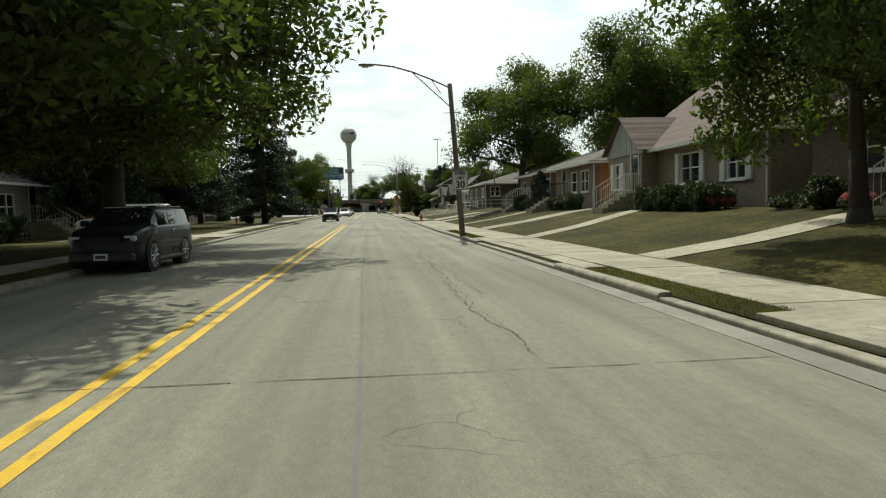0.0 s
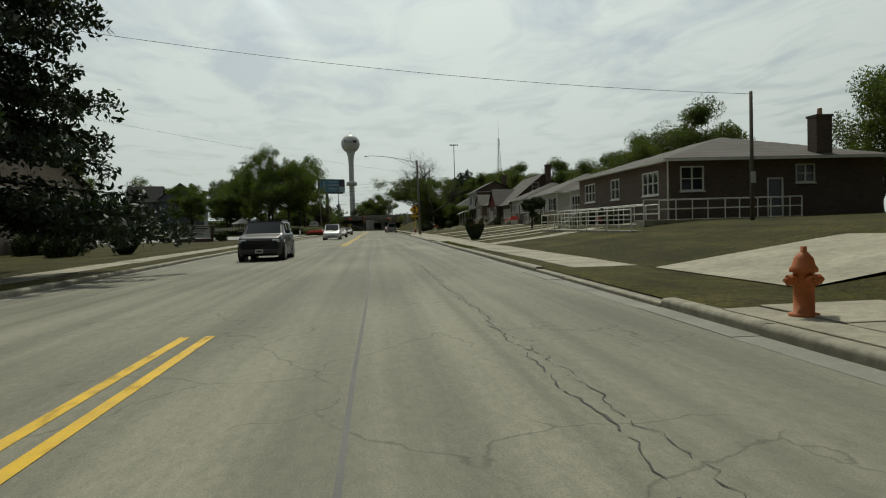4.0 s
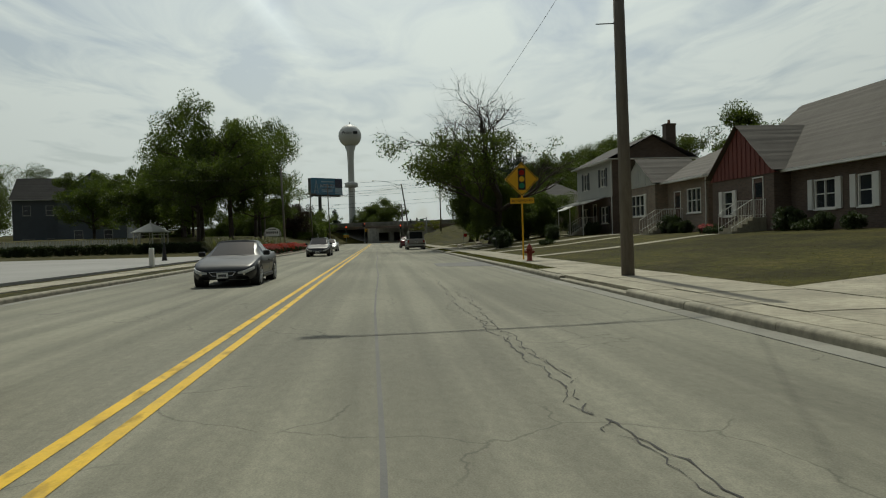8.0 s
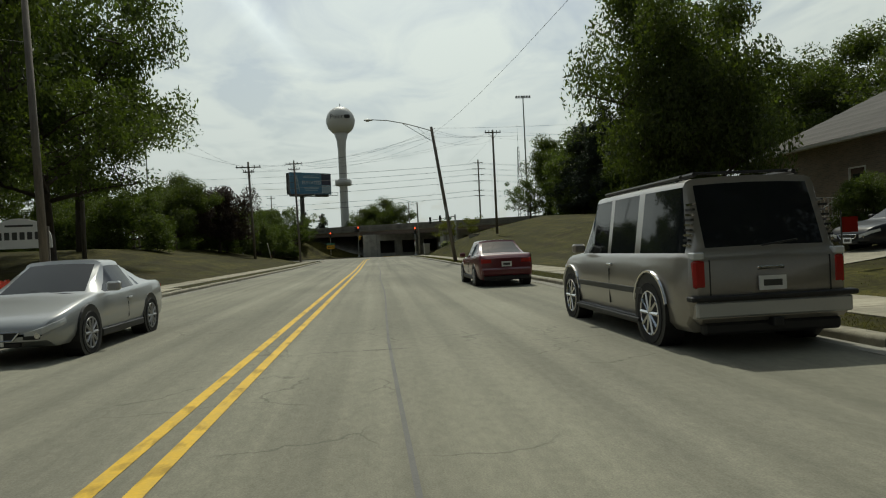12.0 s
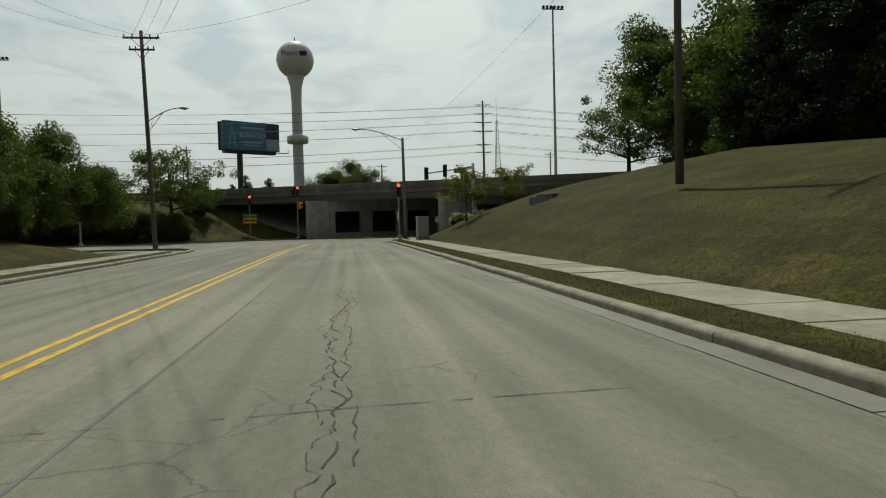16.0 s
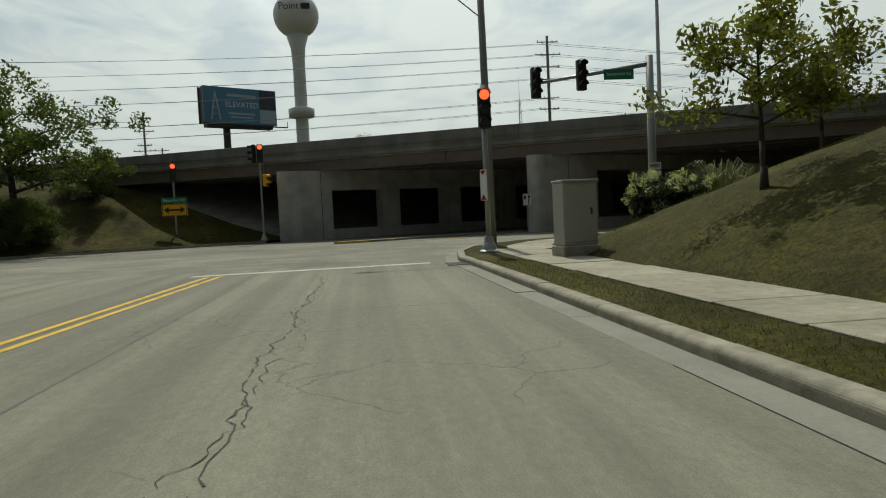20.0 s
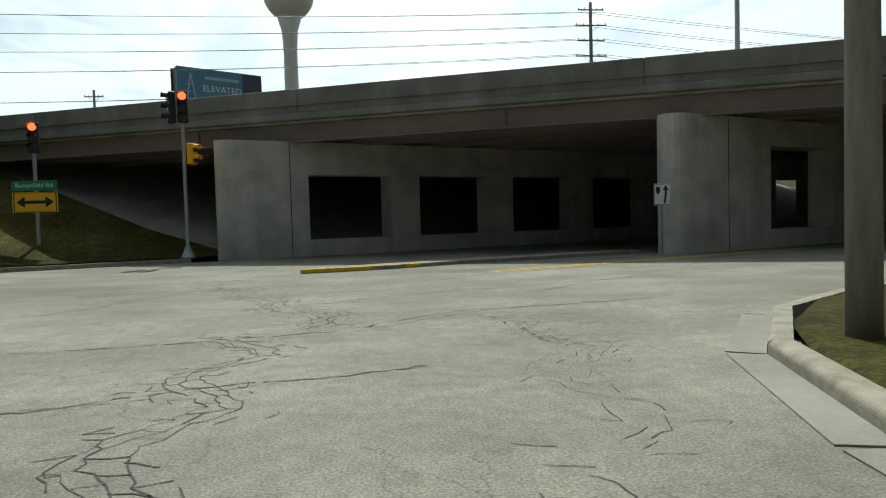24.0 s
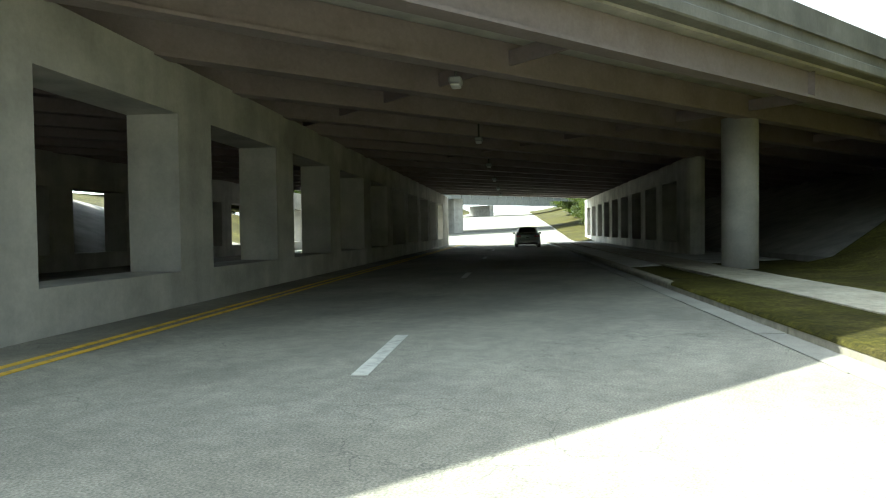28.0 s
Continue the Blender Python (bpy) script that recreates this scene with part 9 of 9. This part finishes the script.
def crack(points, width, seed, wander=0.12, step=0.35, flat=None):
    """A jagged tar-dark crack along a line."""
    rng = np.random.default_rng(abs(int(seed)))
    bm = bmesh.new()
    off, last = 0.0, None
    for (xa, ya), (xb, yb) in zip(points, points[1:]):
        d = Vector((xb - xa, yb - ya, 0))
        nrm = Vector((-d.y, d.x, 0)).normalized()
        n = max(1, int(d.length / step))
        for k in range(n):
            off = off * 0.92 + rng.normal() * wander * 0.35
            w = width * rng.uniform(0.15, 1.2)
            p = Vector((xa, ya, 0)) + d * (k / n) + nrm * off
            z = (road_z(p.x, p.y) if flat is None else flat) + 0.006
            pair = (bm.verts.new((*(p - nrm * w).xy, z)), bm.verts.new((*(p + nrm * w).xy, z)))
            if last and rng.random() > 0.12:
                bm.faces.new((last[0], pair[0], pair[1], last[1]))
            last = pair
    bmesh.ops.delete(bm, geom=[v for v in bm.verts if not v.link_faces], context="VERTS")
    bmesh.ops.recalc_face_normals(bm, faces=bm.faces[:])
    return setting("road_crack", bm, "crack", "dark jagged crack in the road", "road crack")


for k, (ya, yb) in enumerate(((6, 36), (37, 52), (54, 86), (88, 128), (130, 148), (150, 170), (176, 190), (225, 243), (246, 262), (265, 276), (279, 297))):
    crack([(1.5, ya), (1.45, (ya + yb) / 2), (1.55, yb)], 0.0105, k, 0.08, 0.11)
    crack([(1.56, ya + 1), (1.5, (ya + yb) / 2), (1.6, yb - 1)], 0.006, 70 + k, 0.11, 0.09)
    if k % 4 == 0:
        crack([(1.62, ya + 4), (1.75, yb - 3)], 0.008, 40 + k, 0.09, 0.14)
for k, y in enumerate((5.5, 15.5, 28, 42, 43, 57, 71, 96, 112, 124, 137, 151, 168, 186, 203, 219, 234, 251, 259, 270, 277, 284, 291)):
    xa, xb = (-1.2, 4.0) if k % 3 else (-6.5, 3.9)
    crack([(xa, y), (xb, y + 0.6 * math.sin(k * 2.0))], 0.009, 100 + k, 0.025, 0.16)
setting("lane_seam", ribbon(steps(-20, 296, 4), lambda y: [(-0.16 + 0.04 * math.sin(y * 0.3), road_z(-0.2, y) + 0.003), (-0.12 + 0.04 * math.sin(y * 0.3), road_z(-0.2, y) + 0.003)]), "patch", "thin lengthwise seam in the paving", "road seam")
for pts in ([(-2.4, 309.2), (-1.6, 310.7), (-0.5, 312.4)], [(2.3, 306.7), (3.8, 307.8), (6.8, 308.4)], [(-3.2, 305.8), (-0.8, 306.05), (0.6, 306.25), (2.2, 306.5)], [(4.0, 307.1), (4.2, 305.2)], [(5.3, 309.9), (7.4, 311.5), (11.4, 315.2)],
            [(-6.5, 317.6), (-2.8, 317.0)], [(-9, 311.5), (-2, 314.2), (4.5, 314.8), (10.5, 317.6)], [(3.2, 316), (8.4, 313.2), (12.5, 312.5)], [(1.2, 309.0), (3.5, 310.2), (9.5, 312.2)], [(-10, 300), (-4, 303), (3, 304.4)], [(-14, 308), (-7, 309.5), (-1.5, 312.8)]):
    crack(pts, 0.0145, int(pts[0][0] * 7 + pts[0][1]), 0.05, 0.06, 0.0)
    crack([(x + 0.12, y - 0.1) for x, y in pts], 0.006, int(pts[0][0] * 9 + pts[0][1]), 0.06, 0.06, 0.0)
def crack_net(x0, y0, x1, y1, half, cell, seed, keep=0.8, wide=1.0):
    """Crazed paving: a band of small uneven cells with open edges."""
    rng = np.random.default_rng(seed)
    a, b = Vector((x0, y0, 0)), Vector((x1, y1, 0))
    d = (b - a).normalized()
    side = Vector((-d.y, d.x, 0))
    n, m = int((b - a).length / cell) + 1, int(half * 3 / cell) + 1
    node = {(i, k): a + d * (i + rng.uniform(-0.42, 0.42)) * cell + side * ((k + rng.uniform(-0.42, 0.42)) * cell + 0.25 * math.sin(i * 0.5 + seed)) for i in range(n) for k in range(-m, m + 1)}
    bm = bmesh.new()
    for (i, k), p in node.items():
        for di, dk in ((1, 0), (0, 1)):
            q = node.get((i + di, k + dk))
            if q is None or (dk and (i + k) % 2) or rng.random() > keep * math.exp(-(k * cell / half) ** 2):
                continue
            w = rng.uniform(0.0016, 0.0058) * wide
            mid = (p + q) / 2 + Vector((rng.normal(), rng.normal(), 0)) * cell * 0.12
            for u, v in ((p, mid), (mid, q)):
                o = Vector((u.y - v.y, v.x - u.x, 0)).normalized() * w
                bm.faces.new([bm.verts.new((c.x, c.y, 0.0062)) for c in (u - o, v - o * 0.7, v + o * 0.7, u + o)])
    bmesh.ops.recalc_face_normals(bm, faces=bm.faces[:])
    for f in bm.faces:
        if f.normal.z < 0:
            f.normal_flip()
    return setting("road_crack", bm, "crack", "crazed web of cracks in the paving", "road crack")


crack_net(-0.83, 313.4, 2.2, 306.8, 0.3, 0.17, 9, 1.6, 1.9)
crack_net(3.9, 307.6, 4.5, 304.4, 0.22, 0.13, 4, 0.7)
crack_net(-12, 312.5, -3, 317.0, 0.5, 0.3, 6, 0.6)
crack_net(-9, 308.0, 3, 306.4, 0.25, 0.3, 7, 0.5)
crack_net(1.1, 298.8, 1.15, 306.5, 0.26, 0.15, 8, 1.3, 1.6)
crack_net(3.6, 300.4, 4.6, 306.0, 0.35, 0.16, 10, 0.45)
crack_net(-2.7, 303.0, -5.0, 313.0, 0.22, 0.17, 11, 0.6)
for x, y, r in ((0.46, 275.2, 0.42), (3.6, 278.5, 0.38)):
    p = thing("manhole_cover", "round iron manhole cover set in pale concrete", "manhole cover", (x, y, road_z(x, y)))
    part("collar", lathe([(r + 0.22, -0.02), (r + 0.2, 0.008), (r, 0.008)], 24), "kerb", p)
    part("cover", lathe([(r, -0.01), (r - 0.01, 0.013), (0.05, 0.014), (0.04, 0.012)], 24), "dark_steel", p)
setting("road_patch", prism([(2.5, 157.6), (4.9, 156.4), (5.0, 161.5), (2.6, 161.0)], -0.02, 0.018), "patch", "dark rectangular asphalt patch", "road patch")
p = thing("storm_grate", "iron storm drain grate in the gutter", "drain", (4.7, 298.2, 0.0))
part("frame", box(-0.32, 0.3, -0.5, 0.5, -0.05, 0.016), "kerb", p)
for k in range(9):
    part("bar", box(-0.28, 0.24, -0.45 + k * 0.105, -0.4 + k * 0.105, 0.0, 0.03), "dark_steel", p)
isl = thing("traffic_island", "low worn kerb island with faded yellow edges", "traffic island", (0, 0, 0), kind="structure")
out = [(0.9, 315.7), (3.2, 316.3), (5.2, 317.3), (9.4, 318.6), (11.3, 319.4), (10.6, 319.9), (7.6, 319.0), (3.6, 317.4), (1.1, 316.4)]
part("nose", prism(out, -0.05, 0.1), "kerb", isl)
part("yellow_edge", prism([(0.86, 315.66), (2.2, 315.99), (3.9, 316.6), (3.85, 316.68), (2.15, 316.1), (0.95, 315.8)], 0.01, 0.106), "yellow", isl)

# blades of grass along the verges and lawn edges
def blades(name, count, where, seed):
    rng = np.random.default_rng(abs(int(seed)))
    pts = np.array([where(rng) for _ in range(count)])
    a = rng.uniform(0, 6.283, count)
    h = rng.uniform(0.015, 0.045, count)
    w = rng.uniform(0.003, 0.007, count)
    side = np.column_stack([np.cos(a) * w, np.sin(a) * w, np.zeros(count)])
    tip = pts + np.column_stack([rng.normal(size=count) * 0.025, rng.normal(size=count) * 0.025, h])
    v = np.stack([pts - side, pts + side, tip], 1).reshape(-1, 3)
    me = bpy.data.meshes.new(name)
    me.from_pydata(v.tolist(), [], np.arange(3 * count).reshape(-1, 3).tolist())
    me.materials.append(M["blade"])
    ob = new(name, me)
    return tagged(ob, "short green grass blades on the verge", "grass", "", "stuff")


VERGES = ((-20, 2), (6.9, 12.8), (26.5, 36), (86, 101), (150, 169.5), (171, 179), (182, 193), (199.5, 234), (236, 297))


def on_verge(rng):
    a, b = VERGES[rng.choice(len(VERGES), p=[0.06, 0.06, 0.09, 0.1, 0.13, 0.06, 0.08, 0.16, 0.26])]
    y = rng.uniform(a, b)
    x = at_y(KERB_R, y) + rng.uniform(0.1, at_y(WALK_IN, y) + 0.04)
    return (x, y, lawn_z(x, y) if y < 236 else 0.15)


def on_lawn(rng):
    y = rng.uniform(2, 234)
    x = at_y(KERB_R, y) + at_y(WALK_OUT, y) + 6.0 * rng.random() ** 1.6
    return (x, y, lawn_z(x, y))


def on_hill(rng):
    y = rng.uniform(237, 303)
    x = at_y(KERB_R, min(y, 297)) + 2.4 + max(0.0, (y - 300) * 2.4) + 11 * rng.random() ** 1.4
    return (x, y, hill_z(x, y))


blades("verge_grass", 90000, on_verge, 1)
blades("lawn_grass", 45000, on_lawn, 2)
blades("bank_grass", 90000, on_hill, 3)
# buried vault beside the pavement at the corner
zt = hill_z(9.7, 300.7) + 0.05
p = thing("utility_vault", "flush concrete vault with a dark steel lid in the grass", "utility vault", (0, 0, 0), kind="structure")
part("slab", prism([(8.7, 300.8), (9.8, 299.6), (10.9, 300.6), (9.8, 301.8)], -0.1, zt), "walk", p)
part("lid", prism([(9.0, 300.85), (9.85, 299.95), (10.6, 300.6), (9.75, 301.5)], zt - 0.02, zt + 0.012), "dark_steel", p)
# worn white stop line
bm = bmesh.new()
rows = []
for k in range(13):
    x = -1.8 + 5.9 * k / 12
    yc = 298.54 + 0.6 * k / 12
    rows.append([bm.verts.new((x, yc + o, road_z(x, 297.0) + 0.007)) for o in (-0.2, 0.2)])
for a, b in zip(rows, rows[1:]):
    bm.faces.new((a[0], b[0], b[1], a[1]))
setting("stop_line", bm, "white_paint", "worn white stop line across the lane", "road marking")
